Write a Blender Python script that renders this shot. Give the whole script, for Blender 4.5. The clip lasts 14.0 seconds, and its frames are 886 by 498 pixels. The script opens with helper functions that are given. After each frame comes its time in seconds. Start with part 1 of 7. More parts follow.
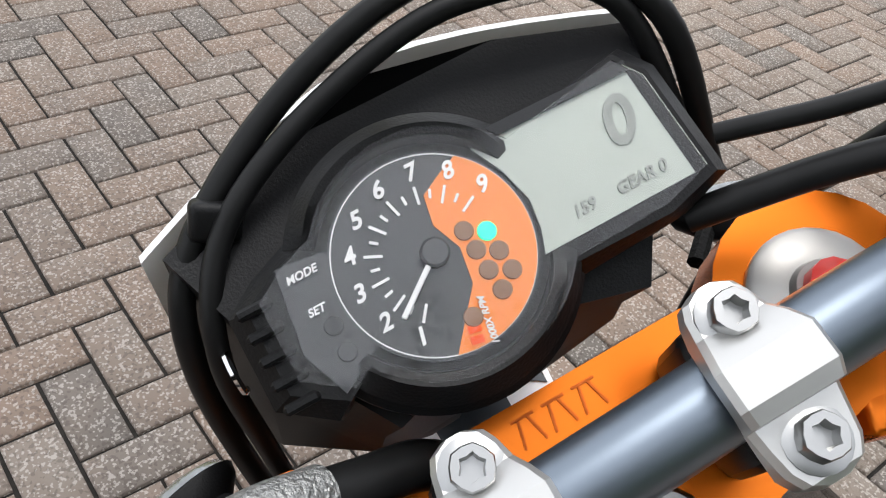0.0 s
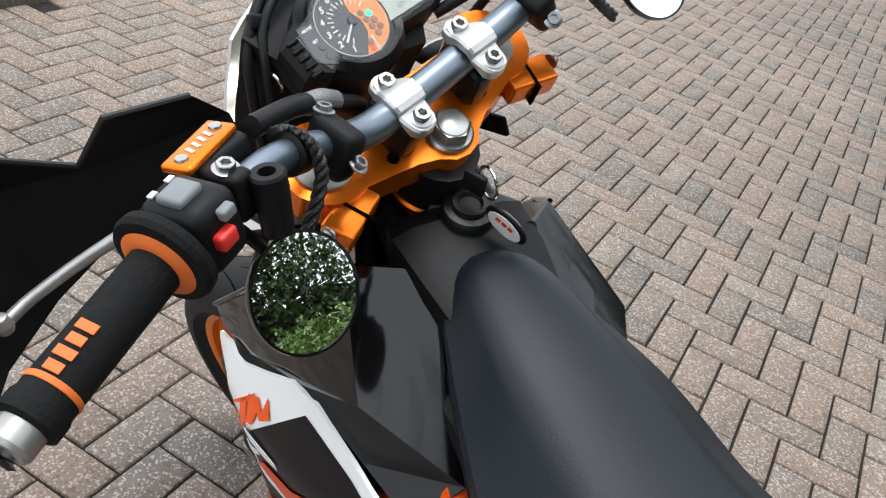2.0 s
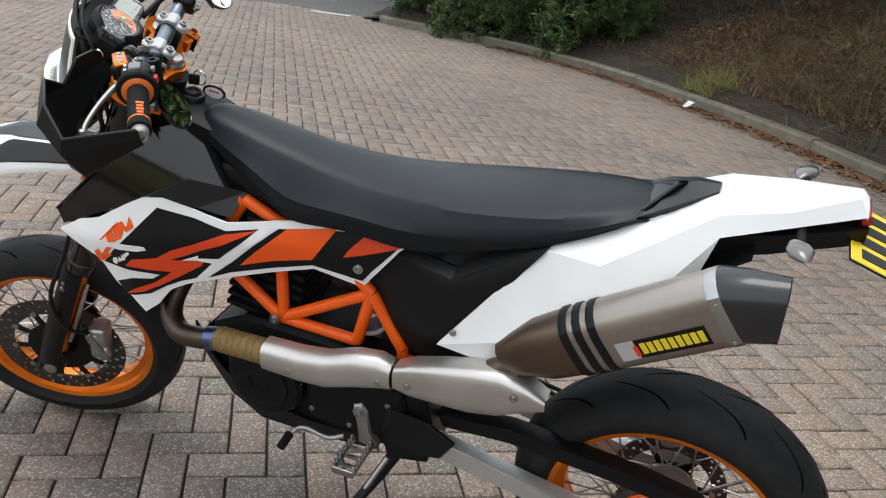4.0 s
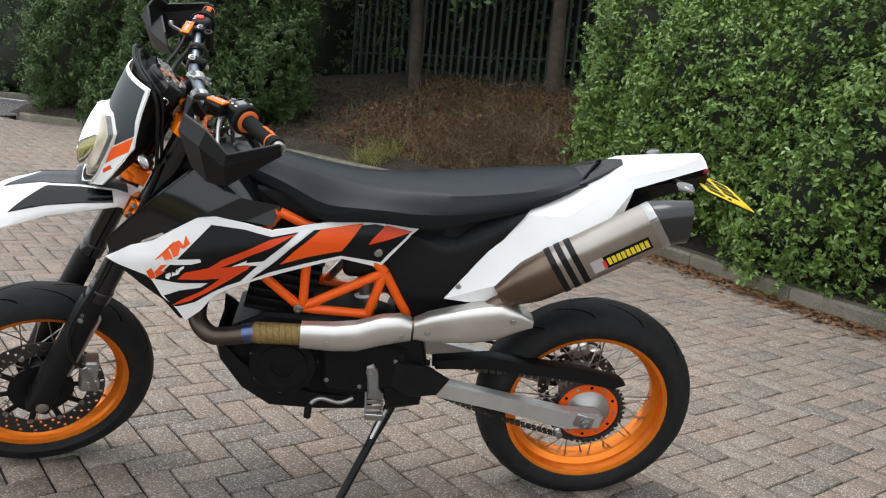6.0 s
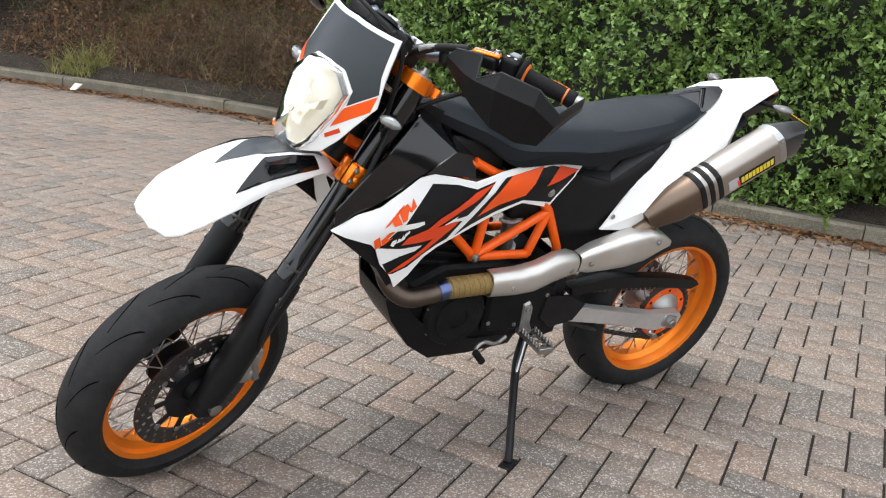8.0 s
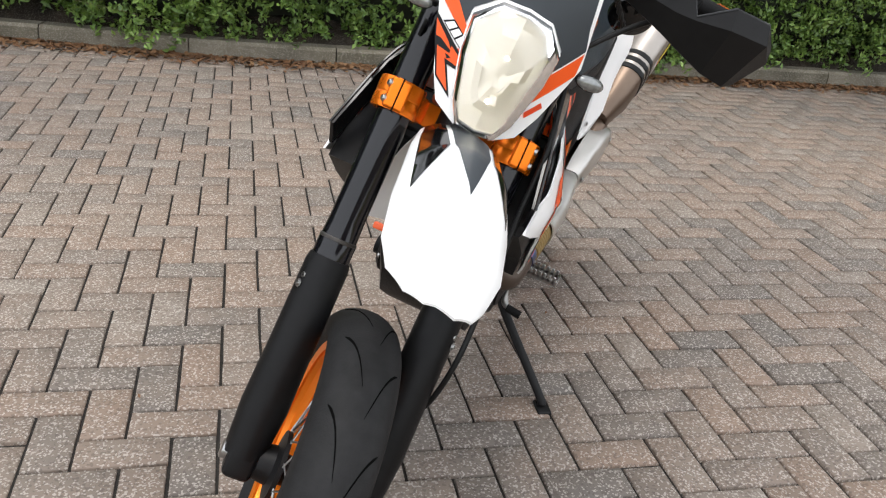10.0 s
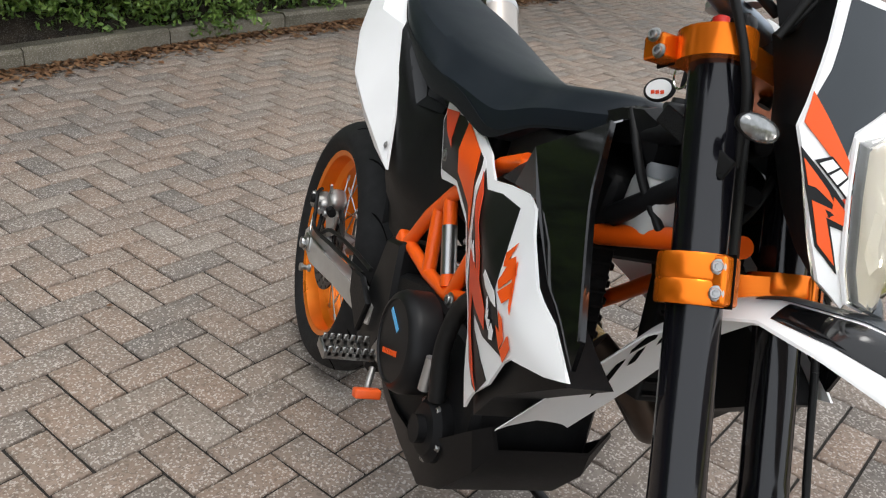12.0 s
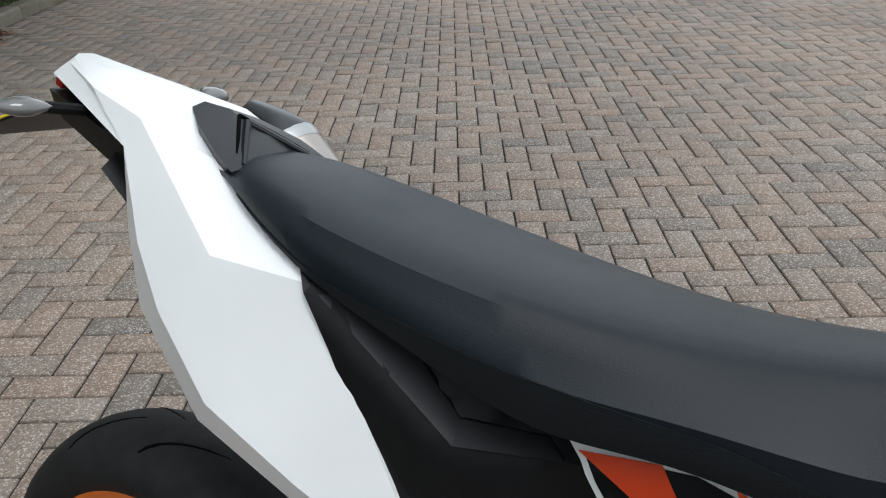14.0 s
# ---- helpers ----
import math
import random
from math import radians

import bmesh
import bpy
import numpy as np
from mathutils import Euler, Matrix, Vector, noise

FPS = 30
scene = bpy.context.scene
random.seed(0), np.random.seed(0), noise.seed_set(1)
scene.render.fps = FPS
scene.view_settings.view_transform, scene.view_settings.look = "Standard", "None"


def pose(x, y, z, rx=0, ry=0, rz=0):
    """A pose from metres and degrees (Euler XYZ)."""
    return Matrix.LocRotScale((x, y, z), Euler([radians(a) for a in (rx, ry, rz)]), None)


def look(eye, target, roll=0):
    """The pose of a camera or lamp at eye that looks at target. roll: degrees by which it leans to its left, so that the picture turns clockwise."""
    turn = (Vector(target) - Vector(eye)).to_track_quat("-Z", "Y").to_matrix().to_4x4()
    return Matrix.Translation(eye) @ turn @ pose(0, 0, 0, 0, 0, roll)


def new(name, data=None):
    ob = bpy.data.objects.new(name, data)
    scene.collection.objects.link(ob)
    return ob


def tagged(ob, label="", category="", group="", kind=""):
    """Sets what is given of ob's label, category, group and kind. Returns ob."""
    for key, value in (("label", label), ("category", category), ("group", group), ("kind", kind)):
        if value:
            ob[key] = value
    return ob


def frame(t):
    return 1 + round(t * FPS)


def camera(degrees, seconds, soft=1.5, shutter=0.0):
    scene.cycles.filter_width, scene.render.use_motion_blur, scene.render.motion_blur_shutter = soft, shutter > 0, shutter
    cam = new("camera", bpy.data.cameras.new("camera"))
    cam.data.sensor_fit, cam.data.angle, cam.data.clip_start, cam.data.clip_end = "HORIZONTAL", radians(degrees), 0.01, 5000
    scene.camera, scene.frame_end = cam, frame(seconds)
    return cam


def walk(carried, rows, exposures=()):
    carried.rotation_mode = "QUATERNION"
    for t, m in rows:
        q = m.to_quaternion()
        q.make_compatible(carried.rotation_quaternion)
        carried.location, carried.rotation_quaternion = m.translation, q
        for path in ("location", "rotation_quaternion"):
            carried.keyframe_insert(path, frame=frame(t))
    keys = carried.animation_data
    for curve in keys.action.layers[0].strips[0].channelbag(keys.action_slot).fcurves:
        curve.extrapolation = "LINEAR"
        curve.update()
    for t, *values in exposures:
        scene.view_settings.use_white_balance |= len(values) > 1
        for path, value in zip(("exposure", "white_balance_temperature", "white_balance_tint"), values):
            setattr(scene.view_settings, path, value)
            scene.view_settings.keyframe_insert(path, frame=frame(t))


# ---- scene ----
rows = [
    (0, pose(0.947, 0.347, 1.299, 48.48, -7.93, -96.28)),
    (0.5, pose(0.954, 0.337, 1.292, 46.77, -9.27, -89.54)),
    (1, pose(0.899, 0.345, 1.317, 46.92, -8.88, -88.46)),
    (1.5, pose(0.745, 0.456, 1.356, 51.36, -13.45, -102.21)),
    (2, pose(0.516, 0.621, 1.363, 56.97, -12.4, -118.89)),
    (2.5, pose(0.262, 0.767, 1.351, 64.26, -10.01, -125.12)),
    (3, pose(0.127, 1.015, 1.358, 68.73, -10.55, -140.5)),
    (3.5, pose(0.057, 1.323, 1.367, 70.04, -8.37, -152.55)),
    (4, pose(-0.012, 1.65, 1.353, 69.59, -6.46, -158.84)),
    (4.2, pose(0.003, 1.778, 1.355, 69.82, -6.09, -162.22)),
    (6.3, pose(0.888, 2.412, 1.175, 78.92, -5.36, 172.06)),
    (6.5, pose(1.025, 2.402, 1.171, 78.48, -5.15, 170.31)),
    (7, pose(1.364, 2.302, 1.169, 76.6, -4.61, 164.93)),
    (7.5, pose(1.748, 2.181, 1.195, 74.88, -6.04, 155.24)),
    (8, pose(2.023, 1.947, 1.182, 73.82, -5.51, 148.64)),
    (8.2, pose(2.112, 1.81, 1.189, 73.71, -5.2, 144.65)),
    (10.3, pose(2.549, 0.42, 1.238, 65.18, -5.94, 102.74)),
    (10.5, pose(2.532, 0.308, 1.246, 65.01, -6.22, 98.36)),
    (11, pose(2.342, 0.019, 1.231, 64.72, -5.41, 92.27)),
    (11.5, pose(2.124, -0.228, 1.24, 64.86, -4.92, 83.77)),
    (12, pose(1.91, -0.412, 1.262, 64.28, -4.66, 71.69)),
    (12.5, pose(1.602, -0.519, 1.274, 64.4, -1.37, 64.82)),
    (13, pose(1.287, -0.566, 1.289, 63.95, -0.51, 51.98)),
    (13.5, pose(1.002, -0.554, 1.294, 63.73, -0.24, 38.05)),
    (14, pose(0.748, -0.433, 1.295, 63.57, 1.78, 31.83)),]
cam = camera(54.68, 14.0, soft=1.15)
# the camera's own brightness and white balance drift on the way: stops, kelvin, tint
walk(cam, rows, [(0.0, 0.58, 6350, 10), (0.5, 0.34, 6800, 10), (1.0, 0.36, 6950, 10), (1.5, 0.48, 6450, 10), (2.0, 0.76, 6200, 8), (2.5, 1.00, 6100, 6), (3.0, 1.10, 5950, 5), (3.5, 0.90, 6000, 5), (4.0, 0.52, 6300, 8),
                 (4.2, 0.52, 6350, 9), (6.3, 0.74, 6300, 8), (6.5, 0.77, 6300, 8), (7.0, 0.84, 6250, 8), (7.5, 0.92, 6250, 8), (8.0, 0.98, 6300, 9), (8.2, 0.96, 6350, 9), (10.3, 0.67, 6450, 10), (10.5, 0.65, 6450, 10), (11.0, 0.53, 6350, 10),
                 (11.5, 0.47, 6350, 9), (12.0, 0.56, 6400, 9), (12.5, 0.68, 6350, 9), (13.0, 0.62, 6300, 8), (13.5, 0.48, 6200, 7), (14.0, 0.30, 6100, 6)])

# ---- world and light: overcast daylight ----
world = bpy.data.worlds.new("sky")
scene.world = world
world.use_nodes = True
wn = world.node_tree
wn.nodes.clear()
sky = wn.nodes.new("ShaderNodeTexSky")
sky.sky_type, sky.sun_disc = "NISHITA", False
sky.sun_elevation, sky.sun_rotation = radians(75), radians(100)
sky.air_density, sky.dust_density, sky.ozone_density = 1.0, 4.0, 1.0
cloud = wn.nodes.new("ShaderNodeMixRGB")          # cloud cover greys the blue
cloud.inputs[0].default_value = 0.86
cloud.inputs[2].default_value = (7.6, 7.75, 8.0, 1)
bg = wn.nodes.new("ShaderNodeBackground")
bg.inputs[1].default_value = 0.145
out = wn.nodes.new("ShaderNodeOutputWorld")
wn.links.new(sky.outputs[0], cloud.inputs[1])
wn.links.new(cloud.outputs[0], bg.inputs[0])
wn.links.new(bg.outputs[0], out.inputs[0])
sun_data = bpy.data.lights.new("sun", "SUN")
sun_data.energy, sun_data.angle, sun_data.color = 0.9, radians(25), (1.0, 0.97, 0.93)
sun = new("sun", sun_data)
sun.matrix_world = look((1.5, 0.3, 10), (0, 0, 0))


# ---- materials ----
def mat(name, col, rough=0.5, metal=0.0, var=0.0, scale=30.0, bump=0.0, bscale=200.0, col2=None, coat=0.0, spec=0.5,
        stain=0.0, sscale=4.0, aniso=0.0):
    """Principled material with grain and large-scale variation on object coordinates."""
    m = bpy.data.materials.new(name)
    m.use_nodes = True
    nt = m.node_tree
    p = nt.nodes["Principled BSDF"]
    p.inputs["Base Color"].default_value = (*col, 1)
    p.inputs["Roughness"].default_value = rough
    p.inputs["Metallic"].default_value = metal
    p.inputs["Coat Weight"].default_value = coat
    p.inputs["Coat Roughness"].default_value = 0.06
    p.inputs["Specular IOR Level"].default_value = spec
    tc = nt.nodes.new("ShaderNodeTexCoord")
    if var or stain:
        n = nt.nodes.new("ShaderNodeTexNoise")
        n.inputs["Scale"].default_value, n.inputs["Detail"].default_value = scale, 5
        nt.links.new(tc.outputs["Object"], n.inputs["Vector"])
        n2 = nt.nodes.new("ShaderNodeTexNoise")
        n2.inputs["Scale"].default_value, n2.inputs["Detail"].default_value = sscale, 3
        nt.links.new(tc.outputs["Object"], n2.inputs["Vector"])
        mix = nt.nodes.new("ShaderNodeMixRGB")
        c2 = col2 or tuple(min(1, c * (1 + var) + 0.02 * var) for c in col)
        c1 = tuple(c * (1 - var) for c in col)
        mix.inputs[1].default_value, mix.inputs[2].default_value = (*c1, 1), (*c2, 1)
        nt.links.new(n.outputs["Fac"], mix.inputs[0])
        mx2 = nt.nodes.new("ShaderNodeMixRGB")
        mx2.blend_type = "MULTIPLY"
        mx2.inputs[0].default_value = stain
        rmp = nt.nodes.new("ShaderNodeValToRGB")
        rmp.color_ramp.elements[0].position, rmp.color_ramp.elements[1].position = 0.38, 0.62
        rmp.color_ramp.elements[0].color = (0.35, 0.33, 0.3, 1)
        nt.links.new(n2.outputs["Fac"], rmp.inputs[0])
        nt.links.new(mix.outputs[0], mx2.inputs[1])
        nt.links.new(rmp.outputs[0], mx2.inputs[2])
        nt.links.new(mx2.outputs[0], p.inputs["Base Color"])
        rr = nt.nodes.new("ShaderNodeMapRange")
        rr.inputs["To Min"].default_value, rr.inputs["To Max"].default_value = max(0.02, rough - 0.08), min(1, rough + 0.1)
        nt.links.new(n2.outputs["Fac"], rr.inputs["Value"])
        nt.links.new(rr.outputs[0], p.inputs["Roughness"])
    if bump:
        n3 = nt.nodes.new("ShaderNodeTexNoise")
        n3.inputs["Scale"].default_value, n3.inputs["Detail"].default_value = bscale, 3
        nt.links.new(tc.outputs["Object"], n3.inputs["Vector"])
        b = nt.nodes.new("ShaderNodeBump")
        b.inputs["Strength"].default_value, b.inputs["Distance"].default_value = bump, 0.002
        nt.links.new(n3.outputs["Fac"], b.inputs["Height"])
        nt.links.new(b.outputs[0], p.inputs["Normal"])
    return m


WHITE = mat("white_plastic", (0.83, 0.83, 0.825), 0.32, var=0.03, scale=8, stain=0.06, coat=0.15)
BLACKP = mat("black_plastic", (0.0042, 0.0042, 0.0046), 0.44, var=0.2, scale=60, bump=0.15, bscale=900, spec=0.20)
GLOSSB = mat("gloss_black", (0.003, 0.003, 0.0034), 0.05, coat=0.12, var=0.1, scale=10, spec=0.45)
MATTEB = mat("matt_black_paint", (0.0065, 0.0065, 0.007), 0.40, var=0.25, scale=25, stain=0.2, sscale=12, spec=0.18)
VINYL = mat("seat_vinyl", (0.0052, 0.0086, 0.0132), 0.40, var=0.12, scale=300, bump=0.15, bscale=700, stain=0.15, sscale=9, spec=0.27)
VINYLS = mat("seat_side_vinyl", (0.009, 0.0105, 0.012), 0.5, var=0.15, scale=300, bump=0.4, bscale=600, spec=0.1)
ORANGE = mat("orange_powder_coat", (0.84, 0.108, 0.004), 0.36, var=0.06, scale=30, coat=0.08, spec=0.35, stain=0.06, sscale=15)
ANOD = mat("orange_anodised", (0.92, 0.205, 0.007), 0.24, metal=0.7, var=0.06, scale=40, stain=0.05)
RIMOR = mat("orange_rim", (0.90, 0.23, 0.010), 0.3, metal=0.55, var=0.08, scale=30, stain=0.12, sscale=10)
DECO = mat("decal_orange", (0.80, 0.090, 0.006), 0.34, coat=0.06, spec=0.35, var=0.03, scale=40)
DECR = mat("decal_red_orange", (0.66, 0.055, 0.008), 0.34, coat=0.06, spec=0.35, var=0.03, scale=40)
DECB = mat("decal_black", (0.005, 0.005, 0.006), 0.3, coat=0.03, var=0.1, scale=40, spec=0.2)
DECW = mat("decal_white", (0.84, 0.84, 0.835), 0.3, coat=0.2, var=0.02, scale=40)
DECG = mat("decal_grey", (0.028, 0.034, 0.040), 0.4, var=0.05, scale=40, spec=0.4)
SATINB = mat("satin_black_plastic", (0.0065, 0.007, 0.008), 0.36, var=0.15, scale=40, bump=0.1, bscale=900, spec=0.42)
TITAN = mat("brushed_titanium", (0.40, 0.365, 0.33), 0.36, metal=1.0, var=0.1, scale=20, stain=0.15, sscale=6)
HEATED = mat("heat_tinted_titanium", (0.17, 0.125, 0.095), 0.34, metal=1.0, var=0.25, scale=12, stain=0.3, sscale=8)
SHIELD = mat("aluminium_heat_shield", (0.62, 0.60, 0.57), 0.38, metal=0.9, var=0.05, scale=20, stain=0.15, sscale=8)
WRAP = mat("gold_heat_wrap", (0.22, 0.145, 0.045), 0.6, metal=0.35, var=0.4, scale=120, bump=0.8, bscale=260)
HEADER = mat("scorched_header", (0.10, 0.075, 0.06), 0.4, metal=0.9, var=0.4, scale=14, stain=0.3)
STEEL = mat("zinc_steel", (0.42, 0.42, 0.415), 0.3, metal=1.0, var=0.08, scale=60)
ALLOY = mat("cast_alloy", (0.44, 0.43, 0.415), 0.42, metal=0.85, var=0.08, scale=40, stain=0.3, sscale=10)
SWING = mat("brushed_aluminium", (0.60, 0.59, 0.57), 0.36, metal=0.65, var=0.07, scale=50, stain=0.18, sscale=7)
CLAMPS = mat("satin_silver_clamp", (0.58, 0.575, 0.56), 0.34, metal=0.75, var=0.04, scale=40)
BARG = mat("graphite_bar", (0.20, 0.235, 0.28), 0.36, metal=0.9, var=0.06, scale=30, stain=0.1)
FORKB = mat("fork_tube_black", (0.004, 0.004, 0.006), 0.12, coat=0.15, var=0.1, scale=30, spec=0.45)
RUBBER = mat("grip_rubber", (0.009, 0.009, 0.009), 0.65, var=0.2, scale=200, bump=0.6, bscale=420, spec=0.10)
TYRE = mat("tyre_rubber", (0.015, 0.015, 0.0155), 0.62, var=0.35, scale=40, bump=0.25, bscale=300, stain=0.3, sscale=14, spec=0.16)
# near-black standing in for the shade inside grooves, slots and holes
RECESS_SHADE = mat("tyre_groove", (0.002, 0.002, 0.002), 0.9, spec=0.05)
DISC = mat("brake_disc", (0.10, 0.097, 0.094), 0.4, metal=0.9, var=0.2, scale=60, stain=0.3, sscale=20)
CHAINM = mat("chain_steel", (0.07, 0.065, 0.06), 0.45, metal=0.8, var=0.4, scale=80)
ENGINE = mat("engine_black", (0.0065, 0.0065, 0.007), 0.46, metal=0.1, var=0.3, scale=40, bump=0.2, bscale=500, stain=0.3, sscale=14, spec=0.12)
HOSE = mat("black_hose", (0.008, 0.008, 0.008), 0.42, var=0.2, scale=100, spec=0.2)
STEELB = mat("steel_braid_sleeve", (0.30, 0.30, 0.29), 0.35, metal=0.7, var=0.5, scale=600, bump=0.9, bscale=520)
BRAID = mat("braided_hose", (0.022, 0.021, 0.020), 0.4, metal=0.3, var=0.7, scale=420, bump=0.9, bscale=380)
AMBERD = mat("smoked_lens", (0.12, 0.115, 0.11), 0.12, coat=0.5, var=0.3, scale=60)
ORLENS = mat("orange_pedal_tip", (0.75, 0.10, 0.015), 0.4, var=0.1)
RED = mat("red_switch", (0.7, 0.03, 0.02), 0.35, var=0.05)
GREYSW = mat("grey_switch", (0.20, 0.21, 0.22), 0.45, var=0.08)
CHROME = mat("chrome", (0.8, 0.8, 0.8), 0.08, metal=1.0)
MIRROR = mat("mirror_glass", (0.9, 0.9, 0.9), 0.01, metal=1.0)
YELLOW = mat("yellow_plate", (0.85, 0.62, 0.02), 0.35, var=0.06, scale=15)
LCD = mat("lcd_grey", (0.40, 0.44, 0.39), 0.25, var=0.06, scale=20, coat=0.5)
LCDINK = mat("lcd_ink", (0.25, 0.27, 0.245), 0.4)
DIAL = mat("dial_grey", (0.05, 0.052, 0.056), 0.3, var=0.1, scale=40)
DIALW = mat("dial_print", (0.75, 0.75, 0.75), 0.5)
DIALO = mat("dial_orange", (0.80, 0.24, 0.05), 0.45, var=0.04)
LAMPDOT = mat("unlit_tell_tale", (0.22, 0.12, 0.07), 0.4)


def emitter(name, col, strength):
    m = bpy.data.materials.new(name)
    m.use_nodes = True
    p = m.node_tree.nodes["Principled BSDF"]
    p.inputs["Base Color"].default_value = (*col, 1)
    p.inputs["Emission Color"].default_value = (*col, 1)
    p.inputs["Emission Strength"].default_value = strength
    return m


def clear(name, tint=(1, 1, 1), rough=0.03, ior=1.45):
    m = bpy.data.materials.new(name)
    m.use_nodes = True
    p = m.node_tree.nodes["Principled BSDF"]
    p.inputs["Base Color"].default_value = (*tint, 1)
    p.inputs["Transmission Weight"].default_value = 1.0
    p.inputs["Roughness"].default_value = rough
    p.inputs["IOR"].default_value = ior
    return m


GREENL = emitter("neutral_light", (0.02, 0.75, 0.32), 0.9)
GLASS = clear("clear_lens", rough=0.02, ior=1.35)


def ground_mat(name, stops, scale, speck=0.0, rough=0.9, bump=0.5, rnd=0.0, sparkle=1.0, wscale=0.35):
    """Mineral surface: colour ramp over noise, chips of aggregate, broad stains; per-piece tint by Object Info / island."""
    m = bpy.data.materials.new(name)
    m.use_nodes = True
    nt = m.node_tree
    p = nt.nodes["Principled BSDF"]
    p.inputs["Roughness"].default_value = rough
    p.inputs["Specular IOR Level"].default_value = 0.35
    geo = nt.nodes.new("ShaderNodeNewGeometry")
    n = nt.nodes.new("ShaderNodeTexNoise")
    n.inputs["Scale"].default_value, n.inputs["Detail"].default_value = scale, 6
    nt.links.new(geo.outputs["Position"], n.inputs["Vector"])
    fac = n.outputs["Fac"]
    if rnd:
        oi = nt.nodes.new("ShaderNodeObjectInfo")
        add0 = nt.nodes.new("ShaderNodeMath")
        nt.links.new(oi.outputs["Random"], add0.inputs[0])
        nt.links.new(geo.outputs["Random Per Island"], add0.inputs[1])
        fr = nt.nodes.new("ShaderNodeMath")
        fr.operation = "FRACT"
        nt.links.new(add0.outputs[0], fr.inputs[0])
        mr = nt.nodes.new("ShaderNodeMath")
        mr.operation = "MULTIPLY_ADD"
        nt.links.new(fr.outputs[0], mr.inputs[0])
        mr.inputs[1].default_value = rnd
        sub = nt.nodes.new("ShaderNodeMath")
        sub.operation = "MULTIPLY_ADD"
        nt.links.new(n.outputs["Fac"], sub.inputs[0])
        sub.inputs[1].default_value, sub.inputs[2].default_value = 1 - rnd, 0.0
        nt.links.new(sub.outputs[0], mr.inputs[2])
        fac = mr.outputs[0]
    ramp = nt.nodes.new("ShaderNodeValToRGB")
    el = ramp.color_ramp.elements
    while len(el) < len(stops):
        el.new(0.5)
    for e, (pos, c) in zip(el, stops):
        e.position, e.color = pos, (*c, 1)
    nt.links.new(fac, ramp.inputs[0])
    col = ramp.outputs[0]
    if speck:
        for sc, thr, c, w in ((230, 0.20, (0.62, 0.58, 0.53), speck * sparkle), (170, 0.2, (0.07, 0.055, 0.045), speck * 0.8)):
            v = nt.nodes.new("ShaderNodeTexVoronoi")
            v.inputs["Scale"].default_value = sc
            nt.links.new(geo.outputs["Position"], v.inputs["Vector"])
            lt = nt.nodes.new("ShaderNodeMath")
            lt.operation = "LESS_THAN"
            lt.inputs[1].default_value = thr
            sep = nt.nodes.new("ShaderNodeSeparateColor")
            nt.links.new(v.outputs["Color"], sep.inputs[0])
            nt.links.new(sep.outputs[0], lt.inputs[0])
            k = nt.nodes.new("ShaderNodeMath")
            k.operation = "MULTIPLY"
            k.inputs[1].default_value = w
            nt.links.new(lt.outputs[0], k.inputs[0])
            mx = nt.nodes.new("ShaderNodeMixRGB")
            mx.inputs[2].default_value = (*c, 1)
            nt.links.new(k.outputs[0], mx.inputs[0])
            nt.links.new(col, mx.inputs[1])
            col = mx.outputs[0]
    big = nt.nodes.new("ShaderNodeTexNoise")
    big.inputs["Scale"].default_value, big.inputs["Detail"].default_value = wscale, 4
    nt.links.new(geo.outputs["Position"], big.inputs["Vector"])
    r2 = nt.nodes.new("ShaderNodeValToRGB")
    r2.color_ramp.elements[0].position, r2.color_ramp.elements[1].position = 0.3, 0.7
    r2.color_ramp.elements[0].color, r2.color_ramp.elements[1].color = (0.74, 0.74, 0.75, 1), (1.06, 1.04, 1.0, 1)
    nt.links.new(big.outputs["Fac"], r2.inputs[0])
    mu = nt.nodes.new("ShaderNodeMixRGB")
    mu.blend_type = "MULTIPLY"
    mu.inputs[0].default_value = 1
    nt.links.new(col, mu.inputs[1])
    nt.links.new(r2.outputs[0], mu.inputs[2])
    nt.links.new(mu.outputs[0], p.inputs["Base Color"])
    if bump:
        n3 = nt.nodes.new("ShaderNodeTexNoise")
        n3.inputs["Scale"].default_value, n3.inputs["Detail"].default_value = 140, 4
        nt.links.new(geo.outputs["Position"], n3.inputs["Vector"])
        b = nt.nodes.new("ShaderNodeBump")
        b.inputs["Strength"].default_value, b.inputs["Distance"].default_value = bump, 0.004
        nt.links.new(n3.outputs["Fac"], b.inputs["Height"])
        nt.links.new(b.outputs[0], p.inputs["Normal"])
    return m


PAVER = ground_mat("block_paver", [(0.06, (0.128, 0.120, 0.112)), (0.32, (0.204, 0.171, 0.146)), (0.55, (0.250, 0.186, 0.146)), (0.75, (0.232, 0.191, 0.160)), (0.95, (0.280, 0.249, 0.217))],
                   9, speck=0.44, rnd=0.62, bump=0.6)
JOINT = ground_mat("joint_sand", [(0.3, (0.014, 0.0125, 0.011)), (0.7, (0.032, 0.028, 0.024))], 40, bump=0.6)
KERBM = ground_mat("kerb_concrete", [(0.2, (0.078, 0.073, 0.050)), (0.5, (0.155, 0.140, 0.104)), (0.8, (0.250, 0.226, 0.178))], 5, speck=0.25, rnd=0.2, wscale=1.4)
SOIL = ground_mat("bank_soil", [(0.25, (0.011, 0.008, 0.005)), (0.55, (0.030, 0.021, 0.013)), (0.85, (0.065, 0.046, 0.029))], 7, speck=0.12, wscale=0.8, bump=1.0)
TARMAC = ground_mat("tarmac", [(0.3, (0.045, 0.047, 0.05)), (0.7, (0.075, 0.078, 0.082))], 20, speck=0.4)
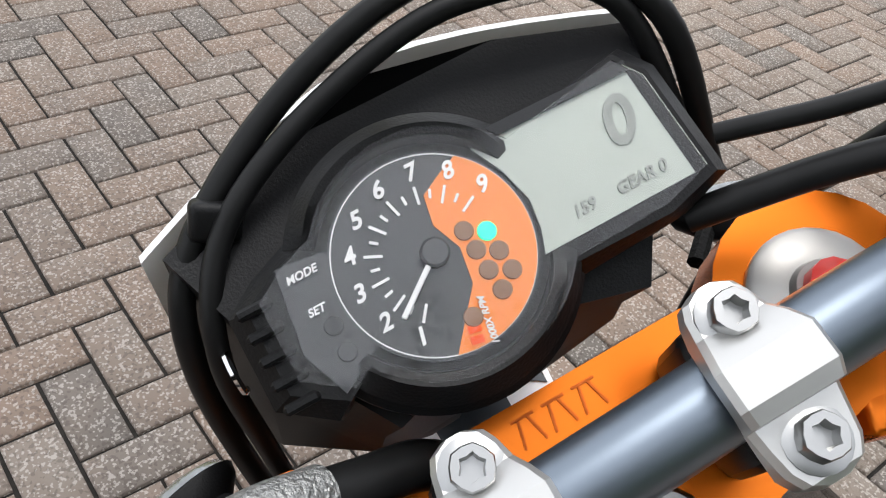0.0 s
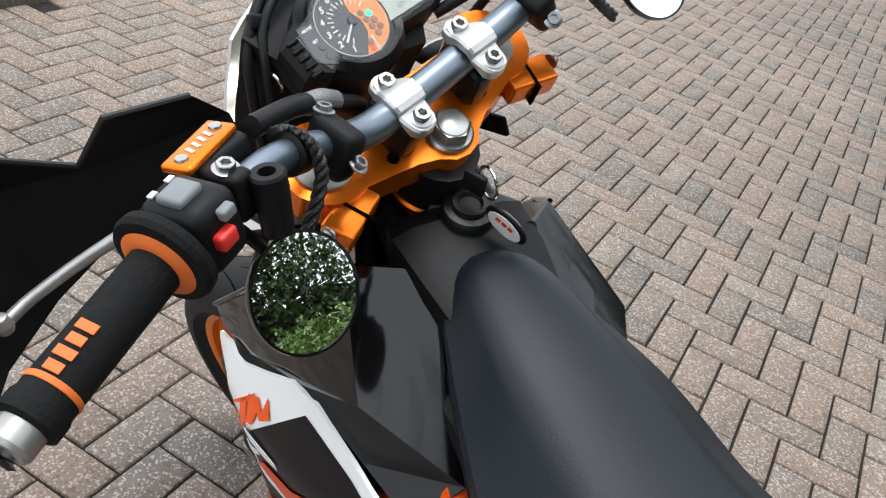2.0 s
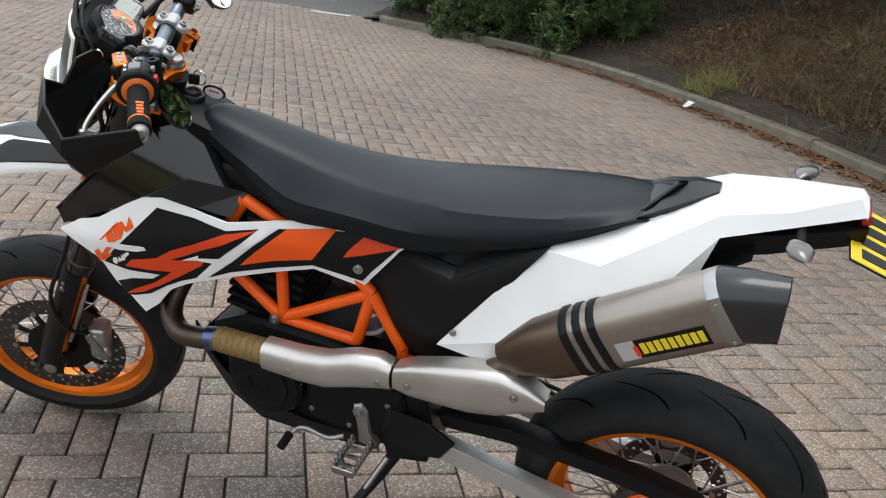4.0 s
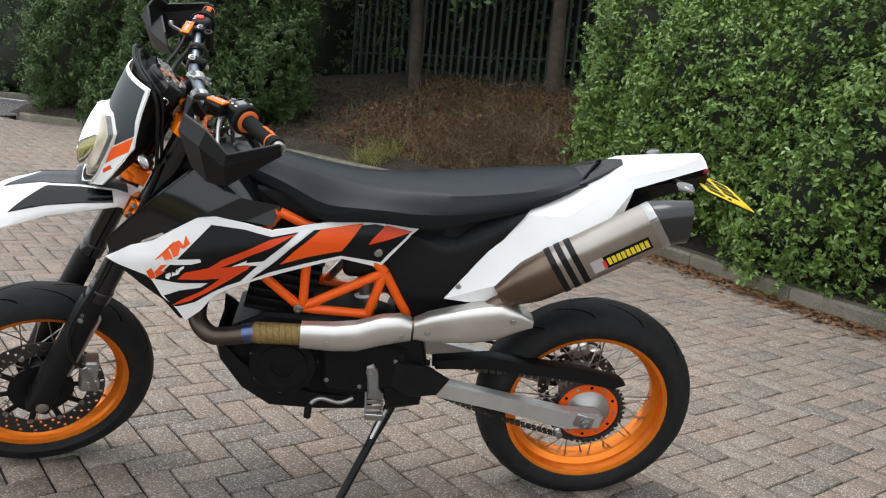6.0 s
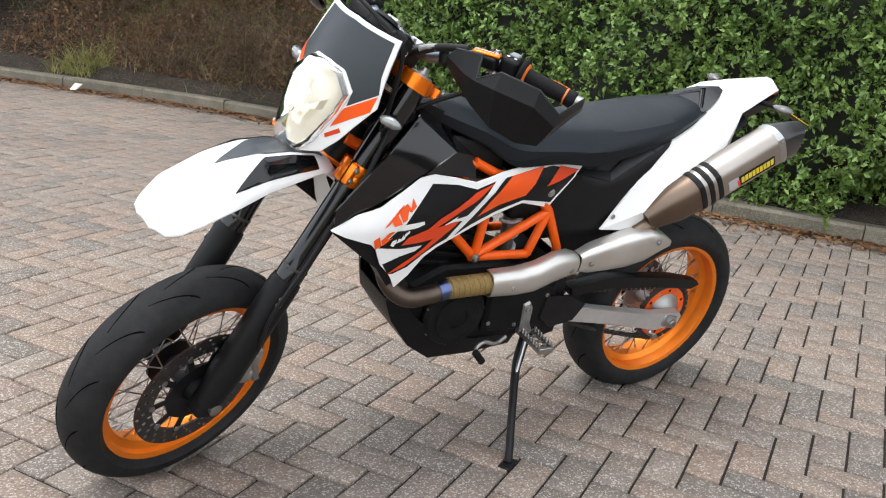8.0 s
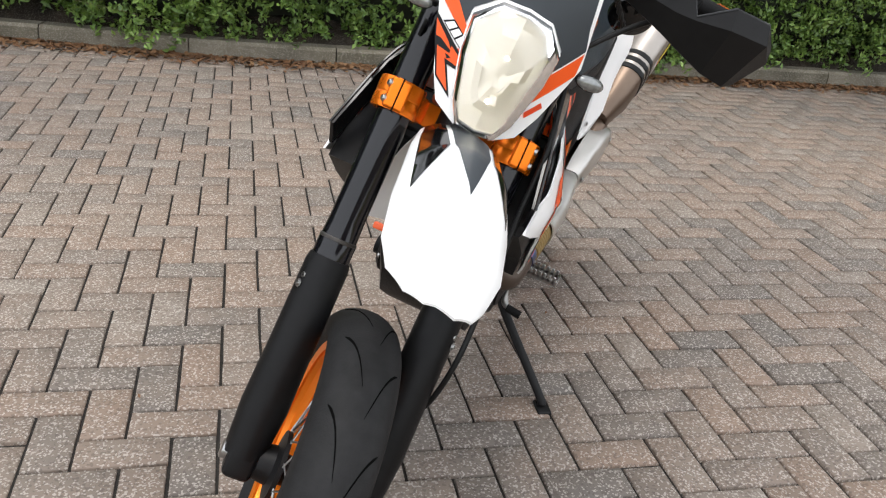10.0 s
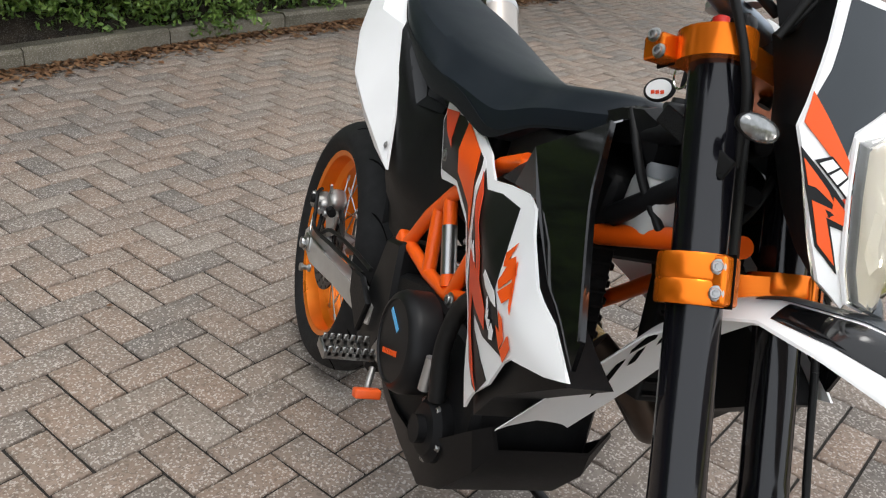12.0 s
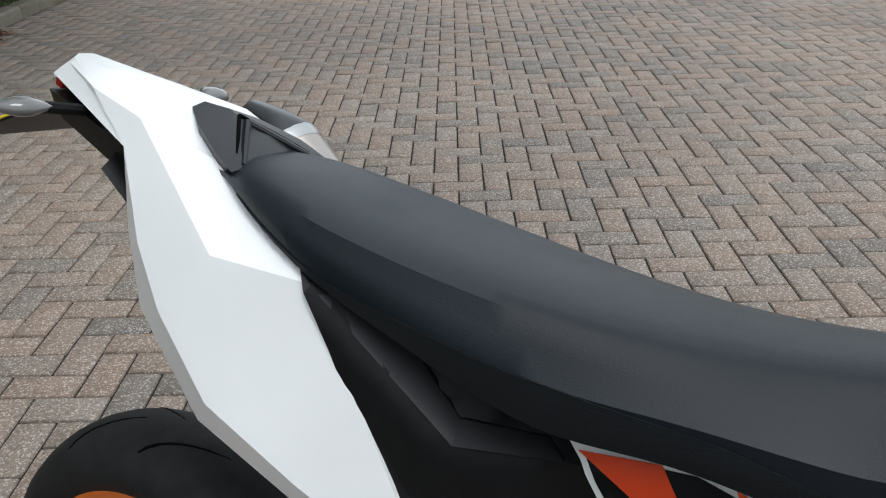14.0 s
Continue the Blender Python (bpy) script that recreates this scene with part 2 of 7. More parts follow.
LAWN = ground_mat("lawn_soil", [(0.25, (0.10, 0.11, 0.03)), (0.5, (0.22, 0.20, 0.07)), (0.8, (0.34, 0.29, 0.13))], 5, wscale=1.0, bump=1.0)
PAINT = mat("road_paint", (0.62, 0.62, 0.60), 0.7, var=0.15, scale=30, stain=0.3, sscale=5)


def leaf_mat(name, dark, mid, light, rough=0.45):
    m = bpy.data.materials.new(name)
    m.use_nodes = True
    nt = m.node_tree
    p = nt.nodes["Principled BSDF"]
    p.inputs["Roughness"].default_value = rough
    geo = nt.nodes.new("ShaderNodeNewGeometry")
    ramp = nt.nodes.new("ShaderNodeValToRGB")
    el = ramp.color_ramp.elements
    el.new(0.5)
    for e, (pos, c) in zip(el, ((0.0, dark), (0.55, mid), (1.0, light))):
        e.position, e.color = pos, (*c, 1)
    n = nt.nodes.new("ShaderNodeTexNoise")
    n.inputs["Scale"].default_value = 2.2
    nt.links.new(geo.outputs["Position"], n.inputs["Vector"])
    mix = nt.nodes.new("ShaderNodeMath")
    mix.operation = "MULTIPLY_ADD"
    mix.inputs[1].default_value = 0.6
    k = nt.nodes.new("ShaderNodeMath")
    k.operation = "MULTIPLY"
    k.inputs[1].default_value = 0.55
    nt.links.new(n.outputs["Fac"], k.inputs[0])
    nt.links.new(geo.outputs["Random Per Island"], mix.inputs[0])
    nt.links.new(k.outputs[0], mix.inputs[2])
    nt.links.new(mix.outputs[0], ramp.inputs[0])
    nt.links.new(ramp.outputs[0], p.inputs["Base Color"])
    p.inputs["Subsurface Weight"].default_value = 0.0
    return m


LEAF = leaf_mat("hedge_leaf", (0.035, 0.075, 0.014), (0.112, 0.20, 0.035), (0.25, 0.36, 0.078), 0.4)
YEW = leaf_mat("dark_shrub_leaf", (0.018, 0.042, 0.012), (0.055, 0.105, 0.024), (0.13, 0.20, 0.055))
TREEL = leaf_mat("tree_leaf", (0.02, 0.04, 0.01), (0.05, 0.09, 0.02), (0.10, 0.15, 0.04))
DEADL = leaf_mat("dead_leaf", (0.06, 0.025, 0.01), (0.16, 0.075, 0.03), (0.26, 0.15, 0.07), 0.8)
GRASSB = leaf_mat("grass_blade", (0.08, 0.11, 0.018), (0.24, 0.24, 0.06), (0.46, 0.40, 0.16), 0.6)
TWIG = leaf_mat("dry_twig", (0.035, 0.022, 0.013), (0.125, 0.080, 0.046), (0.32, 0.235, 0.15), 0.9)
# near-black core: shade inside the foliage, put into its colour
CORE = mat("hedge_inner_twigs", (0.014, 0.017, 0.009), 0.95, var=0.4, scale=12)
BARK = mat("bark", (0.085, 0.065, 0.048), 0.9, var=0.4, scale=14, bump=1.0, bscale=40, stain=0.5)
FENCEG = mat("dark_green_fence_paint", (0.012, 0.026, 0.017), 0.5, var=0.2, scale=10)
GALV = mat("galvanised_post", (0.42, 0.43, 0.43), 0.5, metal=0.6, var=0.1, scale=20)


# ---- mesh helpers ----
def mesh_from(name, verts, faces, smooth=None):
    me = bpy.data.meshes.new(name)
    me.from_pydata([tuple(v) for v in verts], [], [tuple(f) for f in faces])
    me.validate()
    if smooth is not None:
        me.polygons.foreach_set("use_smooth", [True] * len(me.polygons))
        me.set_sharp_from_angle(angle=radians(smooth))
    me.update()
    return me


class B:
    """A growing list of vertices and faces, to become one mesh."""

    def __init__(self):
        self.v, self.f = [], []

    def add(self, verts, faces):
        o = len(self.v)
        self.v += [tuple(v) for v in verts]
        self.f += [tuple(i + o for i in f) for f in faces]
        return self

    def join(self, other):
        return self.add(other.v, other.f)

    def moved(self, m):
        self.v = [tuple(m @ Vector(v)) for v in self.v]
        return self

    def mirrored(self):
        r = B()
        r.v = [(x, -y, z) for x, y, z in self.v]
        r.f = [tuple(reversed(f)) for f in self.f]
        return r


def loft(rings, closed=True, caps=True):
    b = B()
    n = len(rings[0])
    vs = [p for r in rings for p in r]
    fs = []
    m = n if closed else n - 1
    for i in range(len(rings) - 1):
        for j in range(m):
            k = (j + 1) % n
            fs.append((i * n + j, i * n + k, (i + 1) * n + k, (i + 1) * n + j))
    if caps and closed:
        fs.append(tuple(reversed(range(n))))
        fs.append(tuple((len(rings) - 1) * n + j for j in range(n)))
    return b.add(vs, fs)


def smooth_path(pts, per=6):
    """Catmull-Rom through the points."""
    P = [Vector(p) for p in pts]
    if len(P) < 3:
        return P
    P = [2 * P[0] - P[1]] + P + [2 * P[-1] - P[-2]]
    res = []
    for i in range(1, len(P) - 2):
        for k in range(per):
            t = k / per
            a, b2, c, d = P[i - 1], P[i], P[i + 1], P[i + 2]
            res.append(0.5 * ((2 * b2) + (c - a) * t + (2 * a - 5 * b2 + 4 * c - d) * t * t + (3 * b2 - a - 3 * c + d) * t ** 3))
    res.append(P[-2])
    return res


def tube(pts, r, n=12, per=6, caps=True, smooth=True):
    """A swept tube; r is one radius or one for each given point."""
    P = smooth_path(pts, per) if smooth and len(pts) > 2 else [Vector(p) for p in pts]
    if isinstance(r, (int, float)):
        R = [r] * len(P)
    else:
        R = [float(np.interp(i / (len(P) - 1) * (len(r) - 1), range(len(r)), r)) for i in range(len(P))]
    rings, up = [], None
    for i, p in enumerate(P):
        d = (P[min(i + 1, len(P) - 1)] - P[max(i - 1, 0)]).normalized()
        if up is None:
            up = d.orthogonal().normalized()
        up = (up - d * up.dot(d)).normalized()
        side = d.cross(up)
        rings.append([p + R[i] * (math.cos(a) * up + math.sin(a) * side) for a in [2 * math.pi * k / n for k in range(n)]])
    return loft(rings, True, caps)


def lathe(profile, n=48, axis="y", center=(0, 0, 0), closed=False):
    """Profile of (radius, along) turned round an axis through center."""
    rings = []
    for r, a in profile:
        ring = []
        for k in range(n):
            t = 2 * math.pi * k / n
            c, s = r * math.cos(t), r * math.sin(t)
            q = {"y": (c, a, s), "z": (c, s, a), "x": (a, c, s)}[axis]
            ring.append((q[0] + center[0], q[1] + center[1], q[2] + center[2]))
        rings.append(ring)
    if closed:
        rings.append(rings[0])
    return loft(rings, True, not closed)


def box(c, s, m=None, bev=0.0):
    """A box of size s round c, turned by m, with rounded edges."""
    bm = bmesh.new()
    bmesh.ops.create_cube(bm, size=1.0)
    bmesh.ops.scale(bm, vec=s, verts=bm.verts)
    if bev:
        bmesh.ops.bevel(bm, geom=bm.edges[:], offset=min(bev, 0.48 * min(s)), segments=3 if bev >= 0.002 else 1, profile=0.5, affect="EDGES", clamp_overlap=True)
    bm.verts.index_update()
    q = Matrix.Translation(c) @ (m or Matrix())
    b = B().add([tuple(q @ v.co) for v in bm.verts], [tuple(v.index for v in f.verts) for f in bm.faces])
    bm.free()
    return b


def prism(poly, lo, hi, axis="y", bev=0.0):
    """A 2D polygon (x, z for axis y; x, y for axis z; y, z for axis x) between lo and hi, edges chamfered."""
    cx = sum(p[0] for p in poly) / len(poly)
    cz = sum(p[1] for p in poly) / len(poly)

    def put(p, a):
        return {"y": (p[0], a, p[1]), "z": (p[0], p[1], a), "x": (a, p[0], p[1])}[axis]

    def shrink(p):
        d = math.hypot(p[0] - cx, p[1] - cz) or 1
        k = max(0.0, 1 - bev / d)
        return (cx + (p[0] - cx) * k, cz + (p[1] - cz) * k)
    lv = [(lo, 1), (lo + bev, 0), (hi - bev, 0), (hi, 1)] if bev else [(lo, 0), (hi, 0)]
    return loft([[put(shrink(p) if s else p, a) for p in poly] for a, s in lv])


def rod(a, b, r, n=10):
    return tube([a, b], r, n, smooth=False)


def bolt_head(p, d, r=0.006, h=0.005, n=6):
    """A flanged hexagon bolt head at p, facing d, with a star recess."""
    d = Vector(d).normalized()
    q = d.to_track_quat("Z", "Y").to_matrix().to_4x4()
    b = lathe([(r * 1.42, 0), (r * 1.42, h * 0.24), (r * 1.02, h * 0.34)], 18, "z")
    rings = []
    for k, z, star in ((1.0, h * 0.3, 0), (1.0, h * 0.9, 0), (0.93, h, 0), (0.62, h, 1), (0.55, h * 0.45, 1)):
        rings.append([(r * k * (1 - 0.22 * star * (j % 2)) * (1 - 0.06 * (1 - star) * (j % 2)) * math.cos(math.pi * j / n), r * k * (1 - 0.22 * star * (j % 2)) * (1 - 0.06 * (1 - star) * (j % 2)) * math.sin(math.pi * j / n), z) for j in range(2 * n)])
    b.join(loft(rings))
    return b.moved(Matrix.Translation(p) @ q)


def compact(b):
    """Leave out vertices that no face uses."""
    used = sorted({i for f in b.f for i in f})
    k = {o: n for n, o in enumerate(used)}
    b.v, b.f = [b.v[i] for i in used], [tuple(k[i] for i in f) for f in b.f]
    return b


def sheet(poly, fn, thick, side=1, step=0.03, off=0.0):
    """A panel: an outline in x, z laid on the surface y = fn(x, z), thick inwards, on the left (side 1) or right (-1)."""
    bm = bmesh.new()
    bm.faces.new([bm.verts.new((x, 0, z)) for x, z in poly])
    xs, zs = [p[0] for p in poly], [p[1] for p in poly]
    for ax, lo, hi in ((0, min(xs), max(xs)), (2, min(zs), max(zs))):
        k = lo + step
        while k < hi - 1e-4:
            co, no = [0, 0, 0], [0, 0, 0]
            co[ax], no[ax] = k, 1
            bmesh.ops.bisect_plane(bm, geom=bm.verts[:] + bm.edges[:] + bm.faces[:], plane_co=co, plane_no=no, dist=1e-5)
            k += step
    bm.verts.ensure_lookup_table()
    top = [(v.co.x, fn(v.co.x, v.co.z) + off, v.co.z) for v in bm.verts]
    bm.verts.index_update()
    n = len(top)
    faces = []
    for f in bm.faces:
        idx = [v.index for v in f.verts]
        if f.normal.y < 0:
            idx.reverse()
        faces.append(tuple(idx))
        faces.append(tuple(i + n for i in reversed(idx)))
    for e in bm.edges:
        if len(e.link_faces) == 1:
            f = e.link_faces[0]
            lp = [l for l in f.loops if l.edge == e][0]
            a, b2 = lp.vert.index, lp.link_loop_next.vert.index
            q = (a, a + n, b2 + n, b2)
            faces.append(q if f.normal.y > 0 else tuple(reversed(q)))
    bm.free()
    r = B().add(top + [(x, y - thick, z) for x, y, z in top], faces)
    return r if side > 0 else r.mirrored()


def part(name, b, material, parent, label="", m=None, smooth=40):
    """Links a B as one mesh object under a thing or a part."""
    me = mesh_from(name, b.v, b.f, smooth)
    me.materials.append(material)
    ob = new(name, me)
    ob.parent = parent
    if m is not None:
        ob.matrix_basis = m
    return tagged(ob, label)


def thing(name, label, category, m=None, group="", b=None, material=None, kind="", smooth=40):
    """A top-level thing: an Empty at its base, or one mesh."""
    if b is None:
        ob = new(name)
        ob.empty_display_size = 0.1
    else:
        me = mesh_from(name, b.v, b.f, smooth)
        me.materials.append(material)
        ob = new(name, me)
    if m is not None:
        ob.matrix_world = m
    return tagged(ob, label, category, group, kind)


# ---- the ground and the car park ----
def smooth2(pts, per=8):
    return [(p.x, p.y) for p in smooth_path([(x, y, 0) for x, y in pts], per)]


KERB = smooth2([(4.3, -13.1), (5.0, -11.95), (5.62, -10.8), (5.72, -10.3), (5.35, -10.02), (4.1, -9.7), (2.9, -9.2), (1.5, -8.2), (0.58, -7.2), (-0.35, -6.1), (-1.0, -5.1), (-1.65, -3.7), (-2.2, -2.3),
                (-2.95, -1.0), (-3.8, 0.2), (-4.5, 1.4), (-5.3, 2.8), (-6.6, 5.0), (-8.2, 7.6), (-9.6, 10.0)])
GKERB = smooth2([(-2.2, 12.0), (-0.6, 8.9), (0.6, 6.6), (1.7, 4.6), (2.6, 3.0), (3.4, 1.5), (4.2, 0.1), (4.6, -0.45), (5.15, -1.2), (5.55, -1.95), (6.0, -2.75), (6.9, -4.2), (7.8, -5.4)])


def inside(poly, x, y):
    c = False
    for (x1, y1), (x2, y2) in zip(poly, poly[1:] + poly[:1]):
        if (y1 > y) != (y2 > y) and x < (x2 - x1) * (y - y1) / (y2 - y1) + x1:
            c = not c
    return c


PAVED = KERB + [(-9.6, 12), (-2.2, 12)] + GKERB + [(9.5, -7.0), (12.0, -8.6), (8.2, -9.62)]


def ground_height(x, y):
    """Flat over the paving; a bank of earth rises behind the kerb."""
    d = min((math.hypot(x - a, y - b), i) for i, (a, b) in enumerate(KERB))
    (ax, ay), (bx, by) = KERB[max(d[1] - 1, 0)], KERB[min(d[1] + 1, len(KERB) - 1)]
    side = (bx - ax) * (y - ay) - (by - ay) * (x - ax)
    if side <= 0:
        return -0.05
    if d[0] < 0.43:
        return -0.05
    k = d[0] - 0.1
    return 0.05 + 1.75 * (1 - math.exp(-k / 4.2)) * min(1, k / 0.4) + 0.05 * noise.noise((x * 1.3, y * 1.3, 0))


def build_ground():
    xs = sorted({round(-16 + 0.4 * i, 2) for i in range(81)} | {-2500, -600, -150, -40, 40, 150, 600, 2500})
    ys = sorted({round(-20 + 0.4 * i, 2) for i in range(86)} | {-2500, -600, -150, -45, 40, 150, 600, 2500})
    v, idx, mats = [], {}, []
    for i, x in enumerate(xs):
        for j, y in enumerate(ys):
            far = abs(x) > 17 or y < -21 or y > 15
            idx[i, j] = len(v)
            v.append((x, y, -0.05 if far else ground_height(x, y)))
    f = [(idx[i, j], idx[i + 1, j], idx[i + 1, j + 1], idx[i, j + 1]) for i in range(len(xs) - 1) for j in range(len(ys) - 1)]
    me = mesh_from("ground", v, f, 60)
    me.materials.append(SOIL)
    me.materials.append(JOINT)
    for p in me.polygons:
        if inside(PAVED, p.center.x, p.center.y) and p.center.z < -0.03:
            p.material_index = 1
    return tagged(new("ground", me), "dark earth and bedding sand under paving and banks", "ground", kind="structure")


ground = build_ground()


def bank_edge():
    """The strip of earth between the kerb and the bank."""
    rings = []
    for i in range(1, len(KERB) - 1):
        (ax, ay), (bx, by) = KERB[i - 1], KERB[i + 1]
        L = math.hypot(bx - ax, by - ay)
        nx, ny = -(by - ay) / L, (bx - ax) / L
        x, y = KERB[i]
        ring = []
        for d in (0.115, 0.22, 0.34, 0.46, 0.62, 0.85, 1.1):
            px, py = x + nx * d, y + ny * d
            z = ground_height(px, py) if d > 0.43 else 0.05 + 1.2 * d * d
            ring.append((px, py, z + 0.012 - (0.05 if d > 1 else 0) + 0.012 * noise.noise((px * 5, py * 5, 0))))
        rings.append(ring)
    b = loft(rings, False, False)
    return thing("bank_edge", "dark crumbly earth along the kerb", "ground", b=b, material=SOIL, kind="structure", smooth=80)


bank_edge()


def flat(name, poly, z, material, label, cat, thick=0.03):
    return thing(name, label, cat, b=prism(poly, z - thick, z, "z"), material=material, kind="structure")


road = flat("road", [(5.86, -10.2), (8.2, -9.66), (12.0, -8.64), (30, -4), (60, -10), (60, -28), (12, -15.5), (8.8, -14.65), (6.7, -13.85), (4.35, -13.2), (5.12, -11.95), (5.76, -10.8)], -0.004, TARMAC,
            "grey tarmac parking bays beyond the paving", "road")
thing("road_marking", "worn white painted line at the edge of the tarmac", "road marking", b=prism([(5.95, -10.34), (5.93, -10.22), (6.5, -10.08), (6.52, -10.2)], -0.003, 0.003, "z"), material=PAINT, kind="structure")
thing("road_marking", "worn white painted line at the edge of the tarmac", "road marking", b=prism([(7.9, -9.98), (7.88, -9.86), (8.8, -9.66), (8.82, -9.76)], -0.003, 0.003, "z"), material=PAINT, kind="structure")
thing("road_marking", "long white painted bay line across the tarmac", "road marking", b=prism([(7.98, -9.9), (8.08, -9.9), (8.62, -14.5), (8.52, -14.5)], -0.003, 0.003, "z"), material=PAINT, kind="structure")
thing("road_marking", "white painted line along the far kerb", "road marking", b=prism([(6.6, -13.7), (6.62, -13.6), (11.9, -15.2), (11.9, -15.3)], -0.003, 0.003, "z"), material=PAINT, kind="structure")
lawn = flat("lawn", GKERB + [(12, -9), (30, -4), (40, 20), (-2.0, 20)], 0.06, LAWN, "dry yellow-green grass verge behind its kerb", "lawn", 0.16)
lawn.location = (0.1, 0.09, 0)


def kerb_run(name, line, side, label, height=0.1, width=0.125, length=0.9):
    """Kerb stones laid end to end along a line, each a stone of its own."""
    root = thing(name, label, "kerb", kind="structure")
    d, pts = 0.0, [line[0]]
    cum = [0.0]
    for a, b in zip(line, line[1:]):
        cum.append(cum[-1] + math.hypot(b[0] - a[0], b[1] - a[1]))
    n = int(cum[-1] / length)
    L = cum[-1] / n
    at = lambda s: (float(np.interp(s, cum, [p[0] for p in line])), float(np.interp(s, cum, [p[1] for p in line])))
    stone = None
    rnd = random.Random(3)
    for i in range(n):
        a, b = at(i * L), at((i + 1) * L)
        ang = math.atan2(b[1] - a[1], b[0] - a[0])
        ln = math.hypot(b[0] - a[0], b[1] - a[1])
        if stone is None:
            prof = [(0.0, -0.1), (0.0, height - 0.02), (0.018, height), (width - 0.004, height), (width, height - 0.004), (width, -0.1)]
            stone = mesh_from("kerb_stone", *(lambda q: (q.v, q.f))(loft([[(x, side * p[0], p[1]) for p in prof] for x in (-0.5, -0.497, 0.497, 0.5)])), 30)
            stone.materials.append(KERBM)
        ob = new("kerb_stone", stone)
        ob.parent = root
        ob.matrix_basis = pose((a[0] + b[0]) / 2, (a[1] + b[1]) / 2, rnd.uniform(-0.006, 0.004), rnd.uniform(-1, 1), 0, math.degrees(ang)) @ Matrix.Diagonal((ln - 0.008, 1, 1, 1))
    return root


kerb_run("kerb", KERB, 1, "weathered concrete kerb along the planted bank")
kerb_run("kerb", GKERB, 1, "weathered concrete kerb along the grass verge", 0.11)
kerb_run("kerb", smooth2([(4.4, -13.2), (6.67, -13.9), (8.8, -14.7), (12.5, -15.7)]), -1, "concrete kerb at the far side of the tarmac")


# ---- planting ----
def leaves(centers, normals, size, seed, curl=0.3, slim=0.5):
    """Folded leaves (two triangles each) at the points given."""
    rg = np.random.default_rng(seed)
    c, nrm = np.asarray(centers), np.asarray(normals)
    n = len(c)
    nrm = nrm + rg.normal(0, 0.75, (n, 3))
    nrm /= np.linalg.norm(nrm, axis=1)[:, None]
    u = np.cross(nrm, rg.normal(0, 1, (n, 3)))
    u /= np.linalg.norm(u, axis=1)[:, None] + 1e-9
    w = np.cross(nrm, u)
    s = size * rg.uniform(0.6, 1.35, (n, 1))
    tip, base = c + u * s, c - u * s
    lft, rgt = c + w * s * slim + nrm * s * curl, c - w * s * slim + nrm * s * curl
    v = np.stack([base, lft, tip, rgt], 1).reshape(-1, 3)
    k = np.arange(n) * 4
    f = np.concatenate([np.stack([k, k + 1, k + 2], 1), np.stack([k, k + 2, k + 3], 1)])
    return v, f


def fast_mesh(name, v, f, material):
    me = bpy.data.meshes.new(name)
    f = np.asarray(f)
    me.vertices.add(len(v))
    me.vertices.foreach_set("co", np.asarray(v, dtype=np.float32).ravel())
    me.loops.add(f.size)
    me.loops.foreach_set("vertex_index", f.ravel().astype(np.int32))
    me.polygons.add(len(f))
    me.polygons.foreach_set("loop_start", (np.arange(len(f)) * f.shape[1]).astype(np.int32))
    me.update(calc_edges=True)
    me.materials.append(material)
    return me


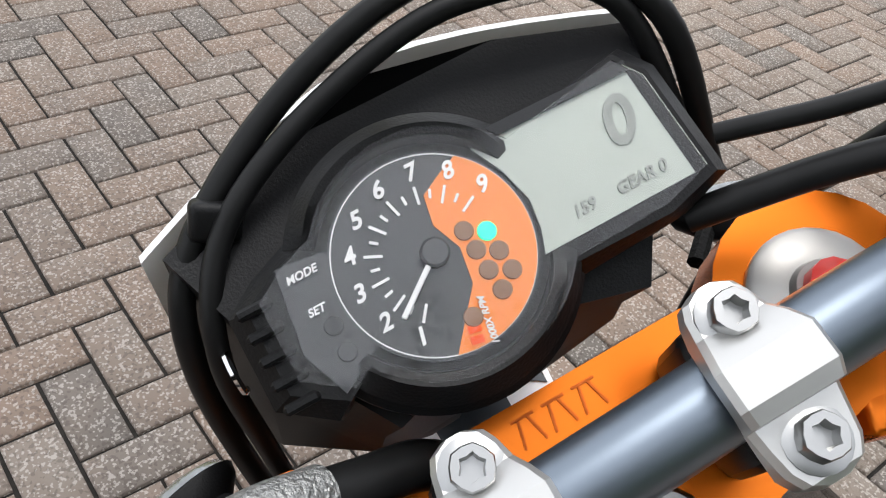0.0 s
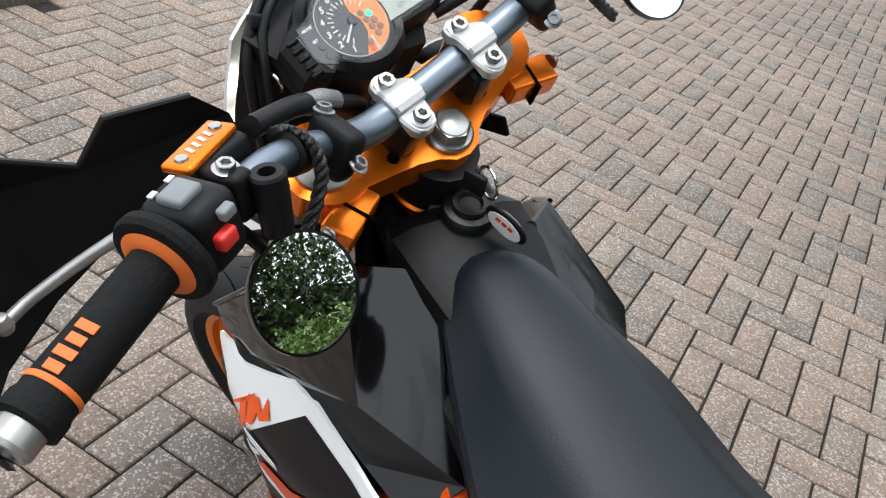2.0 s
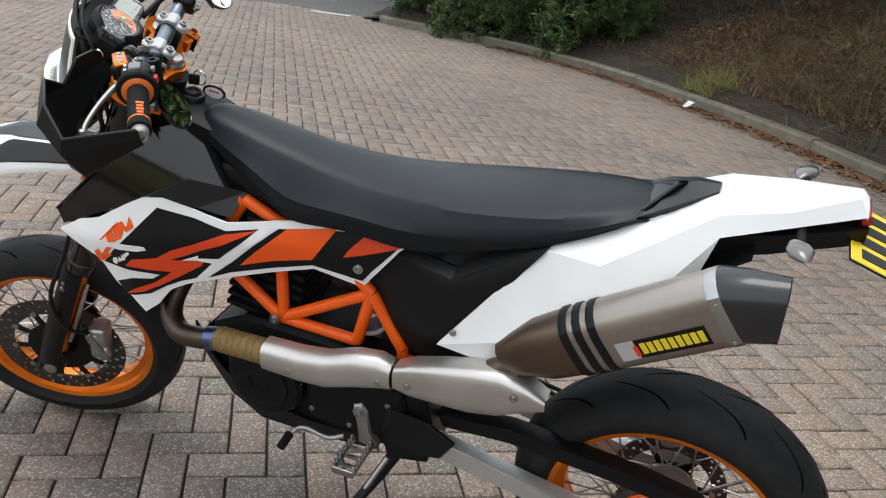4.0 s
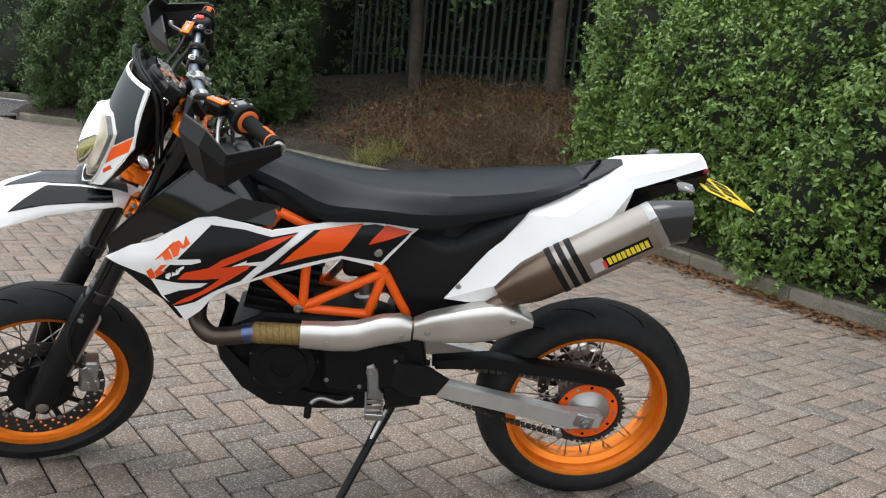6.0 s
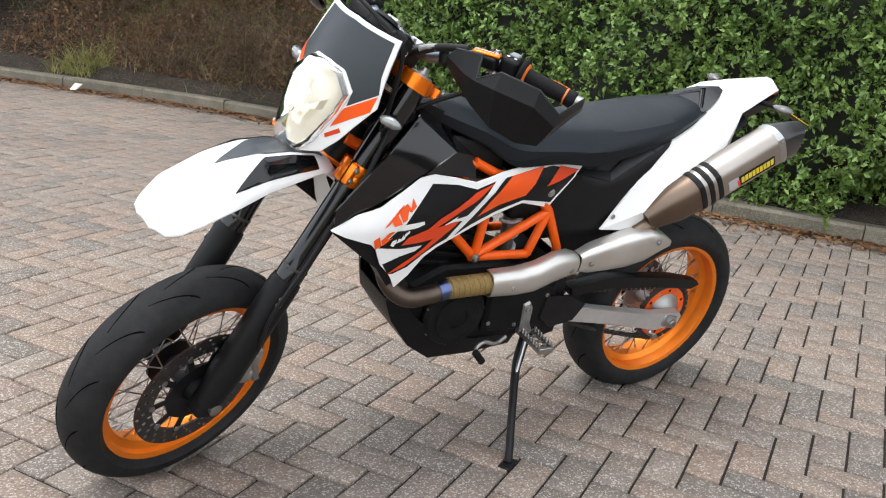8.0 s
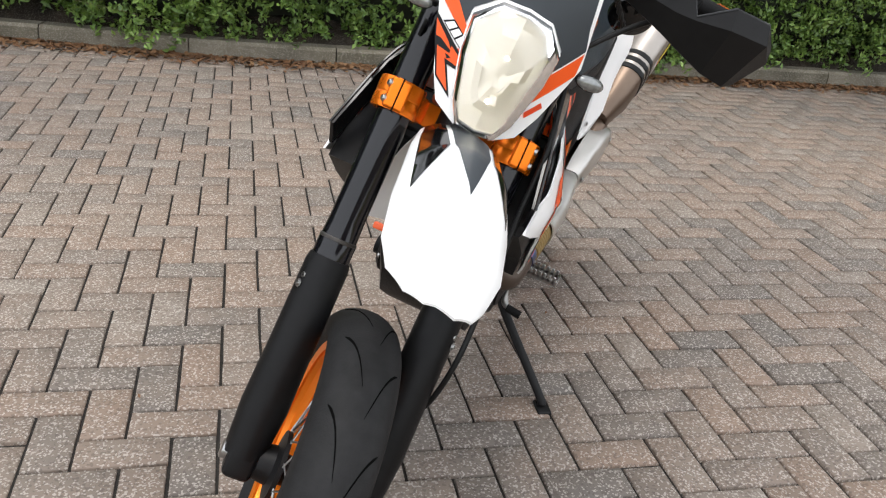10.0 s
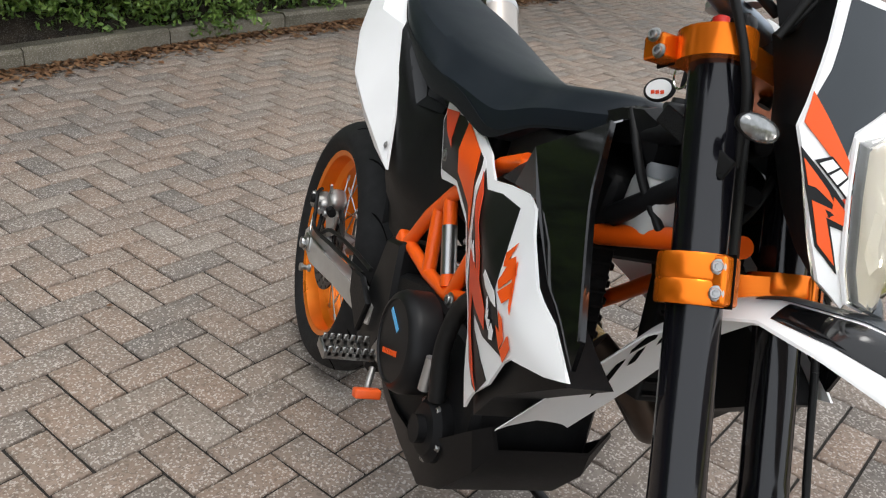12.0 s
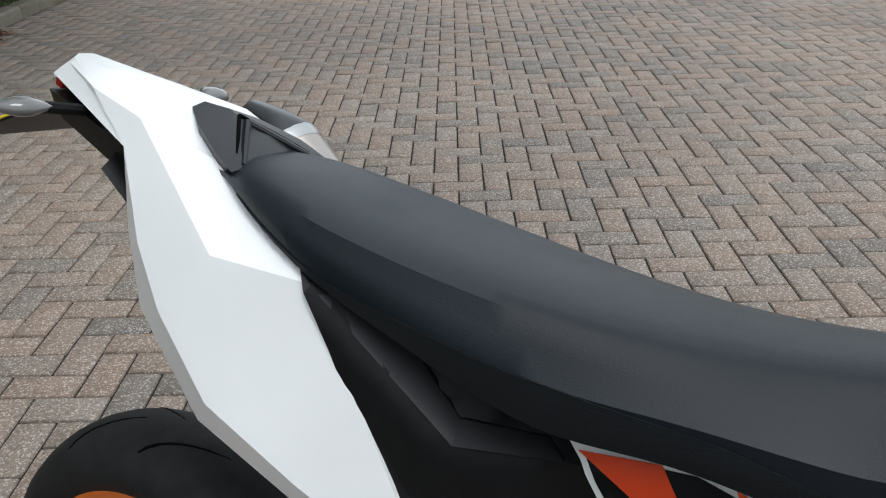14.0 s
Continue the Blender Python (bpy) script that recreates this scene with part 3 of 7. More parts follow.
def shrub(name, label, line, width, height, count, leaf, seed, material, slim=0.5, lump=0.25, cat="hedge", base=0.1, clump=12, arc=(0, 360), inset=0.10, spray=0.07):
    """A hedge along a line: an uneven core, dark as painted inner shade, and leaves in sprays over its whole face."""
    rg = np.random.default_rng(seed)
    root = thing(name, label, cat, m=pose(line[0][0], line[0][1], 0))
    inv = root.matrix_world.inverted()
    pts = np.array(smooth2(line, 6) if len(line) > 2 else line)
    seg = np.r_[0, np.cumsum(np.linalg.norm(np.diff(pts, axis=0), axis=1))]
    L = seg[-1]

    def surf(s, a):
        """Point and normal on the hedge: s along it, a round its section."""
        x, y = np.interp(s, seg, pts[:, 0]), np.interp(s, seg, pts[:, 1])
        x2, y2 = np.interp(np.minimum(s + 0.1, L), seg, pts[:, 0]), np.interp(np.minimum(s + 0.1, L), seg, pts[:, 1])
        x1, y1 = np.interp(np.maximum(s - 0.1, 0), seg, pts[:, 0]), np.interp(np.maximum(s - 0.1, 0), seg, pts[:, 1])
        tx, ty = x2 - x1, y2 - y1
        k = np.hypot(tx, ty) + 1e-9
        nx, ny = -ty / k, tx / k
        end = np.clip(np.minimum(s, L - s) / (0.7 * width), 0, 1) ** 0.5
        ca, sa = np.cos(a), np.sin(a)
        k = (np.abs(ca) ** 3.6 + np.abs(sa) ** 3.6) ** (1 / 3.6)   # rounded box
        cx, cz = ca / k, sa / k
        lumps = 1 + lump * (np.sin(s * 3.1 + seed) * np.sin(a * 3 + s) * 0.5 + np.sin(s * 7.3 + a * 5) * 0.25)
        ww, hh = width / 2 * end * lumps, height / 2 * (0.35 + 0.65 * end) * lumps
        gz = np.array([max(ground_height(float(q), float(r)), 0.0) for q, r in zip(np.atleast_1d(x), np.atleast_1d(y))]) if np.ndim(s) else 0
        return np.stack([x + nx * cx * ww, y + ny * cx * ww, gz + base + height / 2 + cz * hh], -1), np.stack([nx * cx, ny * cx, cz], -1)

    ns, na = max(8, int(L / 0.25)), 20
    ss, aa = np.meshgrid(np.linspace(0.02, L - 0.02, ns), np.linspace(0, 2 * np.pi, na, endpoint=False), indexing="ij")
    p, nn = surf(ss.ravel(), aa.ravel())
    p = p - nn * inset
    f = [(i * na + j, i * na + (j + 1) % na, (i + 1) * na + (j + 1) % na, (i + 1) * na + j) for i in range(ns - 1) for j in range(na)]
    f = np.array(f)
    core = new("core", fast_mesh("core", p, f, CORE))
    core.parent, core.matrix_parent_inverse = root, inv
    m = count // clump
    cs = rg.uniform(0, L, m)
    ca = rg.uniform(radians(arc[0]), radians(arc[1]), m)
    c, cn = surf(cs, ca)
    keep = c[:, 2] > 0.0
    c, cn = c[keep], cn[keep]
    c = c + cn * (rg.uniform(-0.09, 0.05, (len(c), 1)) + spray * rg.uniform(0, 1, (len(c), 1)) ** 4)
    d = cn + rg.normal(0, 0.6, cn.shape) + [0, 0, 0.35]
    d /= np.linalg.norm(d, axis=1)[:, None]
    t = rg.uniform(0, 1, (len(c), clump, 1))
    q = c[:, None] + d[:, None] * t * leaf * 4.5 + rg.normal(0, leaf * 0.75, (len(c), clump, 3))
    nq = np.repeat(d[:, None], clump, 1)
    v, f = leaves(q.reshape(-1, 3), nq.reshape(-1, 3), leaf, seed, slim=slim)
    fol = new("foliage", fast_mesh("foliage", v, f, material))
    fol.parent, fol.matrix_parent_inverse = root, inv
    tagged(fol, kind="stuff")
    return root



# hedge: its paved side is at angle 180 of the section
shrub("hedge", "tall bright green privet hedge spilling over the kerb", [(-1.62, -5.75), (-2.15, -4.5), (-2.75, -3.0), (-3.45, -1.7), (-4.4, -0.3), (-5.2, 1.0), (-6.3, 2.8), (-8.6, 6.5)],
      1.5, 1.95, 330000, 0.021, 5, LEAF, base=-0.22, arc=(35, 262), lump=0.32, clump=12, spray=0.16)
shrub("shrub_row", "dark green feathery evergreen shrubs on the bank", [(5.2, -11.7), (4.3, -10.75), (3.2, -10.15), (2.2, -9.75), (1.4, -9.6)], 1.5, 2.1, 130000, 0.033, 8, YEW, slim=0.30, lump=0.75, cat="shrub", base=-0.2, arc=(60, 290), spray=0.22, clump=26, inset=0.22)
shrub("shrub_row", "dark green shrubs behind the tarmac", [(13, -17.6), (9.5, -16.3), (6.8, -15.2), (4.4, -14.8)], 2.0, 2.4, 50000, 0.034, 9, YEW, slim=0.35, lump=0.4, cat="shrub", base=-0.1)
shrub("woodland_edge", "dense dark undergrowth and trees at the back of the bank", [(9, -18.5), (4, -17.0), (0.5, -14.6), (-3.5, -12.4), (-7.5, -8.5), (-10.5, -3.5), (-13, 3)], 2.6, 4.0, 110000, 0.05, 12, YEW, slim=0.45, lump=0.5, cat="wood",
      base=-0.8, inset=0.3)


def tree(x, y, h, r, seed, label, bark, leaf_count=22000):
    """A tapered trunk with limbs, and a crown of leaf sprays with gaps."""
    rg = random.Random(seed)
    z0 = ground_height(x, y) - 0.1
    root = thing("tree", label, "tree", m=pose(x, y, z0), group="trees on the bank")
    trunk = tube([(0, 0, 0), (0.06, 0.03, h * 0.3), (-0.05, 0.08, h * 0.6), (0.05, 0.0, h)], [0.11, 0.085, 0.065, 0.03], 12)
    part("trunk", trunk, bark, root)
    tips = []
    for k in range(11):
        a = k * 2.4 + rg.uniform(-0.4, 0.4)
        zz = h * (0.42 + 0.05 * k)
        q = [(0, 0, zz), (r * 0.35 * math.cos(a), r * 0.35 * math.sin(a), zz + 0.4), (r * 0.75 * math.cos(a), r * 0.75 * math.sin(a), zz + 0.6 + rg.uniform(0, 0.8))]
        part("limb", tube(q, [0.055, 0.035, 0.015], 7, 4), bark, root)
        tips += [q[1], q[2]]
    g2 = np.random.default_rng(seed)
    t = np.array(tips)
    n = leaf_count // 20
    c = t[g2.integers(0, len(t), n)] + g2.normal(0, r * 0.26, (n, 3))
    q = c[:, None] + g2.normal(0, 0.16, (n, 20, 3))
    v, f = leaves(q.reshape(-1, 3), g2.normal(0, 1, (n * 20, 3)), 0.06, seed, slim=0.55)
    fo = new("crown", fast_mesh("crown", v, f, TREEL))
    fo.parent = root
    tagged(fo, kind="stuff")
    return root


# the last four trees stand out of view, added to shade kerb and bank
for k, (x, y, h, r) in enumerate(((-0.1, -10.9, 5.5, 2.6), (-1.9, -9.3, 6.0, 2.8), (2.6, -12.6, 5.5, 2.6), (-8.4, -6.6, 5.5, 2.4), (-7.4, -0.6, 5.5, 2.4), (-6.4, 2.7, 6.0, 3.0), (-5.6, 0.1, 6.2, 3.0))):
    tree(x, y, h, r, 40 + k, "dark-trunked tree with dense foliage", BARK)

# palisade fence on the bank
fence = thing("fence", "dark green steel palisade fence on the bank", "fence")
fa, fb = Vector((0.9, -13.2, 0)), Vector((-6.6, -7.6, 0))
pale = mesh_from("pale", *(lambda q: (q.v, q.f))(loft([[(-0.03, -0.006, z), (0.0, 0.010, z), (0.03, -0.006, z), (0.0, 0.004, z)] for z in (0.0, 2.2)])), 30)
pale.materials.append(FENCEG)
for k in range(66):
    p = fa.lerp(fb, k / 65)
    ob = new("pale", pale)
    ob.parent = fence
    ob.matrix_basis = pose(p.x, p.y, ground_height(p.x, p.y), 0, 0, -37)
for zz in (0.4, 1.9):
    z0, z1 = ground_height(fa.x, fa.y), ground_height(fb.x, fb.y)
    part("fence_rail", rod((fa.x, fa.y - 0.03, z0 + zz), (fb.x, fb.y - 0.03, z1 + zz), 0.022, 6), FENCEG, fence)
thing("post", "pale galvanised steel post behind the shrubs", "post", b=rod((0, 0, 0), (0, 0, 4), 0.045, 14), material=GALV, m=pose(4.05, -11.8, 0.4))


# dead brush, weeds, litter
def stems(name, label, n, region, length, rad, material, seed, lean=0.6, cat="undergrowth", tri=3):
    """Thin bent stems standing on the bank, one mesh."""
    rg = np.random.default_rng(seed)
    v, f = [], []
    for _ in range(n):
        x, y = region(rg)
        z = max(ground_height(x, y), 0.05) - 0.02
        L = length * rg.uniform(0.4, 1.3)
        d = rg.normal(0, lean, 2)
        p = np.array([x, y, z])
        o = len(v)
        for i in range(4):
            t = i / 3
            c = p + np.array([d[0] * L * t * t, d[1] * L * t * t, L * t * (1 - 0.35 * t * min(1.5, np.hypot(*d)))])
            r = rad * (1 - 0.75 * t)
            for k in range(tri):
                a = 2 * np.pi * k / tri
                v.append((c[0] + r * np.cos(a), c[1] + r * np.sin(a), c[2]))
        for i in range(3):
            for k in range(tri):
                f.append((o + i * tri + k, o + i * tri + (k + 1) % tri, o + (i + 1) * tri + (k + 1) % tri, o + (i + 1) * tri + k))
    ob = new(name, fast_mesh(name, np.array(v), np.array(f), material))
    return tagged(ob, label, cat, kind="stuff")


def behind_kerb(i0, i1, d0, d1):
    def pick(rg):
        k = rg.uniform(i0, i1) * (len(KERB) - 2)
        i = int(k)
        (ax, ay), (bx, by) = KERB[i], KERB[i + 1]
        tx, ty = bx - ax, by - ay
        L = math.hypot(tx, ty)
        d = rg.uniform(d0, d1)
        t = k - i
        return ax + tx * t - ty / L * d, ay + ty * t + tx / L * d
    return pick


stems("dead_brush", "tangle of dead brown stems on the bank", 1500, behind_kerb(0.36, 0.52, 0.4, 3.6), 0.55, 0.0048, TWIG, 21, 2.2)
stems("dead_brush", "tangle of dead brown stems by the hedge", 1500, behind_kerb(0.43, 0.54, 0.3, 1.9), 0.62, 0.0048, TWIG, 22, 1.7)
bramble = np.random.default_rng(61)
pts = np.array([behind_kerb(0.37, 0.53, 0.35, 3.4)(bramble) for _ in range(15000)])
hts = np.array([max(ground_height(x, y), 0.06) for x, y in pts]) + np.abs(bramble.normal(0, 0.16, len(pts))) * (0.55 + 0.45 * np.sin(pts[:, 0] * 3.1) * np.sin(pts[:, 1] * 2.7))
bvx, bfx = leaves(np.c_[pts, hts], np.tile([0, 0, 0.6], (len(pts), 1)), 0.024, 62, slim=0.45)
tagged(new("dead_bramble", fast_mesh("dead_bramble", bvx, bfx, DEADL)), "withered brown bramble leaves among the stems", "undergrowth", kind="stuff")
stems("dry_grass", "straw-coloured dry grass among the dead stems", 900, behind_kerb(0.40, 0.53, 0.25, 2.6), 0.30, 0.0035, GRASSB, 27, 1.4)
stems("ground_cover", "low green shoots on the bank", 1100, behind_kerb(0.36, 0.52, 1.6, 4.2), 0.20, 0.006, YEW, 28, 1.2)
stems("weeds", "bright green weeds at the kerb", 420, behind_kerb(0.405, 0.425, 0.15, 0.5), 0.28, 0.006, GRASSB, 23, 0.5)
stems("weeds", "sparse green weeds on the bank", 500, behind_kerb(0.33, 0.5, 0.15, 3.0), 0.16, 0.005, LEAF, 24, 0.6)


def scatter(name, label, n, region, size, material, seed, lift=0.006):
    rg = np.random.default_rng(seed)
    c = []
    for _ in range(n):
        x, y = region(rg)
        z = ground_height(x, y)
        c.append((x, y, max(z, 0.07 if lift > 0.01 else 0.0) + lift + rg.uniform(0, 0.008)))
    v, f = leaves(np.array(c), np.tile([0, 0, 3.0], (n, 1)), size, seed, curl=0.15, slim=0.5)
    return tagged(new(name, fast_mesh(name, v, f, material)), label, "leaf litter", kind="stuff")


def before_kerb(rg):
    k = rg.uniform(0.30, 0.86) * (len(KERB) - 2)
    i = int(k)
    (ax, ay), (bx, by) = KERB[i], KERB[i + 1]
    tx, ty = bx - ax, by - ay
    L = math.hypot(tx, ty)
    d = -abs(rg.normal(0, 0.11)) - 0.01
    t = k - i
    return ax + tx * t - ty / L * d, ay + ty * t + tx / L * d


scatter("fallen_leaves", "brown fallen leaves gathered along the kerb", 9500, before_kerb, 0.022, DEADL, 31)
scatter("leaf_litter", "brown leaf litter covering the bank", 16000, behind_kerb(0.22, 0.80, 0.14, 3.2), 0.026, DEADL, 32, 0.012)
scatter("stray_leaves", "few pale leaves and chips lying on the paving", 90, lambda rg: (rg.uniform(-3, 6), rg.uniform(-7, 5)), 0.010, DEADL, 33, 0.002)
paper = [(-0.05, -0.03, 0.0), (0.04, -0.05, 0.015), (0.05, 0.03, 0.0), (0.0, 0.012, 0.06), (-0.045, 0.05, 0.03)]
thing("paper_scrap", "crumpled white paper scrap lying by the kerb", "litter", m=pose(0.60, -7.02, 0.02, 20, 10, 40),
      b=B().add(paper + [(x, y, z - 0.004) for x, y, z in paper], [(0, 1, 3), (1, 2, 3), (2, 4, 3), (4, 0, 3), (8, 6, 5), (8, 7, 6), (8, 9, 7), (8, 5, 9), (0, 5, 6, 1), (1, 6, 7, 2), (2, 7, 9, 4), (4, 9, 5, 0)]), material=DECW)


def on_lawn(rg):
    k = rg.uniform(0.0, 1.0) * (len(GKERB) - 2)
    i = int(k)
    (ax, ay), (bx, by) = GKERB[i], GKERB[i + 1]
    tx, ty = bx - ax, by - ay
    L = math.hypot(tx, ty)
    d = 0.15 + abs(rg.normal(0, 0.9))
    return ax + tx * (k - i) - ty / L * d, ay + ty * (k - i) + tx / L * d


def turf(name, label, n, region, length, material, seed, lean):
    rg = np.random.default_rng(seed)
    P = np.array([region(rg) for _ in range(n)])
    L = length * rg.uniform(0.4, 1.2, (n, 1))
    d = rg.normal(0, lean, (n, 2)) * L
    a = rg.uniform(0, 2 * np.pi, n)
    w = np.stack([np.cos(a), np.sin(a), 0 * a], 1) * 0.004
    b0 = np.c_[P, np.full(n, 0.055)]
    mid = b0 + np.c_[d * 0.35, L * 0.6]
    tip = b0 + np.c_[d, L * 0.9]
    v = np.stack([b0 - w, b0 + w, mid + w * 0.7, mid - w * 0.7, tip], 1).reshape(-1, 3)
    k = np.arange(n) * 5
    f = np.concatenate([np.stack([k, k + 1, k + 2], 1), np.stack([k, k + 2, k + 3], 1), np.stack([k + 3, k + 2, k + 4], 1)])
    return tagged(new(name, fast_mesh(name, v, f, material)), label, "grass", kind="stuff")


turf("grass", "dry yellow-green grass on the verge", 52000, on_lawn, 0.055, GRASSB, 51, 0.6)
turf("grass_tuft", "pale dry tuft of long grass by the kerb", 500, lambda rg: (4.95 + rg.normal(0, 0.10), 0.02 + rg.normal(0, 0.10)), 0.28, GRASSB, 52, 0.7)
# ---- the motorcycle ----
LEAN, STEER_ANGLE = radians(12.33), radians(22)
STEM, AXIS = Vector((1.074, 0, 1.08)), Vector((-0.446, 0, 0.895))
STEER = Matrix.Translation(STEM) @ Matrix.Rotation(STEER_ANGLE, 4, AXIS) @ Matrix.Translation(-STEM)
FRONT, REAR = Vector((1.513, 0, 0.294)), Vector((-0.017, 0, 0.310))
bike = thing("motorcycle", "white, black and orange supermoto motorcycle leaning on its side stand", "motorcycle",
             m=Matrix.Rotation(-LEAN, 4, "X"))


def lin(x, table):
    return float(np.interp(x, [t[0] for t in table], [t[1] for t in table]))


# wheels
def wheel(name, centre, R, width, rim_r, rim_w, m, label, spokes, sprocket):
    hub = part(name, lathe([(0.012, -0.085), (0.03, -0.08), (0.034, -0.055), (0.062, -0.05), (0.062, -0.042), (0.026, -0.036), (0.026, 0.036), (0.062, 0.042),
                                   (0.062, 0.05), (0.034, 0.055), (0.03, 0.08), (0.012, 0.085)], 32), MATTEB if not sprocket else ALLOY, bike, label,
               m @ Matrix.Translation(centre))
    h, b = width / 2, rim_r - 0.004
    prof = []
    for i in range(19):                                   # round tread
        a = math.pi * i / 18
        prof.append((R - h * 0.92 + h * 0.92 * math.sin(a) ** 0.8 * 1.0, -h * math.cos(a)))
    prof = [(b, -rim_w / 2 + 0.004), (b + 0.012, -rim_w / 2 - 0.006)] + [p for p in prof if p[0] > b + 0.018] + [(b + 0.012, rim_w / 2 + 0.006), (b, rim_w / 2 - 0.004)]
    part("tyre", lathe(prof, 72, closed=True), TYRE, hub, "worn black road tyre with cut grooves", smooth=50)
    r, w = rim_r, rim_w / 2
    rp = [(r + 0.004, w), (r + 0.004, w - 0.003), (r - 0.005, w - 0.006), (r - 0.008, 0.028), (r - 0.024, 0.017), (r - 0.026, 0), (r - 0.024, -0.017), (r - 0.008, -0.028), (r - 0.005, -w + 0.006),
          (r + 0.004, -w + 0.003), (r + 0.004, -w), (r - 0.004, -w + 0.001), (r - 0.012, -w + 0.005), (r - 0.010, -w + 0.010), (r - 0.013, -0.026), (r - 0.029, -0.015), (r - 0.031, 0), (r - 0.029, 0.015),
          (r - 0.013, 0.026), (r - 0.010, w - 0.010), (r - 0.012, w - 0.005), (r - 0.004, w - 0.001)]
    part("rim", lathe(rp, 72, closed=True), RIMOR, hub, "orange anodised spoked rim", smooth=30)
    for k in range(spokes):
        a = 2 * math.pi * (k + 0.5 * (k % 2)) / spokes
        s = 1 if k % 2 else -1
        tw = (0.62 if (k // 2) % 2 else -0.62)
        p0 = (0.058 * math.cos(a + tw), s * 0.045, 0.058 * math.sin(a + tw))
        p1 = ((r - 0.030) * math.cos(a), s * 0.008, (r - 0.030) * math.sin(a))
        sb = rod(p0, p1, 0.0018, 6)
        q = Vector(p1) + (Vector(p0) - Vector(p1)).normalized() * 0.016
        sb.join(rod(p1, q, 0.0034, 6))
        part("spoke", sb, STEEL, hub)
    # near-black strips laid on the tread, groove shade put into their colour
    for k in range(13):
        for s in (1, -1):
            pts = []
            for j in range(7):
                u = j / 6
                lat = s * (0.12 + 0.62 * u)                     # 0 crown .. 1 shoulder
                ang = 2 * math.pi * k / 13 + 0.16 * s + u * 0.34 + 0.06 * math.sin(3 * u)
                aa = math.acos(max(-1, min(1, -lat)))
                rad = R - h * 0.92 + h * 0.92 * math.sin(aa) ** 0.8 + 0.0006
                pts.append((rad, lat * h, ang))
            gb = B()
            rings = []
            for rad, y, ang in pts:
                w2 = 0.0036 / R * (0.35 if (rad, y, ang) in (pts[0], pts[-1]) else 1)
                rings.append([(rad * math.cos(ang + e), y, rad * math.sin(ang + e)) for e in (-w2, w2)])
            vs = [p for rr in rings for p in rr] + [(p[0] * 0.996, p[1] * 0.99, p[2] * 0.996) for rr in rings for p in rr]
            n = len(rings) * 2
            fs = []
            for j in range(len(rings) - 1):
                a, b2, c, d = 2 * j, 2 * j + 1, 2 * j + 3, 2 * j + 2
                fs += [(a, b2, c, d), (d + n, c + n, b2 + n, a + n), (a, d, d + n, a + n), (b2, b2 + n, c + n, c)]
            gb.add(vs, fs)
            part("tread_groove", gb, RECESS_SHADE, hub)
    return hub


def drilled_ring(r0, r1, y, cells, rows=3, t=0.0025):
    """A flat steel ring with open holes, staggered row by row."""
    r = B()
    dr = (r1 - r0) / rows
    for i in range(rows):
        for k in range(cells):
            ra, rb = r0 + i * dr, r0 + (i + 1) * dr
            a0, a1 = 2 * math.pi * k / cells, 2 * math.pi * (k + 1) / cells
            co = [(q, a) for q, a in ((ra, a0), (rb, a0), (rb, a1), (ra, a1))]
            if (k + i) % 3:
                v = [(q * math.cos(a), yy, q * math.sin(a)) for yy in (y - t, y + t) for q, a in co]
                f = [(0, 1, 2, 3), (7, 6, 5, 4)] + ([(0, 3, 7, 4)] if i == 0 else []) + ([(1, 5, 6, 2)] if i == rows - 1 else [])
            else:
                h = [(ra + dr * (0.5 + 0.32 * p), a0 + (a1 - a0) * (0.5 + 0.32 * w)) for p, w in ((-1, -1), (1, -1), (1, 1), (-1, 1))]
                v = [(q * math.cos(a), yy, q * math.sin(a)) for yy in (y - t, y + t) for q, a in co + h]
                f = []
                for m in range(4):
                    n = (m + 1) % 4
                    f += [(m, n, 4 + n, 4 + m), (12 + m, 12 + n, 8 + n, 8 + m), (4 + m, 4 + n, 12 + n, 12 + m)]
                f += ([(0, 3, 11, 8)] if i == 0 else []) + ([(1, 9, 10, 2)] if i == rows - 1 else [])
            r.add(v, f)
    return r


def disc(hub, r0, r1, y, label, carrier, cells=75, windows=10):
    """A drilled brake disc on an open carrier with wide arms."""
    part("brake_disc", drilled_ring(r0, r1, y, cells), DISC, hub, label, smooth=20)
    part("disc_carrier", lathe([(0.034, y - 0.003), (r0 - 0.034, y - 0.003), (r0 - 0.034, y + 0.003), (0.05, y + 0.003)], 48, closed=True), carrier, hub)
    for k in range(windows):
        a = 2 * math.pi * k / windows
        arm = box((r0 - 0.018, y, 0), (0.044, 0.005, 0.016), None, 0.0015)
        part("carrier_arm", arm.moved(Matrix.Rotation(-a, 4, "Y")), carrier, hub)
        part("disc_button", lathe([(0.0001, -0.005), (0.0075, -0.004), (0.0075, 0.004), (0.0001, 0.005)], 12, "y", ((r0 + 0.002) * math.cos(a), y, (r0 + 0.002) * math.sin(a))), STEEL, hub)


fw = wheel("front_wheel", FRONT, 0.296, 0.122, 0.224, 0.092, STEER, "spoked front wheel with orange rim and black tyre", 36, False)
disc(fw, 0.116, 0.160, 0.062, "large drilled front brake disc", MATTEB, 75, 10)
rw = wheel("rear_wheel", REAR, 0.318, 0.165, 0.235, 0.130, Matrix(), "spoked rear wheel with orange rim and wide black tyre", 36, True)
disc(rw, 0.088, 0.120, -0.066, "drilled rear brake disc", MATTEB, 54, 6)

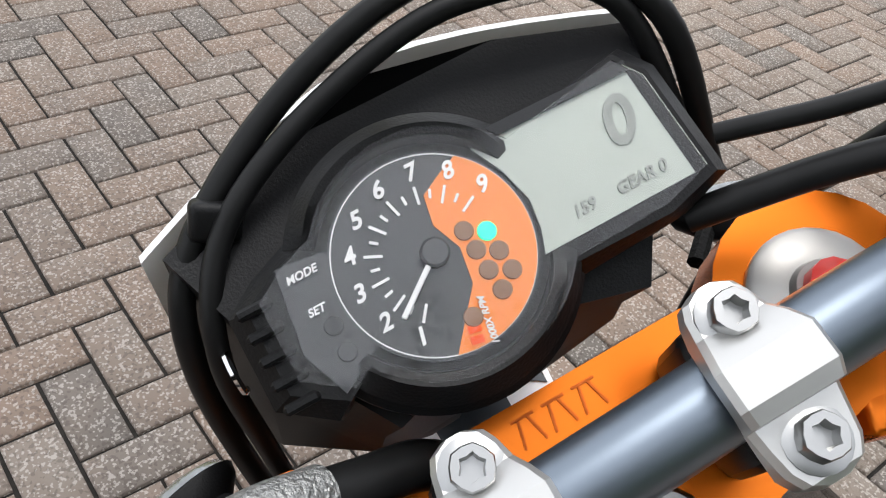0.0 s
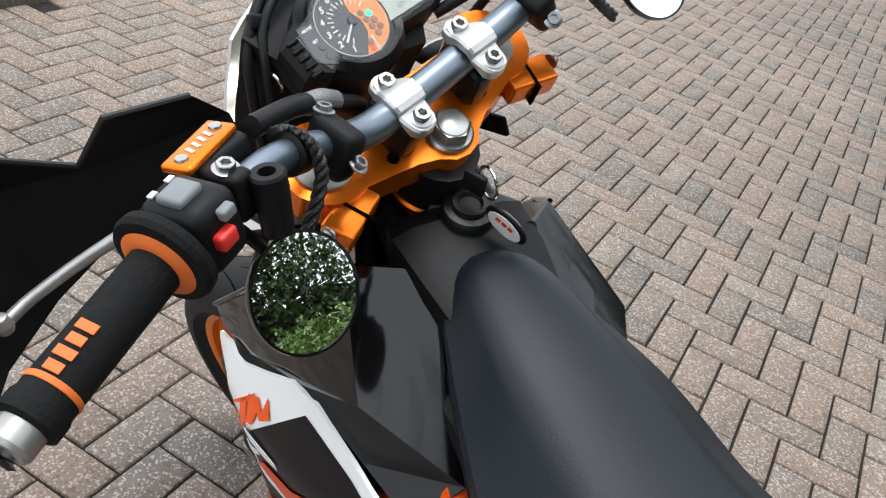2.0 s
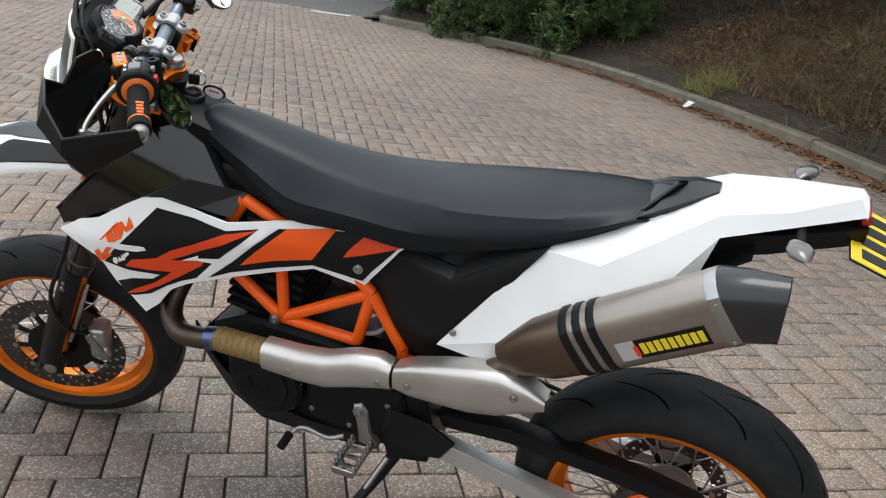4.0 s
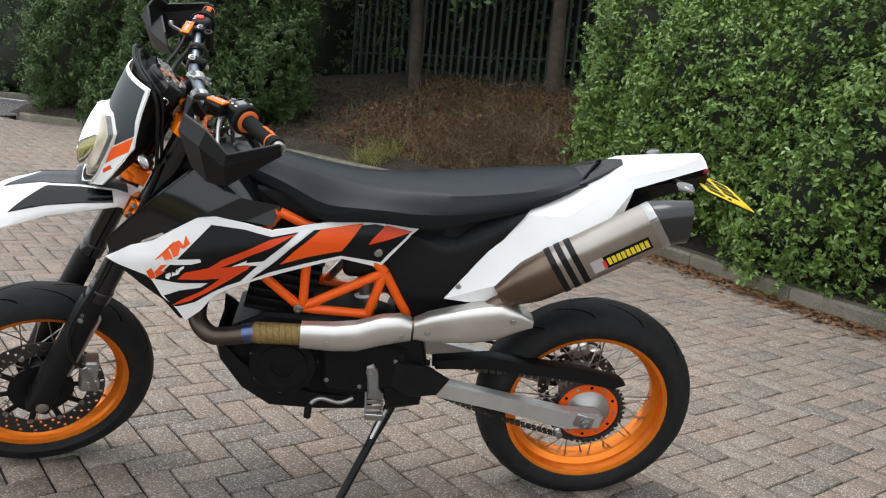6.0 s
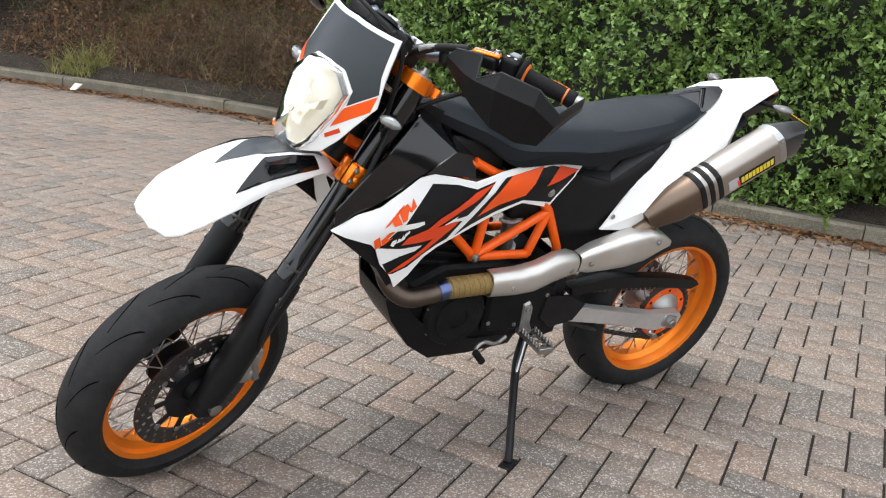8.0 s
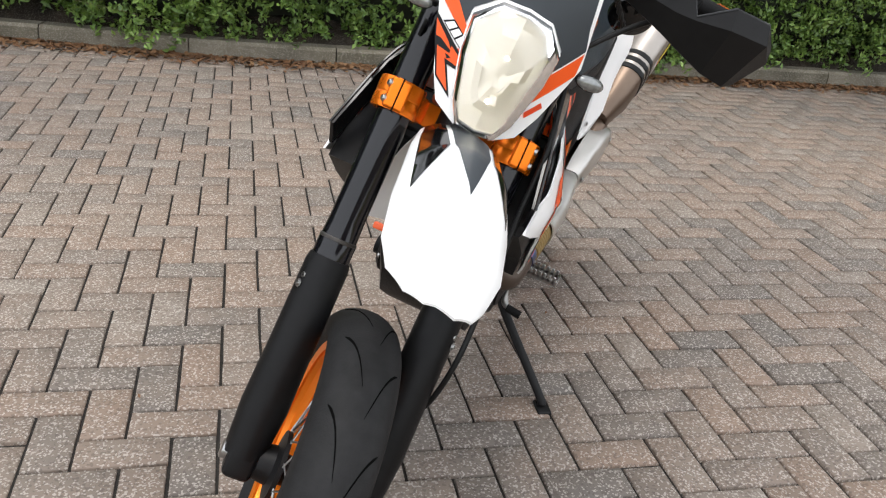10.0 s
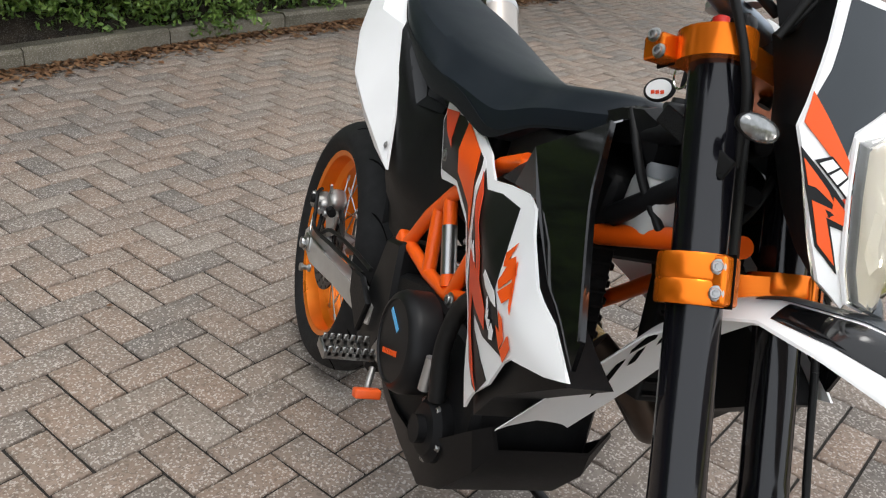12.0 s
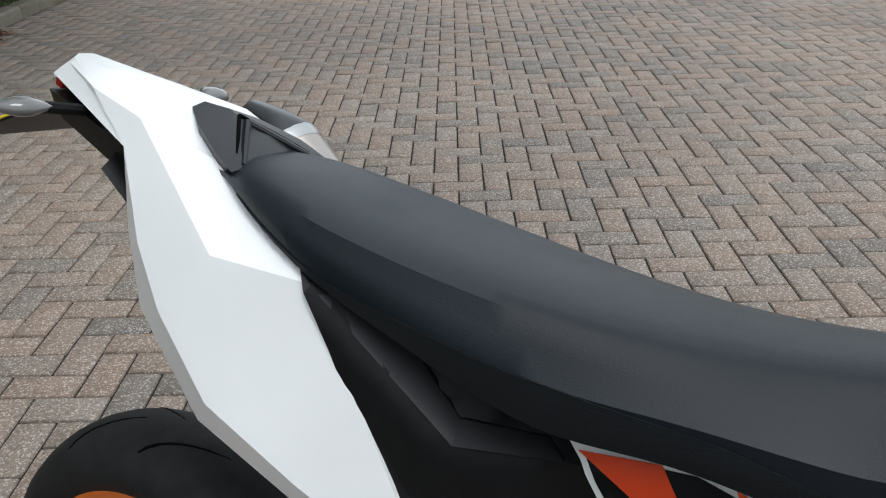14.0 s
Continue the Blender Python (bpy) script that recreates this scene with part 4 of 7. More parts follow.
# seat: sections (x, top z, half width of top, bottom z, half width of bottom)
SEAT = [(1.012, 0.985, 0.022, 0.965, 0.030), (0.99, 0.998, 0.040, 0.955, 0.050), (0.93, 0.990, 0.054, 0.928, 0.072), (0.85, 0.972, 0.060, 0.905, 0.100), (0.77, 0.955, 0.064, 0.848, 0.116),
        (0.70, 0.944, 0.072, 0.858, 0.122), (0.62, 0.938, 0.082, 0.866, 0.126), (0.51, 0.942, 0.098, 0.852, 0.128), (0.40, 0.955, 0.108, 0.884, 0.126), (0.27, 0.975, 0.106, 0.918, 0.116),
        (0.18, 0.992, 0.088, 0.958, 0.098), (0.125, 1.000, 0.066, 0.985, 0.078), (0.10, 0.996, 0.058, 0.985, 0.066)]


def seat_ring(x, zt, wt, zb, wb):
    h = zt - zb
    half = [(0, zt + 0.004), (wt * 0.45, zt + 0.003), (wt * 0.8, zt - 0.002), (wt * 0.97, zt - 0.008), (wt + (wb - wt) * 0.40, zt - h * 0.26 - 0.006), (wt + (wb - wt) * 0.95, zt - h * 0.56), (wb * 0.998, zb + h * 0.16), (wb * 0.985, zb)]
    ring = [(x, y, z) for y, z in half] + [(x, 0, zb)] + [(x, -y, z) for y, z in reversed(half[1:])]
    return ring


def seat_interp(tab, per=5):
    P = np.array(tab)
    out2 = []
    for i in range(len(P) - 1):
        p1, p2 = P[i], P[i + 1]
        for k in range(per):
            t = k / per
            out2.append(p1 + (p2 - p1) * t)
    out2.append(P[-1])
    Q = np.array(out2)
    for _ in range(6):
        Q[1:-1] = 0.25 * Q[:-2] + 0.5 * Q[1:-1] + 0.25 * Q[2:]
    return Q


seat = part("seat", loft([seat_ring(*r) for r in seat_interp(SEAT)]), VINYL, bike, "long one-piece black grained vinyl seat", smooth=36)


def crease(x):
    """How far down the side of the seat its lower cover begins (0 top, 1 bottom)."""
    return lin(x, [(0.10, 0.95), (0.27, 0.86), (0.42, 0.60), (0.52, 0.50), (0.66, 0.62), (0.80, 0.90), (1.0, 0.97)])


for s in (1, -1):
    skirt = []
    for x, zt, wt, zb, wb in seat_interp(SEAT):
        if 0.14 < x < 0.95:
            pr = seat_ring(x, zt, wt, zb, wb)[3:8]
            hs = [p[2] for p in pr]
            ztop = hs[0] + (hs[-1] - hs[0]) * crease(x)
            line2 = [ztop + (hs[-1] - ztop) * k / 4 for k in range(5)]
            ys = [float(np.interp(-z, [-h for h in hs], [p[1] for p in pr])) for z in line2]
            skirt.append([(x, s * (y + 0.0014), z) for y, z in zip(ys, line2)] + [(x, s * (y - 0.003), z) for y, z in zip(reversed(ys), reversed(line2))])
    sk = loft(skirt)
    if s > 0:
        sk.f = [tuple(reversed(q)) for q in sk.f]
    part("seat_side", sk, VINYLS, seat, "coarser black side cover of the seat", smooth=50)


# surfaces of the side panels: y over x, z
def shroud_y(x, z):
    y = lin(x, [(0.44, 0.088), (0.52, 0.094), (0.62, 0.110), (0.80, 0.128), (0.92, 0.165), (1.03, 0.192), (1.10, 0.206), (1.18, 0.206), (1.28, 0.188)])
    ridge = lin(x, [(0.5, 0.82), (0.8, 0.80), (1.05, 0.77), (1.28, 0.74)])
    return y - 0.35 * max(0.0, z - ridge) - 0.10 * max(0.0, ridge - z)


def tail_points(s):
    """Corners of the folded tail side: its outline, then the fold over the wheel."""
    low = [(0.285, 0.150, 0.694), (0.36, 0.145, 0.670)] if s > 0 else [(0.285, 0.151, 0.716), (0.37, 0.146, 0.690)]
    return [(-0.192, 0.018, 1.074), (-0.206, 0.038, 1.054), (-0.005, 0.098, 1.000), (0.020, 0.114, 0.915), (0.066, 0.138, 0.846), (0.165, 0.152, 0.757), *low, (0.444, 0.139, 0.674),
            (0.268, 0.110, 0.914), (0.128, 0.057, 0.986), (0.0, 0.080, 1.030), (-0.1, 0.062, 1.050), (0.062, 0.137, 0.915), (0.118, 0.160, 0.862), (0.195, 0.172, 0.792), (0.300, 0.163, 0.742), (0.165, 0.138, 0.925)]


TAIL_F = [(1, 2, 11, 12, 0), (2, 13, 17), (11, 2, 17), (11, 17, 10), (10, 17, 9), (2, 3, 13), (3, 4, 14, 13), (4, 5, 15, 14), (5, 6, 16, 15), (6, 7, 16), (7, 8, 16), (13, 14, 17), (14, 15, 17), (15, 9, 17), (15, 16, 9), (16, 8, 9)]


def outward(verts, faces):
    """The same faces, each turned to look to the left."""
    out = []
    for q in faces:
        p = [Vector(verts[i]) for i in q]
        n = sum(((p[i] - p[0]).cross(p[i + 1] - p[0]) for i in range(1, len(p) - 1)), Vector())
        out.append(tuple(q) if n.y > 0 else tuple(reversed(q)))
    return out


SHROUD = [(1.270, 0.747), (1.211, 0.782), (1.159, 0.799), (1.100, 0.835), (1.060, 0.856), (1.021, 0.860), (0.950, 0.845), (0.887, 0.828), (0.830, 0.834), (0.766, 0.845), (0.636, 0.868), (0.521, 0.843), (0.542, 0.826),
          (0.595, 0.758), (0.610, 0.738), (0.624, 0.733), (0.714, 0.754), (0.799, 0.727), (0.885, 0.706), (0.947, 0.688), (0.981, 0.676), (1.015, 0.658), (1.028, 0.643), (1.050, 0.614), (1.085, 0.586), (1.106, 0.622),
          (1.139, 0.656), (1.160, 0.699), (1.175, 0.714), (1.237, 0.732)]
UND = [(1.027, 0.842), (0.949, 0.831), (0.886, 0.813), (0.820, 0.823), (0.889, 0.763), (0.922, 0.733), (0.956, 0.696), (0.989, 0.684), (1.022, 0.667), (1.062, 0.640), (1.102, 0.629), (1.115, 0.629), (1.134, 0.658), (1.096, 0.675), (1.050, 0.681), (1.031, 0.694), (1.090, 0.696), (1.154, 0.704), (1.116, 0.747), (1.099, 0.763)]
O1 = [(0.825, 0.820), (0.894, 0.784), (0.929, 0.771), (0.965, 0.753), (1.001, 0.737), (0.930, 0.742), (0.940, 0.730), (0.993, 0.694), (1.030, 0.670), (1.075, 0.644), (1.116, 0.632), (1.093, 0.649), (1.049, 0.671), (1.020, 0.692), (1.003, 0.707), (1.051, 0.705), (1.100, 0.708), (1.083, 0.726), (1.028, 0.738), (0.997, 0.760), (0.946, 0.782), (0.889, 0.807)]
WBAND = [(0.788, 0.831), (0.820, 0.826), (0.889, 0.759), (0.922, 0.733), (0.960, 0.692), (0.941, 0.697), (0.887, 0.741), (0.834, 0.792)]
SLIT = [(0.977, 0.740), (0.940, 0.756), (0.943, 0.749), (0.888, 0.753), (0.904, 0.738), (0.944, 0.743)]
D3 = [(0.785, 0.828), (0.635, 0.849), (0.543, 0.834), (0.596, 0.772), (0.614, 0.747), (0.715, 0.763), (0.800, 0.738), (0.886, 0.718), (0.932, 0.700), (0.879, 0.744), (0.834, 0.787)]
O2 = [(0.766, 0.832), (0.665, 0.850), (0.714, 0.777), (0.745, 0.770), (0.864, 0.739), (0.833, 0.772)]
O3 = [(0.608, 0.848), (0.538, 0.834), (0.550, 0.830), (0.649, 0.797), (0.638, 0.815)]
SLASH = [(1.105, 0.763), (1.048, 0.763), (1.045, 0.755), (1.066, 0.749), (1.118, 0.748)]
LOGO = [[(1.172, 0.725), (1.160, 0.735), (1.150, 0.710), (1.164, 0.702)],
        [(1.153, 0.724), (1.137, 0.744), (1.123, 0.747), (1.140, 0.727), (1.126, 0.729), (1.148, 0.710)],
        [(1.152, 0.757), (1.107, 0.805), (1.111, 0.793), (1.142, 0.762)],
        [(1.136, 0.773), (1.122, 0.786), (1.109, 0.764), (1.128, 0.759)],
        [(1.120, 0.793), (1.098, 0.807), (1.087, 0.796), (1.083, 0.818), (1.072, 0.799), (1.086, 0.787), (1.094, 0.791), (1.097, 0.773), (1.108, 0.767)]]
MODEL = [[(1.128, 0.710), (1.126, 0.721), (1.116, 0.726), (1.114, 0.717), (1.120, 0.707)],
         [(1.113, 0.715), (1.111, 0.728), (1.104, 0.725), (1.101, 0.737), (1.095, 0.724)],
         [(1.097, 0.725), (1.097, 0.738), (1.085, 0.745), (1.084, 0.739), (1.091, 0.733)]]
for s, word in ((1, "left"), (-1, "right")):
    sh = part("radiator_shroud", sheet(SHROUD, shroud_y, 0.004, s, 0.014), WHITE, bike, "white plastic radiator shroud with black and orange graphics")
    for poly, mt, o in ((UND, DECB, 0.0012), (D3, DECB, 0.0012), (WBAND, DECW, 0.0024), (O1, DECR, 0.0034), (O2, DECO, 0.0028), (O3, DECR, 0.0028), (SLASH, DECW, 0.0042), (SLIT, DECW, 0.0044)):
        part("decal", sheet(poly, shroud_y, 0.0006, s, 0.014, off=o), mt, sh)
    for poly in LOGO:
        part("logo_mark", sheet(poly, shroud_y, 0.0006, s, 0.014, off=0.0026), DECO, sh)
    for poly in MODEL:
        part("logo_mark", sheet(poly, shroud_y, 0.0006, s, 0.014, off=0.0040), DECW, sh)
    part("panel_bolt", bolt_head((0.622, s * (shroud_y(0.622, 0.775) + 0.001), 0.775), (0, s, 0), 0.008, 0.004), STEEL, sh)
# tail deck
DECK = [(0.122, 0.985, 0.057), (0.0, 1.030, 0.0795), (-0.1, 1.050, 0.0615), (-0.194, 1.068, 0.024), (-0.206, 1.054, 0.037)]
part("tail_deck", loft([[(x, -w, z - 0.006), (x, -w, z), (x, -w * 0.45, z + 0.010), (x, w * 0.45, z + 0.010), (x, w, z), (x, w, z - 0.006), (x, 0, z - 0.004)] for x, z, w in DECK]), WHITE, bike,
     "white plastic tail top")
part("tail_cap", loft([[(x, -w, z), (x, 0, z + t), (x, w, z), (x, w * 0.9, z - 0.02), (x, -w * 0.9, z - 0.02)] for x, z, w, t in
                       ((0.128, 0.992, 0.074, 0.004), (0.098, 1.008, 0.068, 0.012), (0.050, 1.028, 0.046, 0.014), (0.012, 1.040, 0.018, 0.005))]), SATINB, bike, "satin black cap behind the seat", smooth=20)
for s in (1, -1):
    # near-black tube laid along the V fold, its groove shade painted
    part("cap_groove", tube([(0.066, 0.0, 1.0365), (0.094, s * 0.030, 1.0165), (0.118, s * 0.058, 0.9965)], 0.0022, 6, smooth=False), RECESS_SHADE, bike)
    part("cap_chevron", tube([(0.078, 0.0, 1.0300), (0.104, s * 0.030, 1.0100), (0.124, s * 0.052, 0.9950)], [0.0050, 0.0045, 0.0035], 8, smooth=False), SATINB, bike)


def facets(verts, faces, thick, side=1, inward=(0, -1, 0)):
    """Flat facets with thickness, on the left (side 1) or mirrored to the right (-1)."""
    n = len(verts)
    iv = Vector(inward) * thick
    vs = list(verts) + [tuple(Vector(v) + iv) for v in verts]
    fs = [tuple(f) for f in faces] + [tuple(i + n for i in reversed(f)) for f in faces]
    edges = {}
    for f in faces:
        for a, b in zip(f, f[1:] + f[:1]):
            edges[(a, b)] = edges.get((a, b), 0) + 1
    for a, b in edges:
        if (b, a) not in edges:
            fs.append((b, a, a + n, b + n))
    r = B().add(vs, fs)
    compact(r)
    return r if side > 0 else r.mirrored()


# white tail sides
for s in (1, -1):
    tv = tail_points(s)
    part("tail_side_panel", facets(tv, outward(tv, TAIL_F), 0.005, s), WHITE, bike, "folded white plastic tail side panel", smooth=24)
    part("panel_screw", bolt_head((0.412, s * 0.1405, 0.712), (0, s, 0.1), 0.005, 0.003), STEEL, bike)


def sp(name, b, material, label="", smooth=40):
    """A part that turns with the handlebar."""
    return part(name, b, material, bike, label, STEER, smooth)


def clamp_frame(h):
    """Across the steering axis, h above the stem nut: x ahead, y left, z up the axis."""
    f = Vector((0.895, 0, 0.446))
    m = Matrix((f, (0, 1, 0), AXIS)).transposed().to_4x4()
    return Matrix.Translation(STEM + AXIS * h + Vector((0.0, -0.004, 0.0))) @ m


# tank covers, side covers
TV = [(1.017, 0.050, 0.982), (1.061, 0.109, 0.977), (1.160, 0.160, 0.897), (1.266, 0.188, 0.794), (1.262, 0.183, 0.757), (1.160, 0.180, 0.806), (1.046, 0.162, 0.862), (0.950, 0.144, 0.848),
      (0.885, 0.130, 0.834), (0.872, 0.086, 0.872), (0.963, 0.140, 0.906)]
TFr = [(0, 1, 10, 9), (1, 2, 10), (10, 2, 5), (10, 5, 6), (2, 3, 4, 5), (9, 10, 6, 7), (9, 7, 8)]


def black_side_y(x, z):
    """Side cover: stands out towards the tail, drops in above the ridge under the seat."""
    y = lin(z, [(0.50, 0.070), (0.60, 0.088), (0.70, 0.098), (0.80, 0.096), (0.92, 0.092)]) - 0.10 * max(0.0, x - 0.48)
    edge = lin(z, [(0.66, 0.445), (0.75, 0.395), (0.826, 0.34), (0.915, 0.27)])
    y += 0.027 * max(0.0, min(1.0, 1 - (x - edge) / 0.16)) * lin(z, [(0.58, 0.0), (0.66, 1.0)])
    return y - min(0.030, 1.2 * max(0.0, z - lin(x, [(0.25, 0.920), (0.431, 0.806), (0.528, 0.820), (0.62, 0.825)])))


RIDGE = [(0.266, 0.112, 0.914), (0.354, 0.086, 0.884), (0.427, 0.093, 0.824), (0.431, 0.111, 0.806), (0.507, 0.081, 0.829), (0.528, 0.096, 0.820)]
for s in (1, -1):
    part("tank_cover", facets(TV, TFr[:5], 0.006, s), GLOSSB, bike, "glossy black tank cover", smooth=32)
    part("tank_side", facets(TV, TFr[5:], 0.006, s), SATINB, bike, "satin black lower tank side", smooth=25)
    part("tank_trim", tube([(x, s * (y + 0.001), z) for x, y, z in (TV[1], (1.110, 0.136, 0.938), TV[2], TV[3])], 0.003, 6, 3), GLOSSB, bike)
    part("side_cover", sheet([(0.56, 0.858), (0.40, 0.890), (0.25, 0.930), (0.30, 0.86), (0.40, 0.70), (0.36, 0.60), (0.40, 0.545), (0.475, 0.53), (0.54, 0.60), (0.61, 0.675), (0.70, 0.745), (0.66, 0.80)],
                             black_side_y, 0.004, s, 0.018), BLACKP, bike, "textured black plastic side cover")
    part("inner_guard", sheet([(0.46, 0.70), (0.30, 0.705), (0.175, 0.765), (0.195, 0.705), (0.30, 0.62), (0.385, 0.535), (0.48, 0.53)], lambda x, z: 0.078, 0.004, s), BLACKP, bike, "black inner rear mudguard")
    # lighter, shinier black than the cover: the fold's catch of light put in
    part("side_ridge", facets(RIDGE, outward(RIDGE, [(0, 1, 3), (1, 2, 3), (2, 4, 5, 3)]), 0.006, s), SATINB, bike, "satin ridge folded into the side cover", smooth=10)
part("tank_top", loft([[(x, -w, z - 0.05), (x, -w, z - 0.006), (x, -w * 0.7, z), (x, w * 0.7, z), (x, w, z - 0.006), (x, w, z - 0.05)] for x, z, w in
                       ((0.93, 0.965, 0.05), (1.0, 0.992, 0.062), (1.05, 1.004, 0.066), (1.075, 0.998, 0.06), (1.09, 0.97, 0.055))]), BLACKP, bike, "black plastic cover round the ignition lock", smooth=25)
part("fuel_tank", box((0.92, 0, 0.862), (0.30, 0.165, 0.115), pose(0, 0, 0, 0, 0, 0), 0.02), BLACKP, bike, "black tank under the seat nose", smooth=25)
ign = part("ignition_lock", lathe([(0.025, -0.012), (0.025, 0.004), (0.023, 0.007), (0.017, 0.008), (0.016, 0.014), (0.012, 0.014), (0.010, 0.010)], 28, "z", (0, 0, 0)), SATINB, bike, "round black ignition lock with key in it",
           pose(1.046, -0.008, 1.006, 0, -12, 0))
key = box((0, 0, 0.03), (0.022, 0.006, 0.022), bev=0.002)
part("key", key, BLACKP, ign, "black headed key", pose(0, 0, 0.008, 0, 0, 30))
part("key_ring", tube([(0.015 * math.cos(a) - 0.006, -0.01, 0.04 + 0.015 * math.sin(a)) for a in [k * math.pi / 6 for k in range(13)]], 0.0014, 6, 2), CHROME, ign)
fob = lathe([(0.0001, -0.0025), (0.017, -0.0025), (0.020, -0.001), (0.020, 0.001), (0.017, 0.0025), (0.0001, 0.0025)], 28, "z")
fz = Vector((0.286, -0.93, 0.247)).normalized()
fx = Vector((0.88, 0.35, 0.30))
fx = (fx - fz * fx.dot(fz)).normalized()
fy = fz.cross(fx).normalized()
fobm = Matrix.Translation((1.002, -0.020, 1.018)) @ Matrix((fx, fy, fz)).transposed().to_4x4() @ Matrix.Diagonal((1.15, 0.80, 1, 1))
fo = part("key_fob", fob, BLACKP, bike, "oval key fob with black rim and white face", fobm)
for k in (1, -1):
    part("fob_face", lathe([(0.0001, 0.0026 * k), (0.0160, 0.0026 * k), (0.0160, 0.0032 * k), (0.0001, 0.0032 * k)], 28, "z"), DECW, fo)
    for q in range(3):
        part("logo_mark", box((-0.006 + 0.006 * q, -0.005 * k, 0.0035 * k), (0.0045, 0.006, 0.0006), pose(0, 0, 0, 0, 0, 12)), DECR, fo)

# frame: painted steel trellis
FT = [((0.60, 0.715), (0.69, 0.80)), ((0.69, 0.80), (0.803, 0.828)), ((0.803, 0.828), (0.873, 0.860)), ((0.873, 0.860), (0.912, 0.800)), ((1.00, 0.765), (0.81, 0.594)), ((0.80, 0.79), (0.805, 0.596)), ((0.81, 0.594), (0.605, 0.712)), ((0.82, 0.594), (0.635, 0.588)), ((0.635, 0.588), (0.600, 0.715)),
      ((0.600, 0.715), (0.535, 0.60)), ((0.535, 0.60), (0.520, 0.48)), ((1.19, 0.895), (0.98, 0.80)), ((1.14, 1.005), (1.05, 0.965)), ((1.155, 0.947), (1.08, 0.87))]
FTR = [((0.535, 0.562), (0.600, 0.655)), ((0.600, 0.655), (0.670, 0.725)), ((0.670, 0.725), (0.803, 0.828)), ((0.628, 0.688), (0.664, 0.572)), ((0.662, 0.712), (0.752, 0.592)), ((0.835, 0.765), (0.772, 0.588)), ((0.530, 0.575), (0.664, 0.572)),
       ((0.664, 0.572), (0.760, 0.582)), ((0.760, 0.582), (0.900, 0.640)), ((0.535, 0.562), (0.560, 0.480))] + FT[2:4] + FT[11:]
FYS = {1.19: 0.032, 1.14: 0.045, 1.155: 0.045, 1.08: 0.075, 0.98: 0.10, 1.05: 0.052, 1.00: 0.105, 0.803: 0.092, 0.873: 0.093, 0.912: 0.095}
for s in (1, -1):
    for (x0, z0), (x1, z1) in (FT if s > 0 else FTR):
        r = 0.0125 if x0 < 1.1 else 0.0135
        y0, y1 = FYS.get(x0, 0.092), FYS.get(x1, 0.092)
        part("frame_tube", rod((x0, s * y0, z0), (x1, s * y1, z1), r, 14), MATTEB if x0 in (1.14, 1.155) else ORANGE, bike, "orange painted steel frame tube" if x0 not in (1.14, 1.155) else "")
    part("frame_node", box((0, 0, 0), (0.05, 0.024, 0.045), pose(0.527, s * 0.095, 0.56, 0, 20, 0), 0.008), ORANGE, bike)
    part("frame_clip", lathe([(0.0135, -0.003), (0.0142, -0.003), (0.0142, 0.003), (0.0135, 0.003)], 14, "z", closed=True), GLOSSB, bike, m=pose(0.528, s * 0.100, 0.54, 0, 6, 0))
    part("engine_mount", bolt_head((0.815, s * 0.112, 0.60), (0, s, 0), 0.009, 0.008), STEEL, bike)
bottle = part("coolant_bottle", box((1.105, -0.035, 0.895), (0.075, 0.060, 0.075), pose(0, 0, 0, 0, 0, 0), 0.014), mat("milky_plastic", (0.50, 0.50, 0.48), 0.4, var=0.1, scale=20), bike, "milky plastic coolant bottle", smooth=30)
part("bottle_cap", lathe([(0.019, 0), (0.019, 0.014), (0.016, 0.018), (0.0001, 0.018)], 18, "z"), GREYSW, bottle, "grey screw cap", pose(1.095, -0.040, 0.930, 0, -12, 0))
part("bare_sleeve", rod((0.690, -0.092, 0.6747), (0.740, -0.092, 0.608), 0.0132, 14), STEEL, bike, "bare silver stretch of the frame tube")
part("head_tube", rod((1.085, 0, 1.055), (1.195, 0, 0.835), 0.036, 20), MATTEB, bike)
part("shock_spring", tube([(0.64 + 0.028 * math.cos(a), 0.028 * math.sin(a), 0.50 + a * 0.0075) for a in [k * 0.45 for k in range(70)]], 0.005, 6, 1), DECW, bike, "pale coil spring of the rear shock")
part("shock_body", rod((0.66, 0, 0.78), (0.62, 0, 0.42), 0.02, 16), ALLOY, bike)

# engine
part("crankcase", prism([(0.50, 0.36), (0.56, 0.33), (0.90, 0.325), (1.0, 0.44), (0.985, 0.53), (0.90, 0.575), (0.70, 0.575), (0.56, 0.52), (0.49, 0.45)], -0.105, 0.105, "y", 0.012), ENGINE, bike, "black painted single-cylinder engine", smooth=25)
cyl = part("cylinder", box((0.86, 0, 0.68), (0.14, 0.125, 0.24), pose(0, 0, 0, 0, -8, 0), 0.01), ENGINE, bike, "finned black cylinder", smooth=20)
for k in range(9):
    part("fin", box((0.875 - 0.006 * k, 0, 0.57 + 0.026 * k), (0.17, 0.155, 0.012), pose(0, 0, 0, 0, -8, 0), 0.003), ENGINE, cyl, smooth=20)
part("head_cover", box((0.82, 0, 0.80), (0.15, 0.14, 0.07), pose(0, 0, 0, 0, -8, 0), 0.015), ALLOY, bike)
part("airbox", box((0.58, 0, 0.78), (0.26, 0.15, 0.20), None, 0.02), BLACKP, bike)
part("throttle_body", rod((0.75, 0, 0.74), (0.66, 0, 0.76), 0.03, 16), ALLOY, bike)
